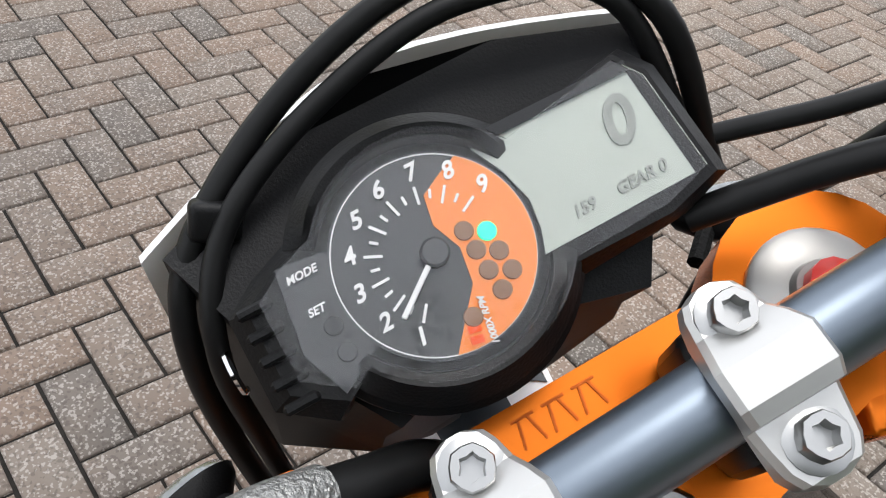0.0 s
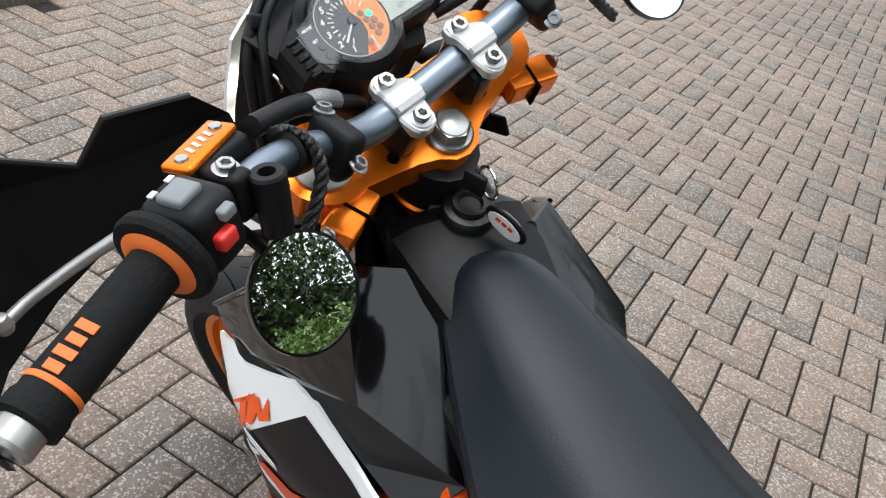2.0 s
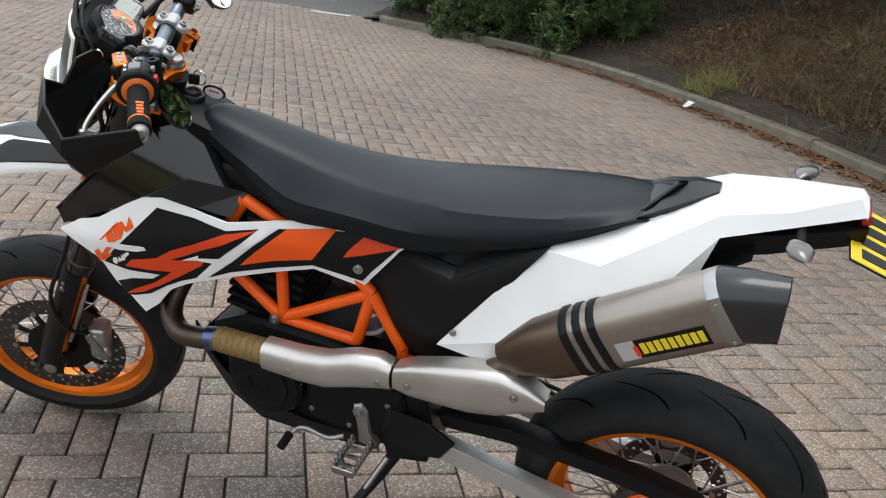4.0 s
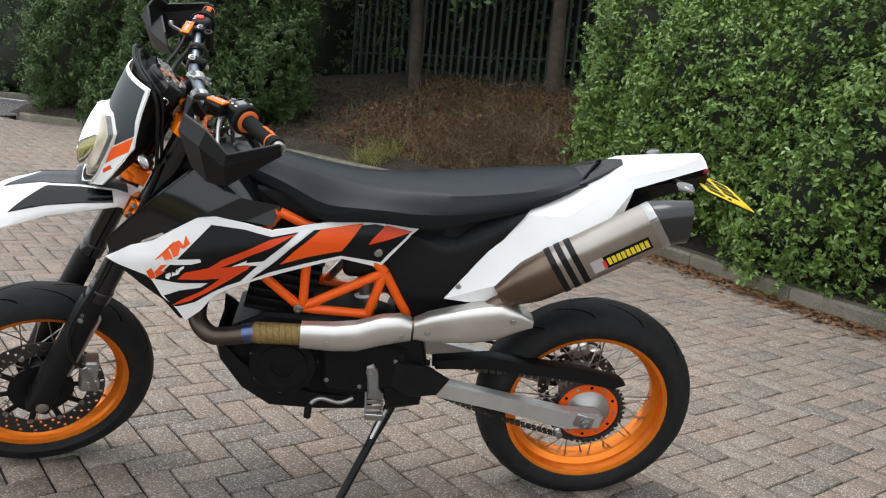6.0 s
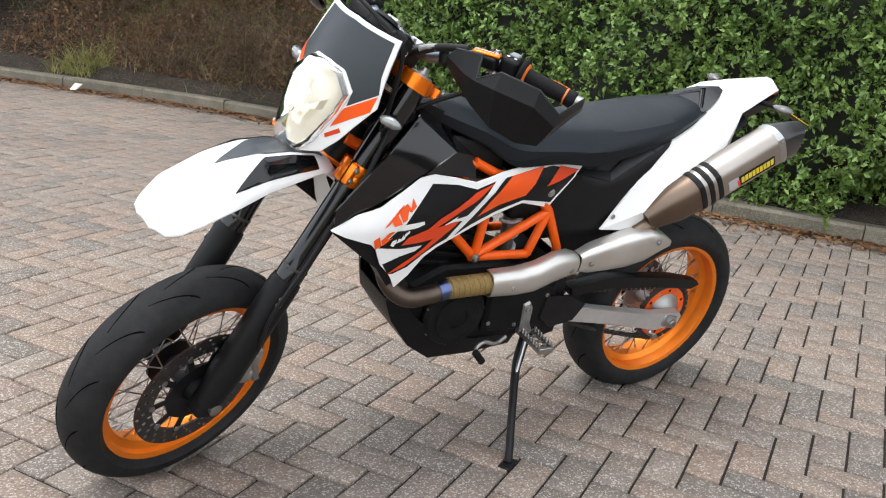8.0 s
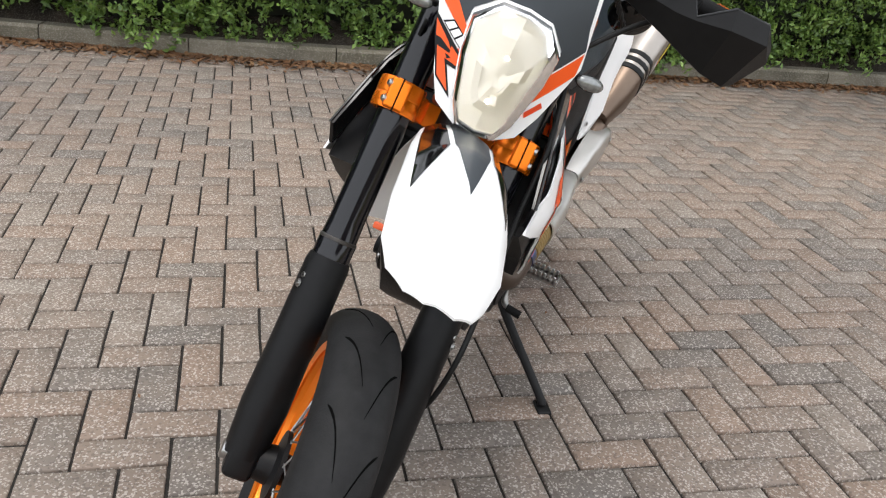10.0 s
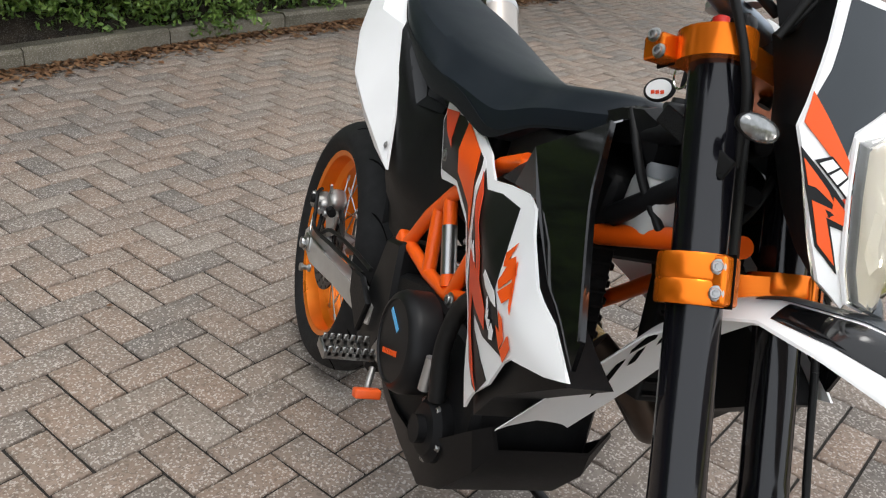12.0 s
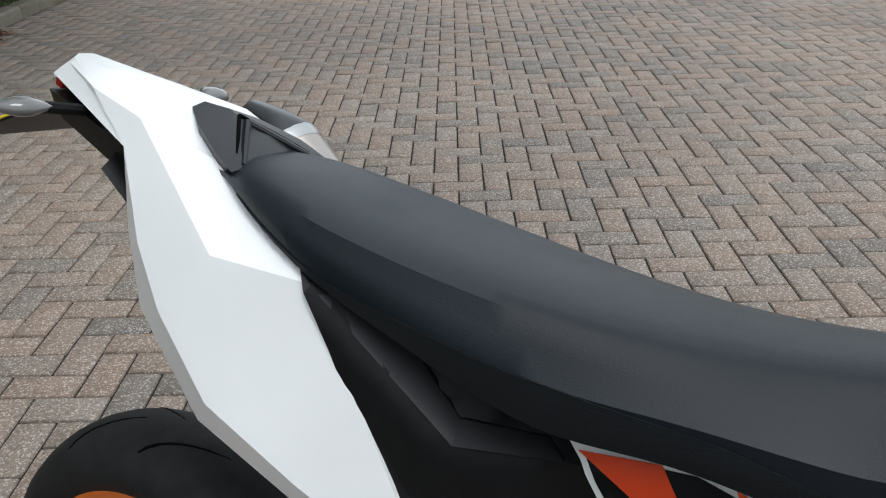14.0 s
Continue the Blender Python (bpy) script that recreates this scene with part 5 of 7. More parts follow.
# left generator cover
gen = lathe([(0.092, 0.0), (0.092, 0.018), (0.084, 0.030), (0.066, 0.033), (0.064, 0.038), (0.030, 0.038), (0.028, 0.034), (0.0001, 0.034)], 36, "y")
gc = part("generator_cover", gen, ENGINE, bike, "round black engine cover", pose(0.845, 0.105, 0.44), smooth=30)
for k in range(7):
    a = 2 * math.pi * k / 7 + 0.3
    part("cover_bolt", bolt_head((0.086 * math.cos(a), 0.018, 0.086 * math.sin(a)), (0, 1, 0), 0.0045, 0.004), STEEL, gc)
part("sprocket_cover", prism([(0.50, 0.40), (0.62, 0.36), (0.74, 0.37), (0.75, 0.52), (0.62, 0.53), (0.52, 0.50)], 0.10, 0.128, "y", 0.012), ENGINE, bike, smooth=25)
for p in ((0.70, 0.50), (0.73, 0.40), (0.55, 0.47), (0.64, 0.385)):
    part("cover_bolt", bolt_head((p[0], 0.128, p[1]), (0, 1, 0), 0.0045, 0.004), STEEL, bike)
# right clutch cover
cl = lathe([(0.086, 0.0), (0.086, -0.036), (0.081, -0.048), (0.074, -0.054), (0.069, -0.055), (0.067, -0.052), (0.0001, -0.053)], 48, "y")
cc = part("clutch_cover", cl, MATTEB, bike, "large round black clutch cover", pose(0.768, -0.112, 0.492), smooth=30)
part("cover_mark", box((-0.016, -0.0536, 0.030), (0.05, 0.001, 0.009), pose(0, 0, 0, 0, 18, 0)), mat("blue_reflection_sticker", (0.10, 0.42, 0.75), 0.3, var=0.05), cc, "pale blue strip")
for k in range(9):
    part("cover_lettering", box((-0.028 + 0.0068 * k, -0.0536, -0.034 + 0.003 * k), (0.0045, 0.001, 0.009), pose(0, 0, 0, 0, -22, 0)), DECO, cc)
part("water_pump", lathe([(0.052, 0), (0.052, -0.02), (0.04, -0.03), (0.022, -0.032), (0.022, -0.046), (0.0001, -0.046)], 28, "y"), ENGINE, bike, "black water pump housing", pose(0.905, -0.105, 0.42), smooth=30)
for a in range(5):
    part("cover_bolt", bolt_head((0.905 + 0.046 * math.cos(a * 1.256), -0.125, 0.42 + 0.046 * math.sin(a * 1.256)), (0, -1, 0), 0.005, 0.005), STEEL, bike)
part("coolant_hose", tube([(0.90, -0.125, 0.47), (0.885, -0.135, 0.56), (0.90, -0.13, 0.64), (0.99, -0.13, 0.70)], 0.014, 12), HOSE, bike)
part("pump_union", rod((0.872, -0.138, 0.47), (0.868, -0.138, 0.525), 0.010, 10), ALLOY, bike)
part("skid_plate", loft([[(x, -w, z1), (x, -w * 0.8, z0), (x, w * 0.8, z0), (x, w, z1), (x, w - 0.006, z1), (x, w * 0.8 - 0.004, z0 + 0.006), (x, -w * 0.8 + 0.004, z0 + 0.006), (x, -w + 0.006, z1)] for x, z0, z1, w in
                         ((0.60, 0.285, 0.335, 0.10), (0.75, 0.283, 0.345, 0.115), (0.88, 0.292, 0.375, 0.125), (0.955, 0.345, 0.44, 0.128), (1.015, 0.425, 0.50, 0.118), (1.032, 0.475, 0.52, 0.10))]), BLACKP, bike,
     "black belly guard under the engine", smooth=25)
for s in (1, -1):
    rad = box((1.075, s * 0.105, 0.735), (0.034, 0.125, 0.22), pose(0, 0, 0, 0, -14, 0), 0.006)
    rd = part("radiator", rad, MATTEB, bike, "black radiator behind its shroud")
    for k in range(11):
        part("radiator_slat", box((1.094 - 0.0046 * (k - 5), s * 0.105, 0.735 + 0.018 * (k - 5)), (0.006, 0.118, 0.004), pose(0, 0, 0, 0, 25, 0)), BLACKP, rd)
    part("shroud_inner", sheet([(1.26, 0.735), (1.03, 0.84), (0.95, 0.80), (1.05, 0.62), (1.10, 0.585), (1.14, 0.64)], lambda x, z: shroud_y(x, z) - 0.012, 0.06, s), BLACKP, bike)

# exhaust on the left
part("header_pipe", tube([(1.02, 0.02, 0.66), (1.06, 0.07, 0.62), (1.068, 0.125, 0.565), (1.03, 0.158, 0.535), (0.97, 0.166, 0.54), (0.925, 0.166, 0.552)], 0.0235, 20), HEADER, bike, "heat-discoloured exhaust header")
part("header_collar", rod((0.945, 0.166, 0.547), (0.918, 0.166, 0.553), 0.0255, 20), mat("blued_steel", (0.10, 0.13, 0.26), 0.3, metal=1.0, var=0.3, scale=40), bike, "heat-blued collar")
wr = part("wrapped_pipe", rod((0.925, 0.166, 0.552), (0.795, 0.166, 0.557), 0.0255, 18), WRAP, bike, "gold woven wrap round the exhaust pipe")
for k in range(8):
    x = 0.915 - 0.0155 * k
    part("wrap_turn", loft([[(xx + 0.004 * math.sin(a), 0.166 + r * math.cos(a), 0.554 + 0.0003 * k + r * math.sin(a)) for a in [2 * math.pi * j / 18 for j in range(18)]] for xx, r in ((x, 0.0262), (x - 0.002, 0.0278), (x - 0.0135, 0.0275), (x - 0.0158, 0.0258))]),
         WRAP, wr, smooth=30)


def shell(path, radii, a0, a1, thick=0.003, n=14, pw=0.75):
    """An open half-round shield round a path: radii (side, up) at each point, from angle a0 to a1 (0 is outwards, 90 up)."""
    out2, inn = [], []
    for (x, y, z), (ry, rz) in zip(path, radii):
        A = [radians(a0 + (a1 - a0) * j / n) for j in range(n + 1)]
        pc = lambda v: math.copysign(abs(v) ** pw, v)
        o = [(x, y + ry * pc(math.cos(a)), z + rz * pc(math.sin(a))) for a in A]
        i = [(x, y + (ry - thick) * pc(math.cos(a)), z + (rz - thick) * pc(math.sin(a))) for a in reversed(A)]
        out2.append(o + i)
    return loft(out2)


s1 = part("heat_shield", shell([(0.802, 0.166, 0.557), (0.72, 0.166, 0.557), (0.66, 0.166, 0.564), (0.60, 0.160, 0.582), (0.55, 0.156, 0.590), (0.522, 0.155, 0.588)],
                               [(0.031, 0.034), (0.032, 0.037), (0.032, 0.040), (0.031, 0.042), (0.030, 0.038), (0.028, 0.030)], -95, 110), SHIELD, bike, "pale aluminium exhaust heat shield", smooth=50)
for x, z in ((0.737, 0.552), (0.546, 0.580)):
    part("shield_bolt", bolt_head((x, 0.196 - (0.737 - x) * 0.06, z), (0, 1, 0), 0.006, 0.003), STEEL, s1)
s2 = part("heat_shield", shell([(0.516, 0.155, 0.592), (0.48, 0.156, 0.600), (0.42, 0.158, 0.612), (0.36, 0.162, 0.625), (0.30, 0.166, 0.640), (0.25, 0.168, 0.648), (0.215, 0.168, 0.645)],
                               [(0.026, 0.026), (0.031, 0.038), (0.034, 0.046), (0.036, 0.052), (0.036, 0.050), (0.033, 0.030), (0.028, 0.012)], -90, 100, pw=0.5), SHIELD, bike, "pale aluminium exhaust heat shield", smooth=50)
for x, z in ((0.482, 0.596), (0.27, 0.655)):
    part("shield_bolt", bolt_head((x, 0.188 + (0.482 - x) * 0.07, z), (0, 1, 0), 0.006, 0.003), STEEL, s2)
part("link_pipe", tube([(0.81, 0.164, 0.557), (0.66, 0.160, 0.566), (0.53, 0.150, 0.588), (0.40, 0.150, 0.615), (0.30, 0.156, 0.68), (0.24, 0.158, 0.745)], 0.026, 16), HEATED, bike)

CAX, CUP = Vector((-0.808, 0.110, 0.578)), Vector((0.582, 0, 0.813))
CSEC = [(0.0, 0.048), (0.026, 0.047), (0.040, 0.043), (0.052, 0.031), (0.060, 0.014), (0.062, 0.0), (0.060, -0.014), (0.052, -0.031), (0.040, -0.042), (0.026, -0.045), (0.0, -0.046),
        (-0.026, -0.045), (-0.040, -0.042), (-0.052, -0.031), (-0.060, -0.014), (-0.062, 0.0), (-0.060, 0.014), (-0.052, 0.031), (-0.040, 0.043), (-0.026, 0.047)]


def can_ring(s, k, ky=1.0, shear=0.0, drop=0.0):
    p = Vector((0.248, 0.160, 0.742)) + CAX * s - CUP * drop
    return [tuple(p + CUP * (u * k) + CAX * (shear * u) + Vector((0, v * k * ky, 0))) for u, v in CSEC]


can = part("silencer", loft([can_ring(0.10, 0.99), can_ring(0.12, 1.0), can_ring(0.355, 1.0), can_ring(0.36, 1.01)]), TITAN, bike, "brushed titanium silencer", smooth=35)
part("silencer_cone", loft([can_ring(-0.07, 0.55), can_ring(0.02, 0.93), can_ring(0.10, 0.985)]), HEATED, can, "brown heat-tinted titanium cone", smooth=35)
part("end_cap", loft([can_ring(0.362, 0.99), can_ring(0.368, 0.985, 1, 0.04), can_ring(0.398, 0.89, 0.97, 0.26, 0.013), can_ring(0.428, 0.76, 0.90, 0.49, 0.029), can_ring(0.429, 0.72, 0.86, 0.49, 0.029), can_ring(0.415, 0.66, 0.8, 0.40, 0.026)]),
     mat("carbon_end_cap", (0.014, 0.0145, 0.016), 0.3, coat=0.35, var=0.3, scale=300, spec=0.35), can, "dark carbon end cap", smooth=30)
for s in (0.085, 0.112, 0.139):
    part("rubber_band", loft([can_ring(s, 1.012), can_ring(s + 0.002, 1.02), can_ring(s + 0.014, 1.02), can_ring(s + 0.016, 1.012)]), BLACKP, can, smooth=20)
part("cap_rim", loft([can_ring(0.345, 1.008), can_ring(0.347, 1.016), can_ring(0.363, 1.016), can_ring(0.365, 1.008)]), STEEL, can, smooth=20)


def can_patch(s0, s1, u0, u1, off=0.0012):
    """A flat plate on the outer face of the silencer."""
    q = []
    for s, u in ((s0, u0), (s1, u0), (s1, u1), (s0, u1)):
        p = Vector((0.248, 0.160, 0.742)) + CAX * s + CUP * u
        y = p.y + float(np.interp(abs(u), [0, 0.034, 0.056, 0.064], [0.048, 0.046, 0.026, 0.0])) + off
        q.append((p.x, y, p.z))
    b = B().add(q + [(x, y - 0.0015, z) for x, y, z in q], [(0, 1, 2, 3), (7, 6, 5, 4), (0, 4, 5, 1), (1, 5, 6, 2), (2, 6, 7, 3), (3, 7, 4, 0)])
    return b


part("badge", can_patch(0.205, 0.325, -0.030, 0.004), DECB, can, "black badge with yellow lettering bars")
part("badge_square", can_patch(0.172, 0.205, -0.030, 0.004), mat("grey_badge", (0.42, 0.40, 0.39), 0.4, var=0.1), can)
part("badge_square", can_patch(0.200, 0.208, -0.026, -0.006, 0.0016), RED, can)
for k in range(9):
    part("badge_bar", can_patch(0.213 + 0.0122 * k, 0.2222 + 0.0122 * k, -0.023, -0.003, 0.002), mat("badge_yellow", (0.75, 0.58, 0.03), 0.4) if k == 0 else bpy.data.materials["badge_yellow"], can)
for u in (0.030, -0.036):
    p = Vector((0.248, 0.160, 0.742)) + CAX * 0.355 + CUP * u
    part("rivet", bolt_head((p.x, p.y + 0.047, p.z), (0, 1, 0), 0.003, 0.002), STEEL, can)

# swingarm and drive
for s in (1, -1):
    arm = part("swingarm_beam", prism([(0.52, 0.42), (0.44, 0.416), (0.30, 0.388), (0.06, 0.341), (-0.035, 0.338), (-0.05, 0.322), (-0.045, 0.290), (0.05, 0.280), (0.25, 0.325), (0.46, 0.37), (0.52, 0.38)], *sorted((s * 0.094, s * 0.124)), "y", 0.006), SWING, bike,
               "cast aluminium swingarm beam", smooth=25)
    part("beam_ridge", prism([(0.44, 0.413), (0.05, 0.337), (0.05, 0.327), (0.44, 0.400)], *sorted((s * 0.122, s * 0.128)), "y", 0.002), SWING, arm)
    part("axle_block", box((0.005, s * 0.122, 0.312), (0.055, 0.014, 0.040), pose(0, 0, 0, 0, -12, 0), 0.004), STEEL, arm)
    part("axle_nut", bolt_head((0.0, s * 0.128, 0.308), (0, s, 0), 0.014, 0.014), STEEL, arm)
    part("stand_bobbin", lathe([(0.010, 0), (0.010, s * 0.004), (0.006, s * 0.008), (0.006, s * 0.016), (0.010, s * 0.020), (0.010, s * 0.026), (0.0001, s * 0.026)], 16, "y"), STEEL, arm, "silver paddock stand bobbin", pose(0.075, s * 0.124, 0.276))
part("pivot_plate", prism([(0.47, 0.32), (0.56, 0.30), (0.60, 0.44), (0.56, 0.58), (0.49, 0.56), (0.46, 0.44)], -0.115, 0.112, "y", 0.01), MATTEB, bike, smooth=25)
part("chain_guard", prism([(0.45, 0.468), (0.30, 0.490), (0.02, 0.462), (-0.085, 0.438), (-0.10, 0.425), (-0.07, 0.412), (0.10, 0.435), (0.30, 0.452), (0.44, 0.442)], 0.070, 0.108, "y", 0.006), BLACKP, bike, "black plastic chain guard", smooth=25)
part("swing_cover", prism([(0.55, 0.47), (0.46, 0.462), (0.40, 0.425), (0.43, 0.375), (0.51, 0.36), (0.56, 0.40)], 0.124, 0.134, "y", 0.003), MATTEB, bike, "black bracket beside the swingarm")
part("swing_cover", prism([(0.53, 0.43), (0.46, 0.455), (0.40, 0.44), (0.42, 0.40), (0.51, 0.36)], -0.136, -0.124, "y", 0.003), BLACKP, bike)
spr = part("rear_sprocket", lathe([(0.066, 0.064), (0.089, 0.064), (0.089, 0.071), (0.066, 0.071)], 60, closed=True), ORANGE, bike, "orange rear sprocket", Matrix.Translation(REAR))
part("toothed_ring", lathe([(0.087, 0.065), (0.104, 0.0655), (0.104, 0.0685), (0.087, 0.069)], 60, closed=True), CHAINM, spr, "dark steel toothed ring")
part("sprocket_carrier", lathe([(0.020, 0.060), (0.068, 0.062), (0.068, 0.068), (0.048, 0.074), (0.034, 0.088), (0.020, 0.090)], 36, closed=True), ALLOY, spr, "cast alloy carrier")
for k in range(42):
    a = 2 * math.pi * k / 42
    part("sprocket_tooth", box((0, 0, 0), (0.012, 0.005, 0.009), None, 0.002), CHAINM, spr, m=pose(0.106 * math.cos(a), 0.067, 0.106 * math.sin(a), 0, -math.degrees(a), 0))
for k in range(12):
    a = 2 * math.pi * k / 12
    # every other hole is a solid near-black disc, painted hole shade
    part("sprocket_hole", lathe([(0.0001, 0.0632), (0.005, 0.0632), (0.005, 0.0708), (0.0001, 0.0708)], 10, "y", (0.078 * math.cos(a), 0.0005, 0.078 * math.sin(a))), RECESS_SHADE if k % 2 else STEEL, spr)
chain = part("chain", rod((0.02, 0.067, 0.309), (0.02, 0.067, 0.31), 0.001), CHAINM, bike, "dirty steel drive chain")
c_front, r_f, r_r = Vector((0.54, 0.067, 0.40)), 0.042, 0.100
loop = []
for k in range(30):                                         # lower run
    t = k / 29
    loop.append((REAR.x + 0.02 + t * (0.50 - 0.02), REAR.z - r_r + t * (0.36 - (REAR.z - r_r)) - 0.012 * math.sin(math.pi * t)))
for k in range(1, 26):
    t = k / 26
    loop.append((0.55 - t * 0.53, 0.442 - t * 0.036))
for k in range(16):
    a = math.pi / 2 + math.pi * k / 15
    loop.append((REAR.x + r_r * math.cos(a), REAR.z + r_r * math.sin(a)))
link = mesh_from("chain_link", *(lambda q: (q.v, q.f))(box((0, 0.006, 0), (0.015, 0.0025, 0.011), None, 0.003).join(box((0, -0.006, 0), (0.015, 0.0025, 0.011), None, 0.003)).join(rod((0, -0.009, 0), (0, 0.009, 0), 0.0035, 6))), 30)
link.materials.append(CHAINM)
for a, b2 in zip(loop, loop[1:]):
    lk = new("chain_link", link)
    lk.parent = chain
    lk.matrix_basis = pose((a[0] + b2[0]) / 2, 0.067, (a[1] + b2[1]) / 2, 0, -math.degrees(math.atan2(b2[1] - a[1], b2[0] - a[0])), 0)
rcal = part("rear_caliper", box((-0.052, -0.092, 0.398), (0.060, 0.040, 0.046), pose(0, 0, 0, 8, 18, 0), 0.014).join(box((-0.006, -0.076, 0.428), (0.056, 0.044, 0.040), pose(0, 0, 0, 0, 24, 0), 0.013)), ALLOY, bike,
            "silver cast rear brake caliper", smooth=35)
part("piston_housing", lathe([(0.0001, -0.022), (0.012, -0.022), (0.015, -0.019), (0.019, -0.010), (0.020, 0.006), (0.0001, 0.008)], 24, "y", (-0.050, -0.104, 0.402)), ALLOY, rcal, smooth=30)
part("dust_plug", lathe([(0.0001, -0.027), (0.009, -0.026), (0.011, -0.022), (0.011, -0.016)], 18, "y", (-0.036, -0.108, 0.414)), RUBBER, rcal)
part("caliper_bracket", prism([(-0.090, 0.380), (-0.060, 0.372), (0.000, 0.330), (0.022, 0.345), (0.030, 0.400), (0.010, 0.412), (-0.020, 0.385), (-0.070, 0.398)], -0.082, -0.070, "y", 0.004), SWING, rcal, "bare alloy caliper bracket", smooth=25)
for x, z in ((-0.074, 0.412), (-0.020, 0.392), (0.014, 0.398)):
    part("caliper_bolt", bolt_head((x, -0.114 if x < 0 else -0.100, z), (0, -1, 0), 0.0075, 0.008), STEEL, rcal)
part("bleed_nipple", rod((-0.010, -0.095, 0.446), (0.000, -0.100, 0.468), 0.0035, 8), STEEL, rcal)
part("slide_boot", lathe([(0.0001, -0.012), (0.010, -0.012), (0.008, -0.006), (0.011, 0.0), (0.008, 0.006), (0.011, 0.012), (0.0001, 0.014)], 16, "x", (0.032, -0.096, 0.412)), RUBBER, rcal)
part("brake_pipe", tube([(-0.022, -0.118, 0.396), (-0.010, -0.124, 0.372), (0.012, -0.128, 0.346), (0.060, -0.128, 0.345), (0.16, -0.126, 0.362)], 0.0032, 8, 4), STEEL, rcal, "bare steel brake pipe")
part("brake_hose", tube([(-0.075, -0.100, 0.428), (-0.040, -0.118, 0.428), (0.000, -0.124, 0.395), (0.040, -0.126, 0.365), (0.20, -0.122, 0.395), (0.42, -0.118, 0.440)], 0.0048, 8, 4), HOSE, rcal, "black rear brake hose")
part("caliper_pin", rod((-0.06, -0.108, 0.385), (-0.005, -0.108, 0.40), 0.007, 8), STEEL, bike)
part("brake_hose", tube([(-0.02, -0.10, 0.38), (0.03, -0.112, 0.35), (0.12, -0.112, 0.40), (0.30, -0.112, 0.44), (0.44, -0.11, 0.46)], 0.005, 8), HOSE, bike)
part("inner_mudguard", loft([[(x, -0.085, z - 0.02), (x, -0.06, z), (x, 0.06, z), (x, 0.085, z - 0.02), (x, 0.06, z - 0.006), (x, -0.06, z - 0.006)] for x, z in ((0.36, 0.55), (0.33, 0.66), (0.25, 0.75), (0.12, 0.85), (0.0, 0.94), (-0.06, 0.985))]), BLACKP, bike,
     "black inner rear mudguard")

# stand, pegs, levers
part("side_stand", tube([(0.545, 0.085, 0.31), (0.575, 0.115, 0.255), (0.60, 0.150, 0.215), (0.69, 0.306, 0.100), (0.702, 0.327, 0.080)], [0.016, 0.015, 0.012, 0.011, 0.012], 12), MATTEB, bike, "black steel side stand holding the motorcycle up")
part("stand_foot", box((0.704, 0.330, 0.074), (0.055, 0.036, 0.010), pose(0, 0, 0, 12.3, 0, 30), 0.004), MATTEB, bike)
part("stand_spring", tube([(0.56, 0.105, 0.30), (0.61, 0.16, 0.20)], 0.006, 8, smooth=False), STEEL, bike)
for s, px, pz in ((1, 0.600, 0.365), (-1, 0.640, 0.392)):
    part("peg_bracket", prism([(px + 0.026, pz + 0.085), (px + 0.008, pz + 0.094), (px - 0.006, pz + 0.075), (px - 0.012, pz + 0.02), (px - 0.028, pz - 0.01), (px - 0.018, pz - 0.022), (px + 0.016, pz - 0.016), (px + 0.020, pz + 0.03)], *sorted((s * 0.112, s * 0.135)), "y", 0.005), ALLOY, bike,
         "cast aluminium footrest bracket", smooth=25)
    part("bracket_bolt", bolt_head((px + 0.012, s * 0.135, pz + 0.072), (0, s, 0), 0.010, 0.008), STEEL, bike)
    pg = B()
    for yy in range(7):
        y = s * (0.150 + 0.013 * yy)
        for xx in (-0.022, 0.022):
            pg.join(box((px + xx, y, pz + 0.008), (0.005, 0.008, 0.020), None, 0.001))
    pg.join(box((px - 0.022, s * 0.190, pz), (0.005, 0.095, 0.014)))
    pg.join(box((px + 0.022, s * 0.190, pz), (0.005, 0.095, 0.014)))
    pg.join(box((px, s * 0.236, pz), (0.048, 0.006, 0.018), None, 0.002))
    for y in (0.165, 0.19, 0.215):
        pg.join(box((px, s * y, pz - 0.002), (0.044, 0.006, 0.008)))
    part("footpeg", pg, STEEL, bike, "toothed steel footpeg")
part("gear_lever", tube([(0.655, 0.125, 0.345), (0.69, 0.135, 0.335), (0.74, 0.142, 0.350), (0.765, 0.148, 0.338), (0.772, 0.165, 0.332)], 0.006, 10), ALLOY, bike, "forged gear lever")
part("lever_rubber", rod((0.772, 0.158, 0.333), (0.772, 0.195, 0.328), 0.010, 12), RUBBER, bike)
part("brake_pedal", tube([(0.66, -0.14, 0.37), (0.70, -0.155, 0.345), (0.745, -0.165, 0.36), (0.77, -0.168, 0.385)], 0.006, 10), ALLOY, bike)
part("pedal_tip", box((0.777, -0.187, 0.393), (0.022, 0.045, 0.016), pose(0, 0, 0, 0, -20, 0), 0.003), ORLENS, bike, "orange brake pedal tip")

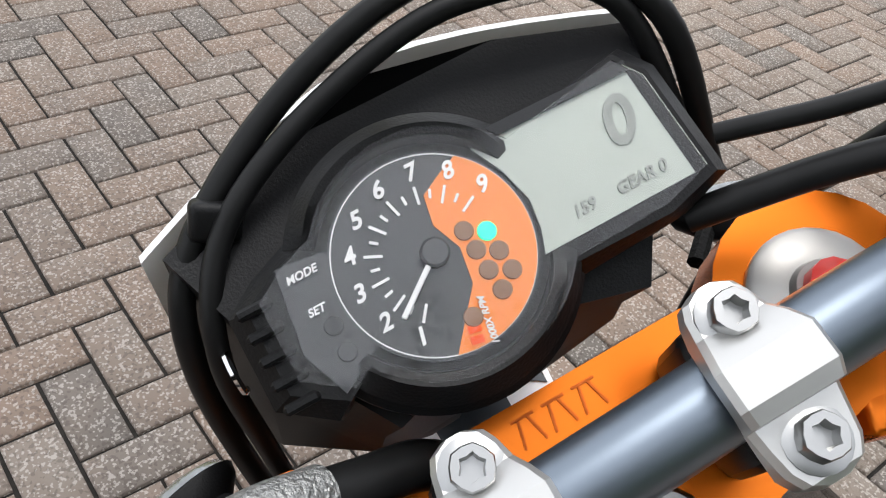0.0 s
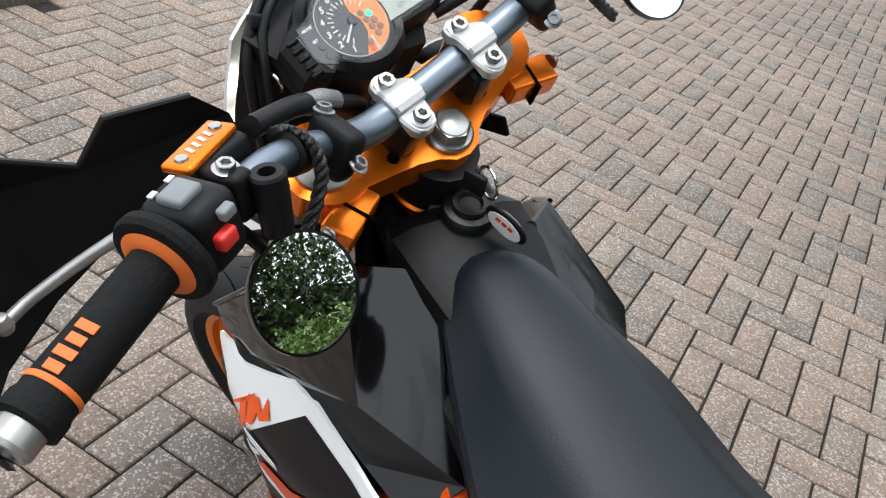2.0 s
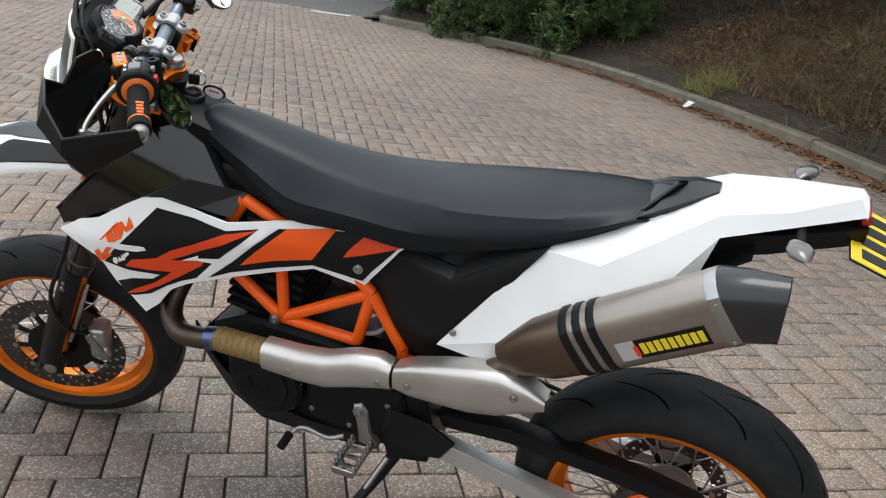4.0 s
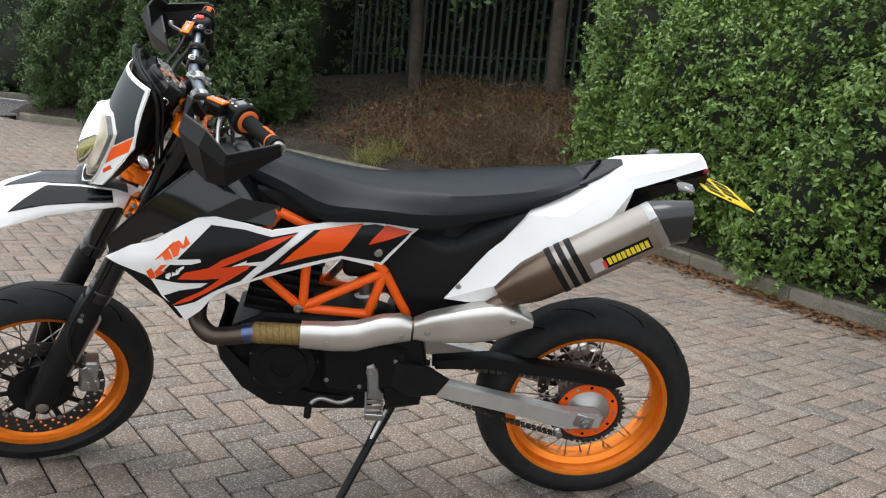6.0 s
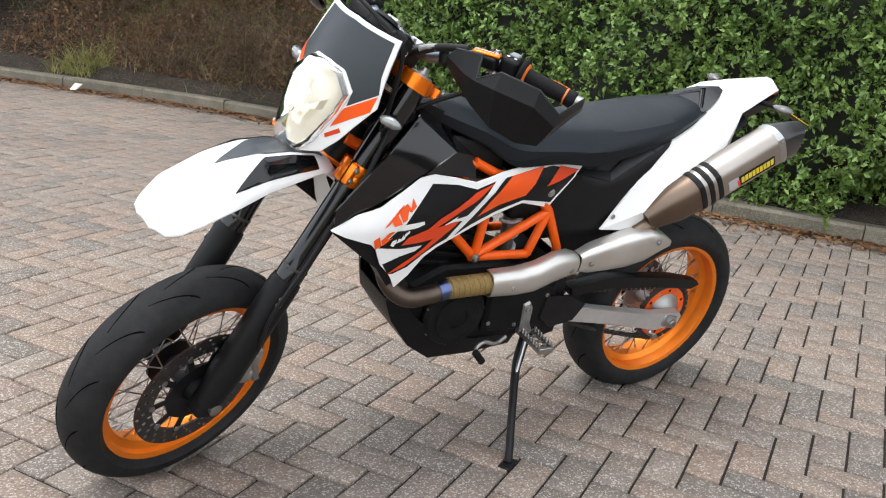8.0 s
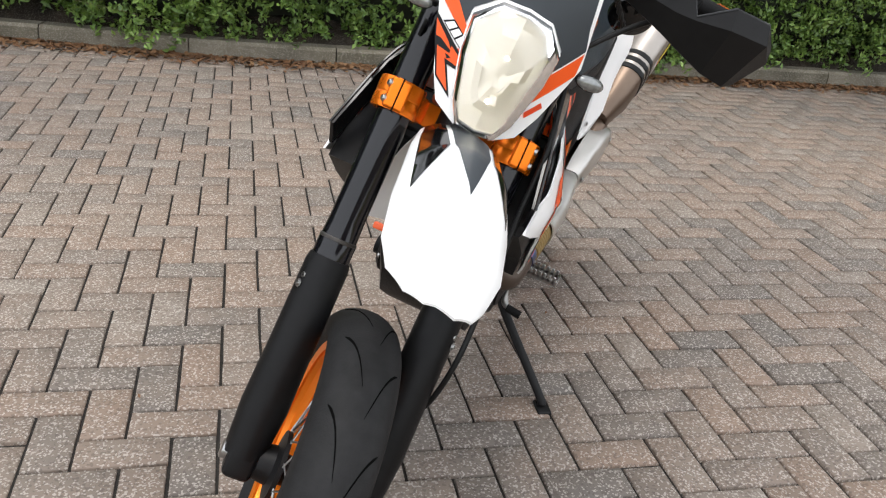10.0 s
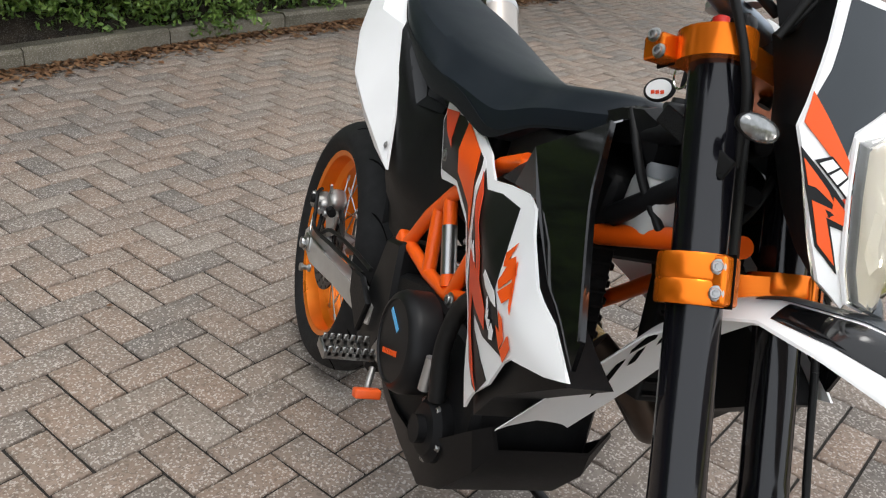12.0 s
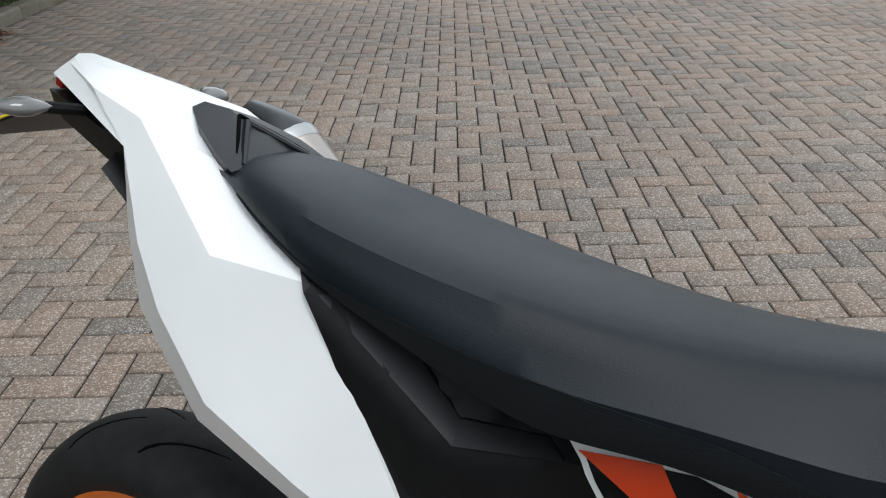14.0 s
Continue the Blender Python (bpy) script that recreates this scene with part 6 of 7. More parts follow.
# ---- front end ----
for s in (1, -1):
    top = Vector((1.119, s * 0.105, 1.090))
    d = Vector((0.446, 0, -0.895))
    ft = sp("fork_tube", loft([[tuple(top + d * q + (Vector((0.895, 0, 0.446)) * math.cos(a) + Vector((0, 1, 0)) * math.sin(a)) * r) for a in [2 * math.pi * j / 28 for j in range(28)]] for q, r in
                              ((0.0, 0.0285), (0.30, 0.0285), (0.47, 0.0290), (0.50, 0.0300), (0.505, 0.0318), (0.535, 0.0318), (0.538, 0.029))]), FORKB, "polished black upper fork tube")
    part("slider", rod(top + d * 0.52, top + d * 0.86, 0.0235, 20), ANOD, ft, "golden inner fork tube")
    part("seal_ring", loft([[tuple(top + d * q + (Vector((0.895, 0, 0.446)) * math.cos(a) + Vector((0, 1, 0)) * math.sin(a)) * r) for a in [2 * math.pi * j / 28 for j in range(28)]] for q, r in ((0.500, 0.0305), (0.502, 0.0322), (0.506, 0.0322), (0.508, 0.0305))]), CHAINM, ft)
    part("fork_cap", lathe([(0.0265, -0.003), (0.0265, 0.004), (0.024, 0.006), (0.012, 0.007), (0.011, 0.012), (0.0001, 0.012)], 28, "z"), ALLOY, ft, "silver fork cap", Matrix.Translation(top) @ clamp_frame(0).to_3x3().to_4x4())
    part("adjuster", lathe([(0.009, 0.010), (0.009, 0.020), (0.006, 0.022), (0.0001, 0.022)], 12, "z"), RED if s < 0 else STEEL, ft, "", Matrix.Translation(top) @ clamp_frame(0).to_3x3().to_4x4())
    f, yv = Vector((0.895, 0, 0.446)), Vector((0, 1, 0))
    rings = []
    for q, r in ((0.535, 0.034), (0.55, 0.037), (0.70, 0.038), (0.80, 0.040), (0.885, 0.034)):
        A = [radians(-115 + 230 * j / 16) for j in range(17)]
        c0 = top + d * q
        rings.append([tuple(c0 + (f * math.cos(a) + yv * s * math.sin(a)) * r) for a in A] + [tuple(c0 + (f * math.cos(a) + yv * s * math.sin(a)) * (r - 0.004)) for a in reversed(A)])
    b2 = loft(rings)
    if s < 0:
        b2.f = [tuple(reversed(q)) for q in b2.f]
    fg = sp("fork_guard", b2, BLACKP, "black plastic fork guard", smooth=50)
    for q, off in ((0.575, 0.034), (0.590, 0.038)):
        pb = top + d * q + f * 0.020 + yv * s * (off - 0.006)
        part("guard_bolt", bolt_head(tuple(pb), (0.5, s, 0.2), 0.005, 0.004), STEEL, fg)
    sp("fork_foot", box(tuple(top + d * 0.88), (0.062, 0.050, 0.085), pose(0, 0, 0, 0, -26.5, 0), 0.012), MATTEB, "black cast fork foot", smooth=25)
    sp("axle_nut", lathe([(0.016, 0), (0.016, s * 0.012), (0.012, s * 0.014), (0.0001, s * 0.014)], 16, "y", (FRONT.x, s * 0.128, FRONT.z)), STEEL)
    # handguard: top rim, outer crease and lower edge, from the inner end to the bar end
    hv = [(1.142, 0.186, 1.198), (1.141, 0.249, 1.218), (1.166, 0.270, 1.180), (1.167, 0.320, 1.219), (1.137, 0.395, 1.219), (1.104, 0.435, 1.184), (0.994, 0.420, 1.194),
          (1.138, 0.165, 1.172), (1.160, 0.235, 1.171), (1.169, 0.268, 1.175), (1.181, 0.325, 1.188), (1.152, 0.404, 1.190), (1.110, 0.440, 1.160), (0.992, 0.422, 1.180),
          (1.125, 0.165, 1.146), (1.148, 0.235, 1.130), (1.156, 0.270, 1.120), (1.156, 0.330, 1.103), (1.133, 0.385, 1.096), (1.098, 0.414, 1.100), (0.990, 0.420, 1.166)]
    hf = [q for k in range(6) for q in ((k, k + 7, k + 8, k + 1), (k + 7, k + 14, k + 15, k + 8))]
    hg = sp("handguard", facets(hv, hf, 0.005, s, (-0.8, -0.6, 0)), BLACKP, "angular black plastic handguard", smooth=20)
    part("guard_edge", tube([(x - 0.002, s * (y - 0.002), z) for x, y, z in hv[:7]], 0.0026, 8, smooth=False), SATINB, hg)
    lv = sp("lever", tube([(1.062, s * 0.208, 1.172), (1.083, s * 0.255, 1.170), (1.096, s * 0.30, 1.165), (1.104, s * 0.345, 1.157), (1.102, s * 0.369, 1.154)], [0.0065, 0.006, 0.0045, 0.0042, 0.0045], 10), ALLOY, "polished alloy lever")
    part("lever_ball", lathe([(0.0001, -0.0075), (0.005, -0.006), (0.0075, 0), (0.005, 0.006), (0.0001, 0.0075)], 12, "z").moved(Matrix.Translation((1.102, s * 0.371, 1.154))), ALLOY, lv)

# clamps
def clamp_plate(h0, h1, rr, name, mt, label, waist, front_x=0.066):
    left = [(0.045 + rr * math.cos(radians(a)), 0.105 + rr * math.sin(radians(a))) for a in range(-60, 201, 15)]
    right = [(x, -y) for x, y in reversed(left)]
    front = [(front_x, -0.05), (front_x, 0.05)]
    back = [(waist, 0.045), (-0.014, 0.026), (-0.024, 0.014), (-0.027, 0.0), (-0.024, -0.014), (-0.014, -0.026), (waist, -0.045)]
    poly = front + left + back + right
    b2 = prism(poly, h0, h1, "z")
    b2.moved(clamp_frame(0))
    return sp(name, b2, mt, label, smooth=25)


tc = clamp_plate(-0.042, -0.010, 0.041, "top_clamp", ANOD, "orange anodised upper fork clamp", -0.006)
lc = clamp_plate(-0.286, -0.246, 0.0385, "lower_clamp", ANOD, "orange anodised lower fork clamp", 0.005, 0.012)
for s in (1, -1):
    part("pinch_lug", box((0.000, s * 0.118, -0.026), (0.030, 0.052, 0.026), pose(0, 0, 0, 0, 0, s * 18), 0.003).moved(clamp_frame(0)), ANOD, tc)
    # slots and holes of the clamps: solid near-black pieces, shade put into colour
    part("pinch_slot", box((-0.003, s * 0.116, -0.026), (0.034, 0.0025, 0.029), pose(0, 0, 0, 0, 0, s * 18)).moved(clamp_frame(0)), RECESS_SHADE, tc)
    for o in (-0.006, 0.012):
        part("pinch_bolt", bolt_head(tuple(clamp_frame(0) @ Vector((-0.002 + o * 0.4, s * 0.146, -0.022 - o))), (-0.1, s, 0), 0.0055, 0.006), STEEL, tc)
    part("clamp_hole", lathe([(0.0001, 0), (0.0055, 0), (0.0055, 0.0008), (0.0001, 0.0008)], 16, "z").moved(clamp_frame(-0.0098) @ Matrix.Translation((0.012, s * 0.058, 0))), RECESS_SHADE, tc)
    part("clamp_ring", lathe([(0.0292, -0.292), (0.0385, -0.292), (0.0398, -0.288), (0.0398, -0.270), (0.0385, -0.267), (0.0398, -0.264), (0.0398, -0.244), (0.0385, -0.240), (0.0292, -0.240)], 32, "z", (0.045, s * 0.105, 0), closed=True).moved(clamp_frame(0)), ANOD, lc)
    part("clamp_web", box((0.078, s * 0.112, -0.266), (0.022, 0.034, 0.050), None, 0.004).moved(clamp_frame(0)), ANOD, lc)
    part("clamp_slot", box((0.0785, s * 0.112, -0.266), (0.024, 0.0022, 0.054)).moved(clamp_frame(0)), RECESS_SHADE, lc)
    for hh in (-0.253, -0.279):
        part("clamp_bolt", bolt_head(tuple(clamp_frame(0) @ Vector((0.081, s * 0.128, hh))), (0.25, s, 0.1), 0.0055, 0.006), STEEL, lc)
    # bar riser and cap
    fr = clamp_frame(0)
    sp("bar_riser", box((0.030, s * 0.045, 0.010), (0.050, 0.026, 0.042), None, 0.008).moved(fr), MATTEB, "black handlebar riser", smooth=25)
    secs = []
    for x, hw, zt, zb in ((-0.0035, 0.005, 0.044, 0.036), (-0.001, 0.0105, 0.0455, 0.036), (0.004, 0.0135, 0.0460, 0.036), (0.012, 0.0150, 0.0465, 0.040), (0.0185, 0.0160, 0.0475, 0.043), (0.0190, 0.0162, 0.0535, 0.044), (0.024, 0.0172, 0.0560, 0.048),
                          (0.036, 0.0172, 0.0560, 0.048), (0.042, 0.0150, 0.0520, 0.042), (0.047, 0.0126, 0.0470, 0.036), (0.054, 0.0110, 0.0450, 0.036), (0.0580, 0.0090, 0.0445, 0.036), (0.0605, 0.004, 0.044, 0.036)):
        c0, dz = s * 0.043, -0.005 * s
        secs.append([(x, c0 - hw, zb + dz), (x, c0 - hw, zt - 0.002 + dz), (x, c0 - hw + 0.002, zt + dz), (x, c0 + hw - 0.002, zt + dz), (x, c0 + hw, zt - 0.002 + dz), (x, c0 + hw, zb + dz)])
    cap = loft(secs).moved(fr)
    cp = sp("bar_clamp", cap, CLAMPS, "satin silver handlebar clamp cap", smooth=24)
    for x in (0.0490, 0.0085):
        part("clamp_bolt", bolt_head(tuple(fr @ Vector((x, s * 0.043, 0.0445 - 0.005 * s))), tuple(AXIS), 0.0072, 0.009), STEEL, cp)
nut = sp("stem_nut", lathe([(0.0225, -0.012), (0.0225, -0.007), (0.0205, -0.005), (0.0001, -0.005)], 28, "z").moved(clamp_frame(0)), STEEL, "silver domed steering stem nut", smooth=25)
part("nut_hexagon", lathe([(0.0185, -0.006), (0.0185, 0.003), (0.0165, 0.005), (0.0001, 0.005)], 6, "z").moved(clamp_frame(0)), STEEL, nut, smooth=20)
part("nut_dome", lathe([(0.0145, 0.0045), (0.0135, 0.0062), (0.009, 0.0076), (0.0001, 0.0082)], 28, "z").moved(clamp_frame(0)), CLAMPS, nut)
sp("stem_collar", lathe([(0.030, -0.085), (0.040, -0.080), (0.040, -0.070), (0.033, -0.058), (0.030, -0.045)], 32, "z").moved(clamp_frame(0)), CLAMPS, "silver steering bearing collar")
sp("collar_ring", lathe([(0.041, -0.094), (0.044, -0.090), (0.044, -0.081), (0.041, -0.079)], 32, "z", closed=True).moved(clamp_frame(0)), ANOD)

# engraving drawn as thin raised bars of a darker orange
ENGR = mat("engraved_orange", (0.50, 0.10, 0.004), 0.4, metal=0.6)
for k in (-1, 0, 1):
    for ox, oy, sx, sy, a in ((0.0, 0.0, 0.011, 0.0010, 14), (0.0, 0.006, 0.011, 0.0010, -14), (0.005, 0.003, 0.0010, 0.009, 0)):
        part("engraved_line", box((0.0555 + ox, -k * 0.0125 + oy, -0.0096), (sx, sy, 0.0008), pose(0, 0, 0, 0, 0, a)).moved(clamp_frame(0)), ENGR, tc)

# handlebar
fr = clamp_frame(0)
BARP = [(1.0850, 0.0, 1.1255), (1.0850, 0.075, 1.1260), (1.079, 0.115, 1.1390), (1.066, 0.165, 1.166), (1.055, 0.205, 1.178), (1.032, 0.285, 1.183), (0.991, 0.408, 1.180)]
BARP = [(x - 0.0, y, z + 0.0) for x, y, z in BARP]
full = [(x, -y - 0.004, z + 0.06 * min(y, 0.075) * max(0, 1 - max(0, y - 0.075) / 0.12)) for x, y, z in reversed(BARP[1:])] + [(x, y - 0.004 * (y < 0.1), z - 0.05 * min(y, 0.075) * max(0, 1 - max(0, y - 0.075) / 0.06)) for x, y, z in BARP]
sp("handlebar", tube(full, [0.011, 0.011, 0.011, 0.0115, 0.0135, 0.0142, 0.0142, 0.0142, 0.0135, 0.0115, 0.011, 0.011, 0.011], 18, 8), BARG, "grey tapered aluminium handlebar")


def along_bar(y):
    """Place and direction on the left half of the bar."""
    P = smooth_path(BARP, 8)
    i = min(range(len(P) - 1), key=lambda k: abs(P[k].y - y))
    d = (P[min(i + 1, len(P) - 1)] - P[max(i - 1, 0)]).normalized()
    return Vector((P[i].x, y, P[i].z)), d


def on_bar(y, s=1):
    """A frame on the bar: x out along it, z up."""
    p, d = along_bar(y)
    z = Vector((0, 0, 1))
    z = (z - d * z.dot(d)).normalized()
    x = d
    yv = z.cross(x)
    m = Matrix((x, yv, z)).transposed().to_4x4()
    m.translation = p
    return m if s > 0 else Matrix.Diagonal((1, -1, 1, 1)) @ m


def bar_part(name, b, y, s, mt, label="", parent=None, smooth=30):
    b.moved(on_bar(y, s) @ Matrix.Diagonal((1, -1, 1, 1)))
    if s > 0:
        b.f = [tuple(reversed(q)) for q in b.f]
    if parent is None:
        return sp(name, b, mt, label, smooth)
    return part(name, b, mt, parent, label, None, smooth)


def xlathe(prof, n=24):
    return lathe(prof, n, "x")


for s in (1, -1):
    ribs = [(0.0145, 0.0)]
    grip = bar_part("grip", xlathe([(0.016, -0.062), (0.0172, -0.060), (0.0172, 0.045), (0.0185, 0.048), (0.0185, 0.058), (0.015, 0.060)], 28), 0.345, s, RUBBER, "black rubber handlebar grip with orange bands")
    bar_part("grip_flange", xlathe([(0.017, -0.070), (0.033, -0.068), (0.034, -0.062), (0.032, -0.058), (0.018, -0.055)], 32), 0.345, s, RUBBER, "", grip)
    bar_part("grip_band", xlathe([(0.0255, -0.0588), (0.0255, -0.0565), (0.0215, -0.0535), (0.0176, -0.0525)], 32), 0.345, s, mat("orange_rubber", (0.75, 0.16, 0.02), 0.6, var=0.08) if s > 0 else bpy.data.materials["orange_rubber"], "orange rubber band", grip)
    bar_part("grip_band", xlathe([(0.0176, 0.0355), (0.0179, 0.036), (0.0179, 0.039), (0.0176, 0.0395)], 28), 0.345, s, bpy.data.materials["orange_rubber"], "", grip)
    for k in range(4):
        a = radians(70 + 10 * (k % 2))
        bar_part("logo_mark", box((0.004 + 0.009 * k, -0.005, 0.0170), (0.006, 0.012 - 0.002 * (k % 2), 0.0012), pose(0, 0, 0, 18, 0, 0)), 0.345, s, bpy.data.materials["orange_rubber"], "", grip)
    bar_part("bar_end", xlathe([(0.0125, 0.058), (0.0140, 0.060), (0.0140, 0.072), (0.012, 0.075), (0.007, 0.075), (0.006, 0.071), (0.0001, 0.071)], 24), 0.345, s, ALLOY, "silver bar end weight")
    # switch block, master cylinder, lever
    sw = bar_part("switch_block", box((0.0, 0.0, 0.002), (0.044, 0.050, 0.052), None, 0.012), 0.258, s, BLACKP, "black handlebar switch block")
    bar_part("switch_key", box((0.002, 0.0 if s > 0 else 0.004, 0.029), (0.022, 0.020, 0.008), None, 0.003), 0.258, s, GREYSW if s > 0 else RED, "grey dip switch" if s > 0 else "red stop switch", sw)
    for k in (-1, 1):
        bar_part("switch_print", box((0.008 * k, 0.016, 0.0285), (0.006, 0.004, 0.0012)), 0.258, s, DECW, "", sw)
    if s > 0:
        bar_part("horn_button", box((0.004, -0.026, 0.004), (0.016, 0.012, 0.012), None, 0.003), 0.258, s, RED, "red switch button", sw)
        bar_part("rocker", box((-0.004, -0.024, 0.018), (0.012, 0.012, 0.008), None, 0.002), 0.258, s, GREYSW, "", sw)
    mc = bar_part("master_cylinder", box((0.004, 0.028, 0.006), (0.060, 0.030, 0.026), None, 0.006).join(box((0.020, 0.002, 0.002), (0.020, 0.038, 0.036), None, 0.006)), 0.205, s, BLACKP, "black master cylinder with orange cover")
    bar_part("cover", box((0, 0, 0), (0.060, 0.023, 0.007), None, 0.003).moved(pose(0.008, 0.028, 0.0215, 0, 0, -9)), 0.205, s, ANOD, "orange anodised reservoir cover", mc)
    for x in (-0.021, 0.021):
        bar_part("cover_screw", lathe([(0.0001, 0.0002), (0.0048, 0.0002), (0.0042, 0.0016), (0.0001, 0.0018)], 14, "z").moved(pose(0.008, 0.028, 0.0250, 0, 0, -9) @ Matrix.Translation((x, 0, 0))), 0.205, s, STEEL, "", mc)
    for k in range(4):
        bar_part("logo_mark", box((-0.011 + 0.0072 * k, 0, 0), (0.0032, 0.008, 0.0005), pose(0, 0, 0, 0, 0, 20)).moved(pose(0.008, 0.028, 0.0254, 0, 0, -9)), 0.205, s, CLAMPS, "", mc)
    bar_part("clamp_bolt", bolt_head((0.020, -0.002, 0.019), (0, -0.2, 1), 0.0065, 0.006), 0.205, s, STEEL, "", mc)
    bar_part("mirror_boss", lathe([(0.011, -0.03), (0.0125, 0.0), (0.0125, 0.014), (0.0110, 0.016), (0.006, 0.016), (0.005, 0.008), (0.0001, 0.008)], 24, "z").moved(Matrix.Translation((0.008, -0.024, 0.0))), 0.205, s, BLACKP, "", mc)
    # black clamp on the bar bend with two bolts
    gcp = bar_part("guard_clamp", box((0.0, -0.004, -0.001), (0.024, 0.044, 0.042), pose(0, 0, 0, 20, 0, 0), 0.008), 0.122, s, BLACKP, "black handguard clamp")
    for yy, zz in ((0.006, 0.0235), (-0.027, -0.010)):
        bar_part("clamp_bolt", bolt_head((0.0, yy, zz), (0, yy * 22 - 0.3, 1), 0.006, 0.006), 0.122, s, STEEL, "", gcp)
    # woven tie round the bar
    core = smooth_path([(0.006, 0.012, 0.014), (0.004, -0.002, 0.018), (0.002, -0.018, 0.010), (-0.002, -0.024, -0.012), (0.004, -0.020, -0.045), (0.016, -0.010, -0.085)], 10)
    cord = B()
    for ph in range(3):
        cord.join(tube([q + Vector((0.0029 * math.cos(0.75 * i + ph * 2.094), 0.0029 * math.sin(0.75 * i + ph * 2.094), 0.0014 * math.cos(0.75 * i + ph * 2.1))) for i, q in enumerate(core)], 0.0028, 6, smooth=False))
    bar_part("braided_tie", cord, 0.160, s, BRAID, "braided black cord tied round the bar", None, 50)
    bar_part("tie_band", xlathe([(0.0145, -0.008), (0.0165, -0.007), (0.0165, 0.007), (0.0145, 0.008)], 20), 0.160, s, HOSE)
# mirrors
for c, nrm, rad in (((1.004, 0.220, 1.112), (-0.91, -0.07, 0.465), 0.043), ((1.068, -0.312, 1.076), (-0.74, 0.10, 0.66), 0.043)):
    q = Vector(nrm).to_track_quat("Z", "Y").to_matrix().to_4x4()
    mi = sp("mirror", lathe([(0.0001, -0.016), (rad * 0.6, -0.014), (rad * 0.95, -0.006), (rad, 0.0), (rad, 0.003), (rad - 0.002, 0.003), (rad - 0.002, 0.001), (0.0001, 0.001)], 40, "z").moved(Matrix.Translation(c) @ q), GLOSSB, "round black handlebar mirror")
    part("mirror_glass", lathe([(0.0001, 0.0012), (rad - 0.0022, 0.0012), (rad - 0.0022, 0.0022), (0.0001, 0.0024)], 40, "z").moved(Matrix.Translation(c) @ q), MIRROR, mi, "clear mirror glass")
    s = 1 if c[1] > 0 else -1
    p, d = along_bar(0.235)
    part("mirror_arm", tube([c, (c[0] + 0.03, c[1], c[2] + 0.02), (p.x + 0.012, s * p.y, p.z - 0.01)], 0.005, 8), MATTEB, mi)

# ---- dash ----
DASH = Matrix(((0.0, 0.79, -0.61, 1.160), (-1.0, 0.0, 0.0, 0.0), (0.0, 0.61, 0.79, 1.163), (0, 0, 0, 1)))


def dash_part(name, b, mt, parent, label="", smooth=30):
    b.moved(DASH)
    if parent is None:
        return sp(name, b, mt, label, smooth)
    return part(name, b, mt, parent, label, None, smooth)


DC = (-0.016, -0.001)
ring = [(DC[0] + 0.048 * math.cos(radians(a)), DC[1] + 0.048 * math.sin(radians(a))) for a in range(32, 149, 6)]
ring2 = [(DC[0] + 0.050 * math.cos(radians(a)), DC[1] + 0.050 * math.sin(radians(a))) for a in range(212, 329, 6)]
HOUSE = [(0.087, -0.022), (0.084, 0.022), (0.076, 0.033)] + ring + [(-0.070, 0.020), (-0.082, 0.012), (-0.082, -0.020), (-0.066, -0.032)] + ring2 + [(0.066, -0.028)]
dash = dash_part("instrument_housing", prism(HOUSE, -0.040, 0.004, "z", 0.007), BLACKP, None, "black instrument housing with dial and display")
for a0, a1 in ((25, 150), (205, 335)):
    hr = []
    for a in range(a0, a1 + 1, 5):
        ca2, sa2 = math.cos(radians(a)), math.sin(radians(a))
        e2 = min(1.0, min(a - a0, a1 - a) / 20 + 0.15)
        hr.append([(DC[0] + r * ca2, DC[1] + r * sa2, 0.003 + (z - 0.003) * e2) for r, z in ((0.0365, 0.003), (0.0375, 0.010), (0.0415, 0.0112), (0.0475, 0.003))])
    dash_part("dial_hood", loft(hr), BLACKP, dash)
for k in range(5):
    dash_part("housing_rib", box((-0.073, -0.022 + 0.008 * k, 0.005), (0.012, 0.0035, 0.004), None, 0.001), BLACKP, dash)
dash_part("dial_face", lathe([(0.0001, 0.0042), (0.0335, 0.0042), (0.0335, 0.0052), (0.0001, 0.0052)], 64, "z", (DC[0], DC[1], 0)), DIAL, dash, "grey rev counter dial")
dash_part("dial_ring", lathe([(0.0323, 0.0053), (0.0323, 0.0056), (0.0327, 0.0056), (0.0327, 0.0053)], 64, "z", (DC[0], DC[1], 0), closed=True), DIALW, dash)
dash_part("mode_panel", prism([(-0.062, 0.018), (-0.046, 0.016), (-0.046, -0.018), (-0.060, -0.026), (-0.066, -0.010)], 0.0042, 0.0050, "z"), DIAL, dash, "grey button field")
org = [(DC[0] + 0.0325 * math.cos(radians(a)), DC[1] + 0.0325 * math.sin(radians(a))) for a in range(-106, 51, 6)]
org += [(DC[0] + 0.014, DC[1] + 0.022), (DC[0] + 0.006, DC[1] + 0.018), (DC[0] + 0.004, DC[1] + 0.008), (DC[0] + 0.008, DC[1] - 0.002), (DC[0] + 0.006, DC[1] - 0.014), (DC[0] - 0.001, DC[1] - 0.022)]
dash_part("warning_field", prism(org, 0.0053, 0.0058, "z"), DIALO, dash, "orange field with warning lights")
ca, sa = math.cos(radians(23.5)), math.sin(radians(23.5))
for k, (ix, iy) in enumerate(((108, -36), (62, -40), (83, 0), (128, 5), (103, 42), (150, 45), (126, 83), (63, 132))):
    u, w = (ix * ca - iy * sa) / 200 * 0.0318, -(ix * sa + iy * ca) / 200 * 0.0318
    dash_part("warning_light", lathe([(0.0001, 0.0059), (0.0032, 0.0059), (0.0030, 0.0064), (0.0001, 0.0066)], 18, "z", (DC[0] + u, DC[1] + w, 0)), GREENL if k == 0 else LAMPDOT, dash,
              "lit green neutral light" if k == 0 else "")


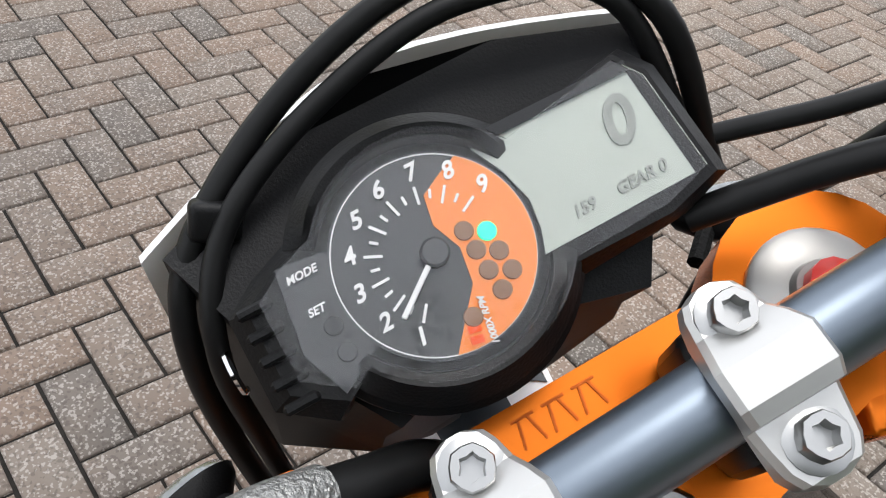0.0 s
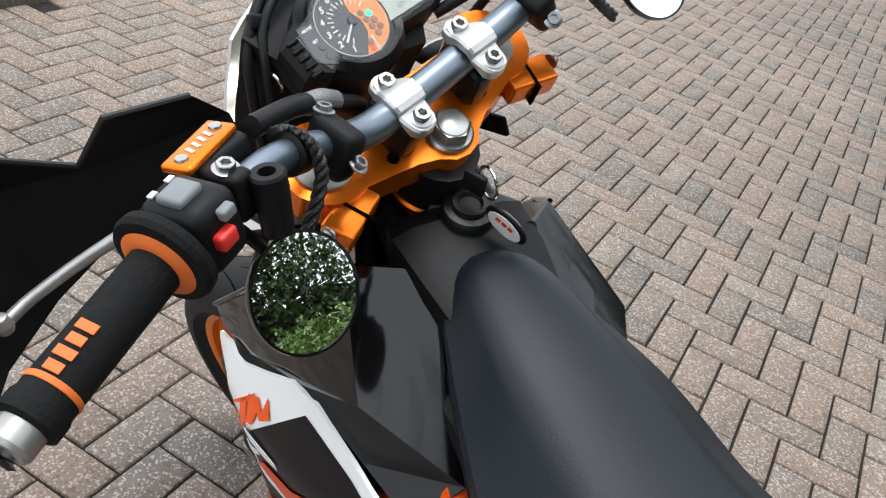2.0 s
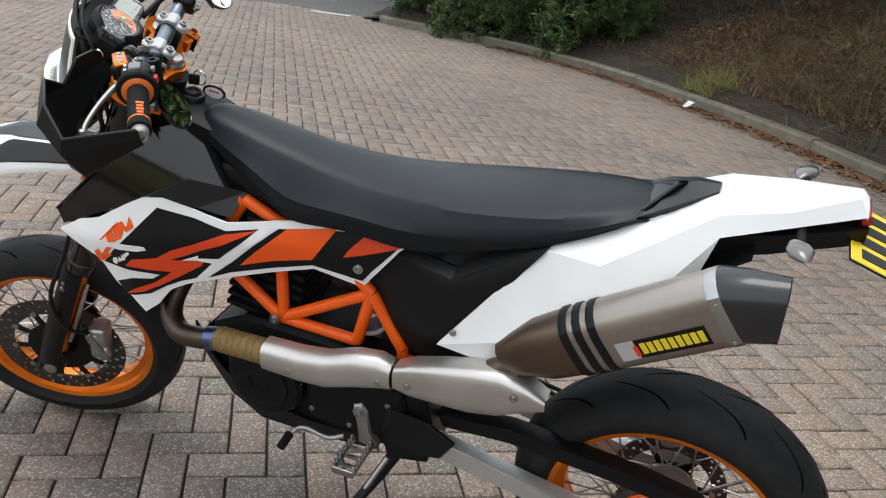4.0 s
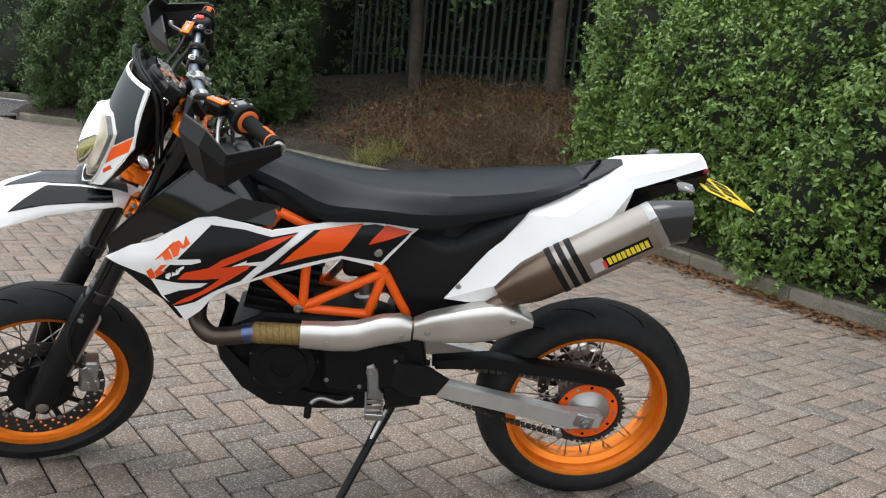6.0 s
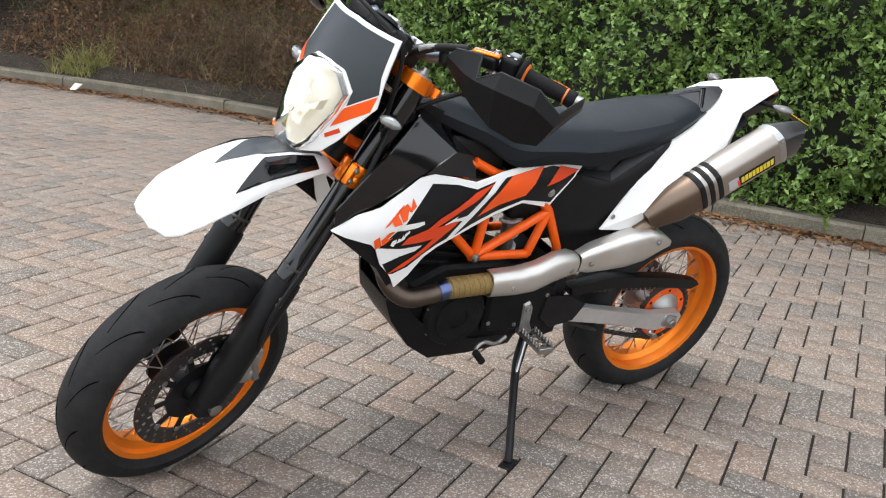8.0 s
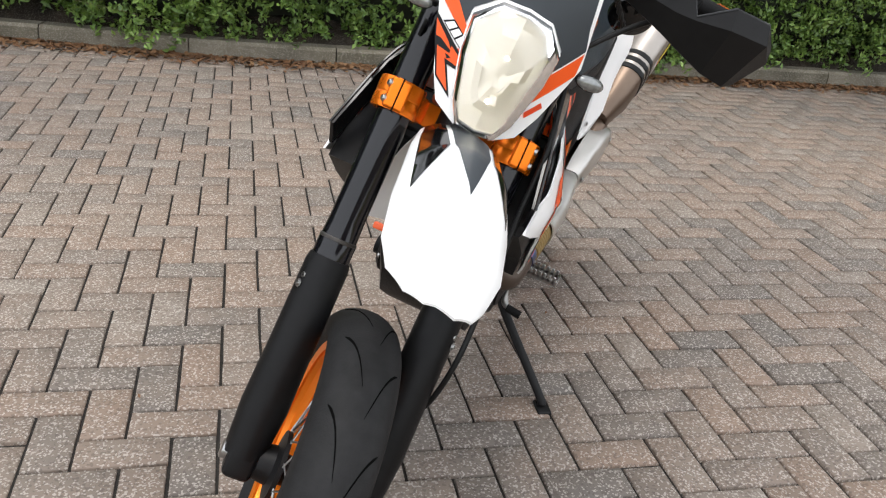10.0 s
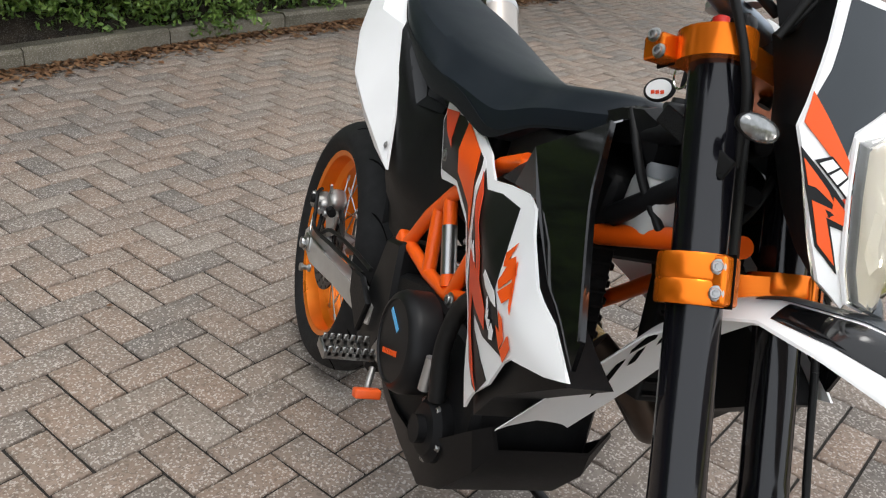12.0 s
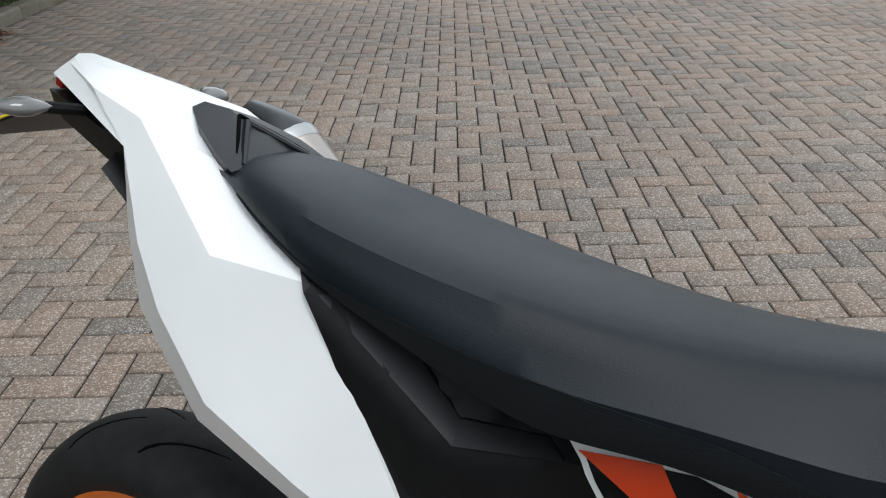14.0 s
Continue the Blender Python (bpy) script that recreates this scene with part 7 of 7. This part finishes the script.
def lettering(txt, u, w, size, mt, turn=0.0, shear=0.25, z=0.0062, name="lettering"):
    cu = bpy.data.curves.new(name, "FONT")
    cu.body, cu.size, cu.shear, cu.extrude, cu.offset = txt, size, shear, 0.0002, size * 0.025
    cu.align_x, cu.align_y = "CENTER", "CENTER"
    cu.materials.append(mt)
    ob = new(name, cu)
    ob.parent = dash
    ob.matrix_basis = DASH @ pose(u, w, z, 0, 0, turn)
    return ob


for n in range(1, 10):
    a = radians(232 - 25.6 * (n - 1))
    lettering(str(n), DC[0] + 0.0268 * math.cos(a), DC[1] + 0.0268 * math.sin(a), 0.0078, DIALW)
    for q, l in ((0, 0.006), (0.5, 0.003)):
        a2 = a - radians(25.6) * q
        if n < 9 or q == 0:
            dash_part("dial_tick", box((0, 0, 0), (l, 0.0009, 0.0004)).moved(Matrix.Translation((DC[0] + 0.0192 * math.cos(a2), DC[1] + 0.0192 * math.sin(a2), 0.0062)) @ Matrix.Rotation(a2, 4, "Z")), DIALW, dash)
na = radians(216.5)
dash_part("needle", box((0.0125, 0, 0), (0.021, 0.0018, 0.0010), None, 0.0003).moved(Matrix.Translation((DC[0], DC[1], 0.0078)) @ Matrix.Rotation(na, 4, "Z")), DIALW, dash, "white needle")
dash_part("needle_hub", lathe([(0.0048, 0.0060), (0.0048, 0.0085), (0.0040, 0.0092), (0.0001, 0.0092)], 20, "z", (DC[0], DC[1], 0)), DIAL, dash)
lettering("1000X RPM", DC[0] + 0.0045, DC[1] - 0.0265, 0.0032, DIALW, 80)
for k in range(3):
    dash_part("logo_mark", box((DC[0] - 0.0015 + 0.0008 * k, DC[1] - 0.0300 + 0.0034 * k, 0.0060), (0.0042, 0.0026, 0.0004), pose(0, 0, 0, 0, 0, -12)), DECO, dash)
lettering("MODE", -0.0555, 0.0125, 0.0036, DIALW)
lettering("SET", -0.0565, 0.0005, 0.0036, DIALW)
for w in (-0.006, -0.015):
    dash_part("button", lathe([(0.0001, 0.0050), (0.0032, 0.0050), (0.0028, 0.0058), (0.0001, 0.0060)], 16, "z", (-0.054, w, 0)), DIAL, dash)
dash_part("display", prism([(0.0150, -0.018), (0.0725, -0.0180), (0.0700, 0.0225), (0.0105, 0.0245), (0.0165, 0.012), (0.0195, 0.0), (0.0180, -0.010)], 0.0042, 0.0050, "z"), LCD, dash, "grey liquid crystal display")
dash_part("display_rim", prism([(0.0105, 0.0235), (0.0705, 0.0225), (0.0710, 0.0265), (0.0090, 0.0275)], 0.0030, 0.0062, "z"), GLOSSB, dash)
lettering("0", 0.0575, 0.0085, 0.023, LCDINK, z=0.0053)
lettering("GEAR 0", 0.0555, -0.0110, 0.0058, LCDINK, z=0.0053)
lettering("159", 0.0335, -0.0110, 0.0058, LCDINK, z=0.0053)
glass = dash_part("dial_glass", prism([(x * 0.86 + 0.000, y * 0.82) for x, y in HOUSE], 0.0098, 0.0108, "z"), GLASS, dash, "clear instrument glass")
glass.visible_shadow = False

# ---- headlamp mask, on x = f(y, z) ----
def mask_x(y, z):
    c = lin(z, [(0.88, 1.352), (0.92, 1.345), (1.00, 1.325), (1.06, 1.305), (1.12, 1.280), (1.19, 1.245), (1.22, 1.230)])
    return c - 0.22 * (math.sqrt(y * y + 0.0009) - 0.03) - 2.4 * y * y


def mask_sheet(poly, thick, off=0.0, step=0.02):
    b = sheet(poly, mask_x, thick, 1, step, off)
    b.v = [(y, x, z) for x, y, z in b.v]
    b.f = [tuple(reversed(f)) for f in b.f]
    return b


half = [(0.0, 1.186), (0.050, 1.181), (0.100, 1.176), (0.112, 1.10), (0.123, 1.040), (0.089, 0.954), (0.068, 0.918), (0.030, 0.902)]
low = [(0.022, 0.918), (0.0, 0.930)]
outline = half + low[:1] + [(-y, z) for y, z in reversed(low[:1])] + [(-y, z) for y, z in reversed(half[1:])]
mask = sp("headlamp_mask", mask_sheet(outline, 0.004), WHITE, "white headlamp mask with dark grey and orange graphics")
dark = [(0.0, 1.179), (0.050, 1.174), (0.093, 1.169), (0.105, 1.10), (0.116, 1.068), (0.076, 1.026), (0.074, 1.058), (0.044, 1.088), (0.0, 1.094)]
dark = dark + [(-y, z) for y, z in reversed(dark[1:-1])]
part("decal", mask_sheet(dark, 0.0006, 0.0010), DECG, mask, "dark grey decal")
for poly, mt, o in (([(0.116, 1.064), (0.117, 1.030), (0.066, 0.975), (0.074, 1.020)], DECO, 0.0014), ([(0.088, 0.972), (0.066, 0.950), (0.062, 0.958), (0.082, 0.979)], DECR, 0.0014),
                    ([(-0.119, 1.025), (-0.051, 0.985), (-0.047, 0.971), (-0.075, 0.970), (-0.052, 0.931), (-0.083, 0.947), (-0.107, 0.993)], DECB, 0.0012),
                    ([(-0.115, 1.017), (-0.087, 0.999), (-0.077, 0.989), (-0.099, 0.997), (-0.106, 0.996)], DECO, 0.0020),
                    ([(-0.099, 0.985), (-0.078, 0.985), (-0.080, 0.996), (-0.057, 0.985), (-0.051, 0.975), (-0.082, 0.976), (-0.059, 0.938), (-0.082, 0.950)], DECO, 0.0020),
                    ([(-0.071, 0.997), (-0.060, 1.006), (-0.054, 0.993), (-0.055, 0.986)], DECR, 0.0016), ([(-0.118, 1.075), (-0.121, 1.046), (-0.090, 1.027), (-0.060, 1.005), (-0.060, 1.020), (-0.072, 1.030)], DECO, 0.0018),
                    ([(-0.106, 1.019), (-0.091, 1.029), (-0.060, 1.012), (-0.067, 0.998)], DECB, 0.0024)):
    part("decal", mask_sheet(poly, 0.0006, o), mt, mask)
for k in range(3):
    u0, u1 = 0.06 + 0.31 * k, 0.30 + 0.31 * k
    q = [(-0.104 + 0.037 * u0, 1.0195 - 0.020 * u0), (-0.093 + 0.032 * u0, 1.0275 - 0.016 * u0), (-0.093 + 0.032 * u1, 1.0275 - 0.016 * u1), (-0.104 + 0.037 * u1, 1.0195 - 0.020 * u1)]
    part("logo_mark", mask_sheet(q, 0.0006, 0.0032), DECW, mask)
INDL = mat("indicator_glass", (0.22, 0.23, 0.23), 0.16, metal=0.5, var=0.5, scale=140, bump=0.7, bscale=120, coat=1.0)
LAMP = [(0.0, 1.092), (0.040, 1.087), (0.073, 1.052), (0.069, 1.008), (0.050, 0.938), (0.032, 0.910), (0.0, 0.907)]
LAMPF = LAMP + [(-y, z) for y, z in reversed(LAMP[1:-1])]


def lamp_ring(k, out3):
    return [(mask_x(y * k, 0.99 + (z - 0.99) * k) + out3, y * k, 0.99 + (z - 0.99) * k) for y, z in LAMPF]


LIT = emitter("lit_bulb", (1.0, 0.92, 0.78), 90.0)
LENS = clear("lamp_glass", (0.98, 0.97, 0.94), 0.03, 1.4)
REFL = mat("lamp_reflector", (0.80, 0.76, 0.67), 0.34, metal=0.5, var=0.06, scale=25, bump=0.5, bscale=30)
RB = random.Random(41)


def facet_ring(k, out3, amp):
    return [(x + RB.uniform(-amp, amp), y, z) for x, y, z in lamp_ring(k, out3)]


part("lamp_bowl", loft([lamp_ring(0.93, 0.012), lamp_ring(0.90, 0.010), facet_ring(0.76, 0.008, 0.003), facet_ring(0.60, 0.008, 0.004), facet_ring(0.44, 0.009, 0.004), facet_ring(0.28, 0.007, 0.003), facet_ring(0.14, 0.006, 0.001), lamp_ring(0.02, 0.004)], True, False), REFL, mask,
            "bright faceted headlamp reflector", smooth=14)
part("lamp_gasket", loft([lamp_ring(0.985, 0.006), lamp_ring(0.965, 0.013), lamp_ring(0.935, 0.014), lamp_ring(0.925, 0.011)], True, False), GREYSW, mask, "grey inner rim of the headlamp", smooth=25)
part("lamp_surround", loft([lamp_ring(1.025, 0.0015), lamp_ring(1.025, 0.005), lamp_ring(1.0, 0.006), lamp_ring(0.98, 0.002)], True, False), DECW, mask, "white edge round the headlamp", smooth=25)
for zc, xc in ((1.022, 1.275), (0.955, 1.292)):
    part("bulb", lathe([(0.0001, 0.0), (0.007, 0.002), (0.007, 0.018), (0.005, 0.024), (0.0001, 0.026)], 14, "x", (xc + 0.026, 0.0, zc)), LIT, mask, "lit bulb")
part("reflector_fold", tube([(mask_x(y * 0.8, z) - 0.008, y * 0.8, z) for y, z in ((0.06, 1.0), (0.03, 0.985), (0.0, 0.980), (-0.03, 0.985), (-0.06, 1.0))], 0.0016, 6, 4), GREYSW, mask)
lens = part("lamp_lens", loft([lamp_ring(1.0, 0.004), lamp_ring(0.995, 0.020), lamp_ring(0.95, 0.028), lamp_ring(0.8, 0.033), lamp_ring(0.45, 0.039), lamp_ring(0.08, 0.041), lamp_ring(0.08, 0.039), lamp_ring(0.45, 0.037), lamp_ring(0.8, 0.031),
                               lamp_ring(0.95, 0.026), lamp_ring(0.975, 0.019), lamp_ring(0.98, 0.004)], True, False), LENS, mask, "clear headlamp lens", smooth=40)
lens.visible_shadow = False
sp("mask_back", loft([[(mask_x(y * 0.93, z) - 0.012, y * 0.93, z) for y, z in outline], [(mask_x(y * 0.8, z) - 0.05, y * 0.8, 1.03 + (z - 1.03) * 0.85) for y, z in outline], [(mask_x(y * 0.5, z) - 0.10, y * 0.5, 1.03 + (z - 1.03) * 0.6) for y, z in outline]]), BLACKP,
   "black back of the headlamp mask", smooth=30)
for s in (1, -1):
    sp("mask_strap", box((1.16, s * 0.118, 0.985), (0.11, 0.006, 0.022), pose(0, 0, 0, 0, 12, s * 5), 0.002), RUBBER)
    im = Matrix.Translation((1.232, s * 0.152, 1.022)) @ pose(0, 0, 0, 0, -12, s * 18) @ Matrix.Diagonal((1, 1, 0.46, 1))
    ind = sp("indicator", lathe([(0.0001, -0.020), (0.014, -0.016), (0.026, -0.004), (0.028, 0.002), (0.025, 0.003), (0.0001, 0.002)], 20, "x").moved(im), BLACKP, "small leaf-shaped turn indicator")
    part("indicator_lens", lathe([(0.0001, 0.002), (0.0262, 0.003), (0.024, 0.007), (0.014, 0.011), (0.0001, 0.012)], 20, "x").moved(im), INDL, ind, "clear ribbed lens")
    part("indicator_stem", rod((1.21, s * 0.12, 1.02), (1.228, s * 0.142, 1.022), 0.005, 8), RUBBER, ind)

# ---- front mudguard ----
FEN = [(1.085, 0.575, 0.078, 0.012), (1.14, 0.69, 0.074, 0.022), (1.19, 0.80, 0.062, 0.030), (1.24, 0.855, 0.056, 0.028), (1.29, 0.881, 0.062, 0.028), (1.37, 0.905, 0.076, 0.047), (1.45, 0.912, 0.083, 0.056), (1.52, 0.896, 0.088, 0.056), (1.60, 0.862, 0.086, 0.044),
       (1.655, 0.824, 0.068, 0.036), (1.675, 0.808, 0.057, 0.026), (1.690, 0.797, 0.044, 0.018)]
FX = [f[0] for f in FEN]


def fender(x, t, off=0.0):
    """x along it, t from -1 (right edge) to 1 (left edge)."""
    z, w, d = (float(np.interp(x, FX, [f[k] for f in FEN])) for k in (1, 2, 3))
    a = abs(t)
    zz = z - d * (0.14 * a + 0.86 * a ** 3.4) + 0.003 * max(0.0, 1 - a / 0.5)
    return (x, w * t, zz + off)


def fender_sheet(poly, off, thick, step=0.02):
    b = sheet([(x, t * 0.2) for x, t in poly], lambda x, z: 0.0, thick, 1, step)
    b.v = [fender(x, t / 0.2, off + y) for x, y, t in b.v]
    return b


FO = [(1.085, -1), (1.085, 1), (1.14, 1), (1.19, 1), (1.24, 1), (1.29, 1), (1.45, 1), (1.60, 1), (1.640, 1), (1.668, 0.92), (1.684, 0.60), (1.684, -0.30), (1.672, -0.72), (1.640, -0.95), (1.60, -1), (1.45, -1), (1.29, -1), (1.24, -1), (1.19, -1), (1.14, -1)]
fen = sp("front_mudguard", fender_sheet(list(reversed(FO)), 0.0, 0.0035, 0.0125), WHITE, "high white front mudguard with black graphics", smooth=30)
part("decal", fender_sheet([(1.262, -0.42), (1.36, -0.40), (1.434, -0.34), (1.538, 0.04), (1.434, 0.34), (1.36, 0.40), (1.262, 0.42)], 0.0022, 0.0010, 0.0125), DECG, fen, "dark grey pointed decal along the crown")
for s in (1, -1):
    q = [(1.300, s * 0.52), (1.300, s * 0.92), (1.37, s * 0.90), (1.45, s * 0.88), (1.531, s * 0.82), (1.440, s * 0.43), (1.36, s * 0.50)]
    part("decal", fender_sheet(q, 0.0022, 0.0010, 0.0125), GLOSSB, fen, "glossy black decal")
# solid near-black blocks through the shell, painted shade of open vents
for q in ([(1.161, -0.23), (1.176, -0.37), (1.174, -0.03)], [(1.118, 0.40), (1.147, -0.06), (1.152, -0.01), (1.128, 0.42)], [(1.150, 0.21), (1.159, 0.04), (1.164, 0.07), (1.155, 0.26)], [(1.170, 0.23), (1.178, 0.09), (1.183, 0.11), (1.175, 0.28)]):
    part("vent_slot", fender_sheet(q, 0.0040, 0.0130, 0.0125), RECESS_SHADE, fen)

# ---- cables ----
def cable(pts, r=0.0045, mt=None, label="", steer=True):
    b = tube(pts, r, 14, 8)
    return sp("cable", b, mt or HOSE, label) if steer else part("cable", b, mt or HOSE, bike, label)


cable([(1.205, 0.112, 0.95), (1.198, 0.110, 1.06), (1.196, 0.103, 1.135), (1.206, 0.085, 1.172), (1.224, 0.040, 1.196), (1.230, -0.015, 1.212), (1.220, -0.065, 1.212), (1.195, -0.100, 1.180), (1.180, -0.108, 1.11)], 0.0048, HOSE, "black cable looped over the instruments")
cable([(1.192, 0.104, 0.95), (1.186, 0.098, 1.08), (1.184, 0.092, 1.146), (1.202, 0.070, 1.178), (1.217, 0.022, 1.196), (1.218, -0.035, 1.206), (1.202, -0.085, 1.190), (1.180, -0.100, 1.12)], 0.0042)
sp("cable_clip", box((1.208, 0.072, 1.178), (0.012, 0.018, 0.014), pose(0, 0, 0, 30, 20, 0), 0.003), BLACKP)
sp("cable_eye", tube([(1.178 + 0.008 * math.cos(a), 0.090, 1.140 + 0.008 * math.sin(a)) for a in [k * math.pi / 5 for k in range(8)]], 0.0014, 6, 2), CHROME, "thin steel cable eye")
cable([(1.150, -0.086, 1.160), (1.125, -0.125, 1.168), (1.10, -0.17, 1.182), (1.085, -0.205, 1.195)], 0.0036)
cable([(1.145, -0.070, 1.135), (1.120, -0.115, 1.150), (1.085, -0.165, 1.165), (1.075, -0.215, 1.180)], 0.0056)
cable([(1.085, 0.175, 1.188), (1.105, 0.120, 1.165), (1.120, 0.070, 1.130), (1.128, 0.045, 1.105), (1.13, 0.03, 1.05)], 0.0085, HOSE, "black sleeved hydraulic hose")
cable([(1.107, 0.112, 1.160), (1.112, 0.095, 1.152), (1.117, 0.080, 1.140)], 0.0090, STEELB)
cable([(1.07, 0.27, 1.16), (1.09, 0.20, 1.10), (1.13, 0.13, 1.03), (1.17, 0.06, 0.95), (1.15, 0.03, 0.85)], 0.005)
cable([(1.30, 0.146, 0.80), (1.36, 0.150, 0.68), (1.425, 0.150, 0.56), (1.43, 0.14, 0.45), (1.40, 0.10, 0.38)], 0.005, HOSE, "black front brake hose")
cable([(1.195, 0.128, 1.0), (1.245, 0.146, 0.90), (1.30, 0.146, 0.80)], 0.005)
cable([(1.09, -0.215, 1.185), (1.13, -0.16, 1.14), (1.18, -0.12, 1.06), (1.20, -0.09, 0.98)], 0.005)
cable([(1.02, -0.06, 0.99), (1.10, -0.07, 0.93), (1.15, -0.05, 0.88)], 0.006, HOSE, "", False)
fcal = sp("front_caliper", box((1.392, 0.078, 0.345), (0.045, 0.055, 0.105), pose(0, 0, 0, 0, -10, 0), 0.012).join(box((1.386, 0.098, 0.318), (0.036, 0.022, 0.038), None, 0.010)).join(box((1.398, 0.098, 0.366), (0.036, 0.022, 0.038), None, 0.010)), ALLOY,
          "silver radial front brake caliper", smooth=25)
part("caliper_rib", prism([(1.370, 0.300), (1.384, 0.298), (1.408, 0.388), (1.396, 0.392)], 0.104, 0.112, "y", 0.002), STEEL, fcal)
for k in (-1, 1):
    sp("caliper_bolt", bolt_head((1.395 + 0.008 * k, 0.106, 0.345 + 0.030 * k), (0, 1, 0), 0.007, 0.006), STEEL)
sp("fork_blade", box((1.398, 0.118, 0.47), (0.008, 0.020, 0.20), pose(0, 0, 0, 0, -26.5, 0), 0.002), ALLOY, "bare metal edge of the fork foot")

# ---- tail light, plate ----
part("plate_holder", loft([[(x, -w, z), (x, w, z), (x, w * 0.8, z - h), (x, -w * 0.8, z - h)] for x, z, w, h in ((0.03, 0.985, 0.078, 0.05), (-0.08, 1.008, 0.070, 0.042), (-0.19, 1.032, 0.048, 0.032), (-0.212, 1.034, 0.040, 0.024))]), BLACKP, bike, "black number plate holder")
part("tail_light", box((-0.206, 0, 1.044), (0.016, 0.062, 0.018), pose(0, 0, 0, 0, 15, 0), 0.004), mat("red_lens", (0.35, 0.01, 0.012), 0.2, coat=0.5), bike, "red tail light")
plate = part("number_plate", box((0, 0, 0), (0.150, 0.190, 0.003), None, 0.001), YELLOW, bike, "yellow number plate", pose(-0.263, 0.0, 0.988, 0, -19, 0))
part("plate_backing", box((0, 0, -0.0032), (0.152, 0.192, 0.003), None, 0.001), BLACKP, plate, "black plate backing")
for r_ in range(2):
    for k in range(4 - r_):
        part("plate_bar", box((0.035 - 0.066 * r_, -0.062 + 0.043 * k, 0.0022), (0.046, 0.028, 0.001)), DECB, plate)
for s in (1, -1):
    part("plate_screw", bolt_head((0.0, s * 0.085, 0.0018), (0, 0, 1), 0.004, 0.003), GLOSSB, plate)
    ti = part("indicator", lathe([(0.0001, -0.024), (0.006, -0.019), (0.012, -0.004), (0.012, 0.006), (0.006, 0.018), (0.0001, 0.024)], 16, "y").moved(Matrix.Translation((-0.118, s * 0.140, 1.030)) @ pose(0, 0, 0, 0, 10, s * 20) @ Matrix.Diagonal((1.6, 1.35, 0.85, 1))), AMBERD, bike,
              "small smoked rear indicator")
    part("indicator_stem", rod((-0.12, s * 0.04, 1.018), (-0.119, s * 0.116, 1.028), 0.007, 8), RUBBER, ti)
# ---- block paving: herringbone of 200 x 100 blocks ----
MOD, PANG, PO = 0.1008, radians(121.45), (2.1495, 0.1759)
E1, E2 = (math.cos(PANG), math.sin(PANG)), (-math.sin(PANG), math.cos(PANG))


def blocks():
    """Middle and turn of every block inside the paved area."""
    res = []
    for k in range(-260, 260):
        for q in range(-70, 70):
            for kind in (0, 1):
                if kind == 0:
                    cx, cy = k + 4 * q + 1.0, k + 0.5
                else:
                    cx, cy = k + 4 * q + 2.5, k + 0.0
                x = PO[0] + MOD * (cx * E1[0] + cy * E2[0])
                y = PO[1] + MOD * (cx * E1[1] + cy * E2[1])
                if -9.5 < x < 12.2 and -10.4 < y < 11.5 and inside(PAVED, x, y):
                    res.append((x, y, PANG + (math.pi / 2 if kind else 0)))
    return res


def block_shape():
    a, b, c = 0.0970, 0.0466, 0.0030
    v = [(-a + c, -b + c, 0), (a - c, -b + c, 0), (a - c, b - c, 0), (-a + c, b - c, 0), (-a, -b, -c), (a, -b, -c), (a, b, -c), (-a, b, -c),
         (-a, -b, -0.04), (a, -b, -0.04), (a, b, -0.04), (-a, b, -0.04)]
    f = [(0, 1, 2, 3)] + [(i + o, (i + 1) % 4 + o, (i + 1) % 4 + o - 4, i + o - 4) for o in (4, 8) for i in range(4)]
    return np.array(v), np.array(f)


thing("joint_sand", "dark sand filling the joints of the paving", "pavement", b=prism(PAVED, -0.03, -0.0085, "z"), material=JOINT, kind="structure")
pavement = thing("pavement", "herringbone paving of brown and buff concrete blocks", "pavement", kind="structure")
bv, bf = block_shape()
allb = blocks()
allb.sort(key=lambda q: math.hypot(q[0] - 0.75, q[1]))
one = fast_mesh("paving_block", bv, bf, PAVER)
rg = np.random.default_rng(11)
for x, y, a in allb[:300]:
    ob = new("paving_block", one)
    ob.parent = pavement
    ob.matrix_basis = pose(x, y, rg.normal(0, 0.0011), rg.normal(0, 0.4), rg.normal(0, 0.3), math.degrees(a) + rg.normal(0, 0.35))
rest = np.array(allb[300:])
ca, sa = np.cos(rest[:, 2] + rg.normal(0, 0.006, len(rest))), np.sin(rest[:, 2] + rg.normal(0, 0.006, len(rest)))
X = rest[:, 0, None] + ca[:, None] * bv[:, 0] - sa[:, None] * bv[:, 1]
Y = rest[:, 1, None] + sa[:, None] * bv[:, 0] + ca[:, None] * bv[:, 1]
Z = bv[:, 2] + rg.normal(0, 0.0011, len(rest))[:, None] + rg.normal(0, 0.006, (len(rest), 1)) * bv[:, 0] + rg.normal(0, 0.006, (len(rest), 1)) * bv[:, 1]
V = np.stack([X, Y, Z], -1).reshape(-1, 3)
F = (np.arange(len(rest))[:, None, None] * len(bv) + bf).reshape(-1, 4)
restob = new("paving_blocks", fast_mesh("paving_blocks", V, F, PAVER))
restob.parent = pavement
tagged(restob, kind="stuff")
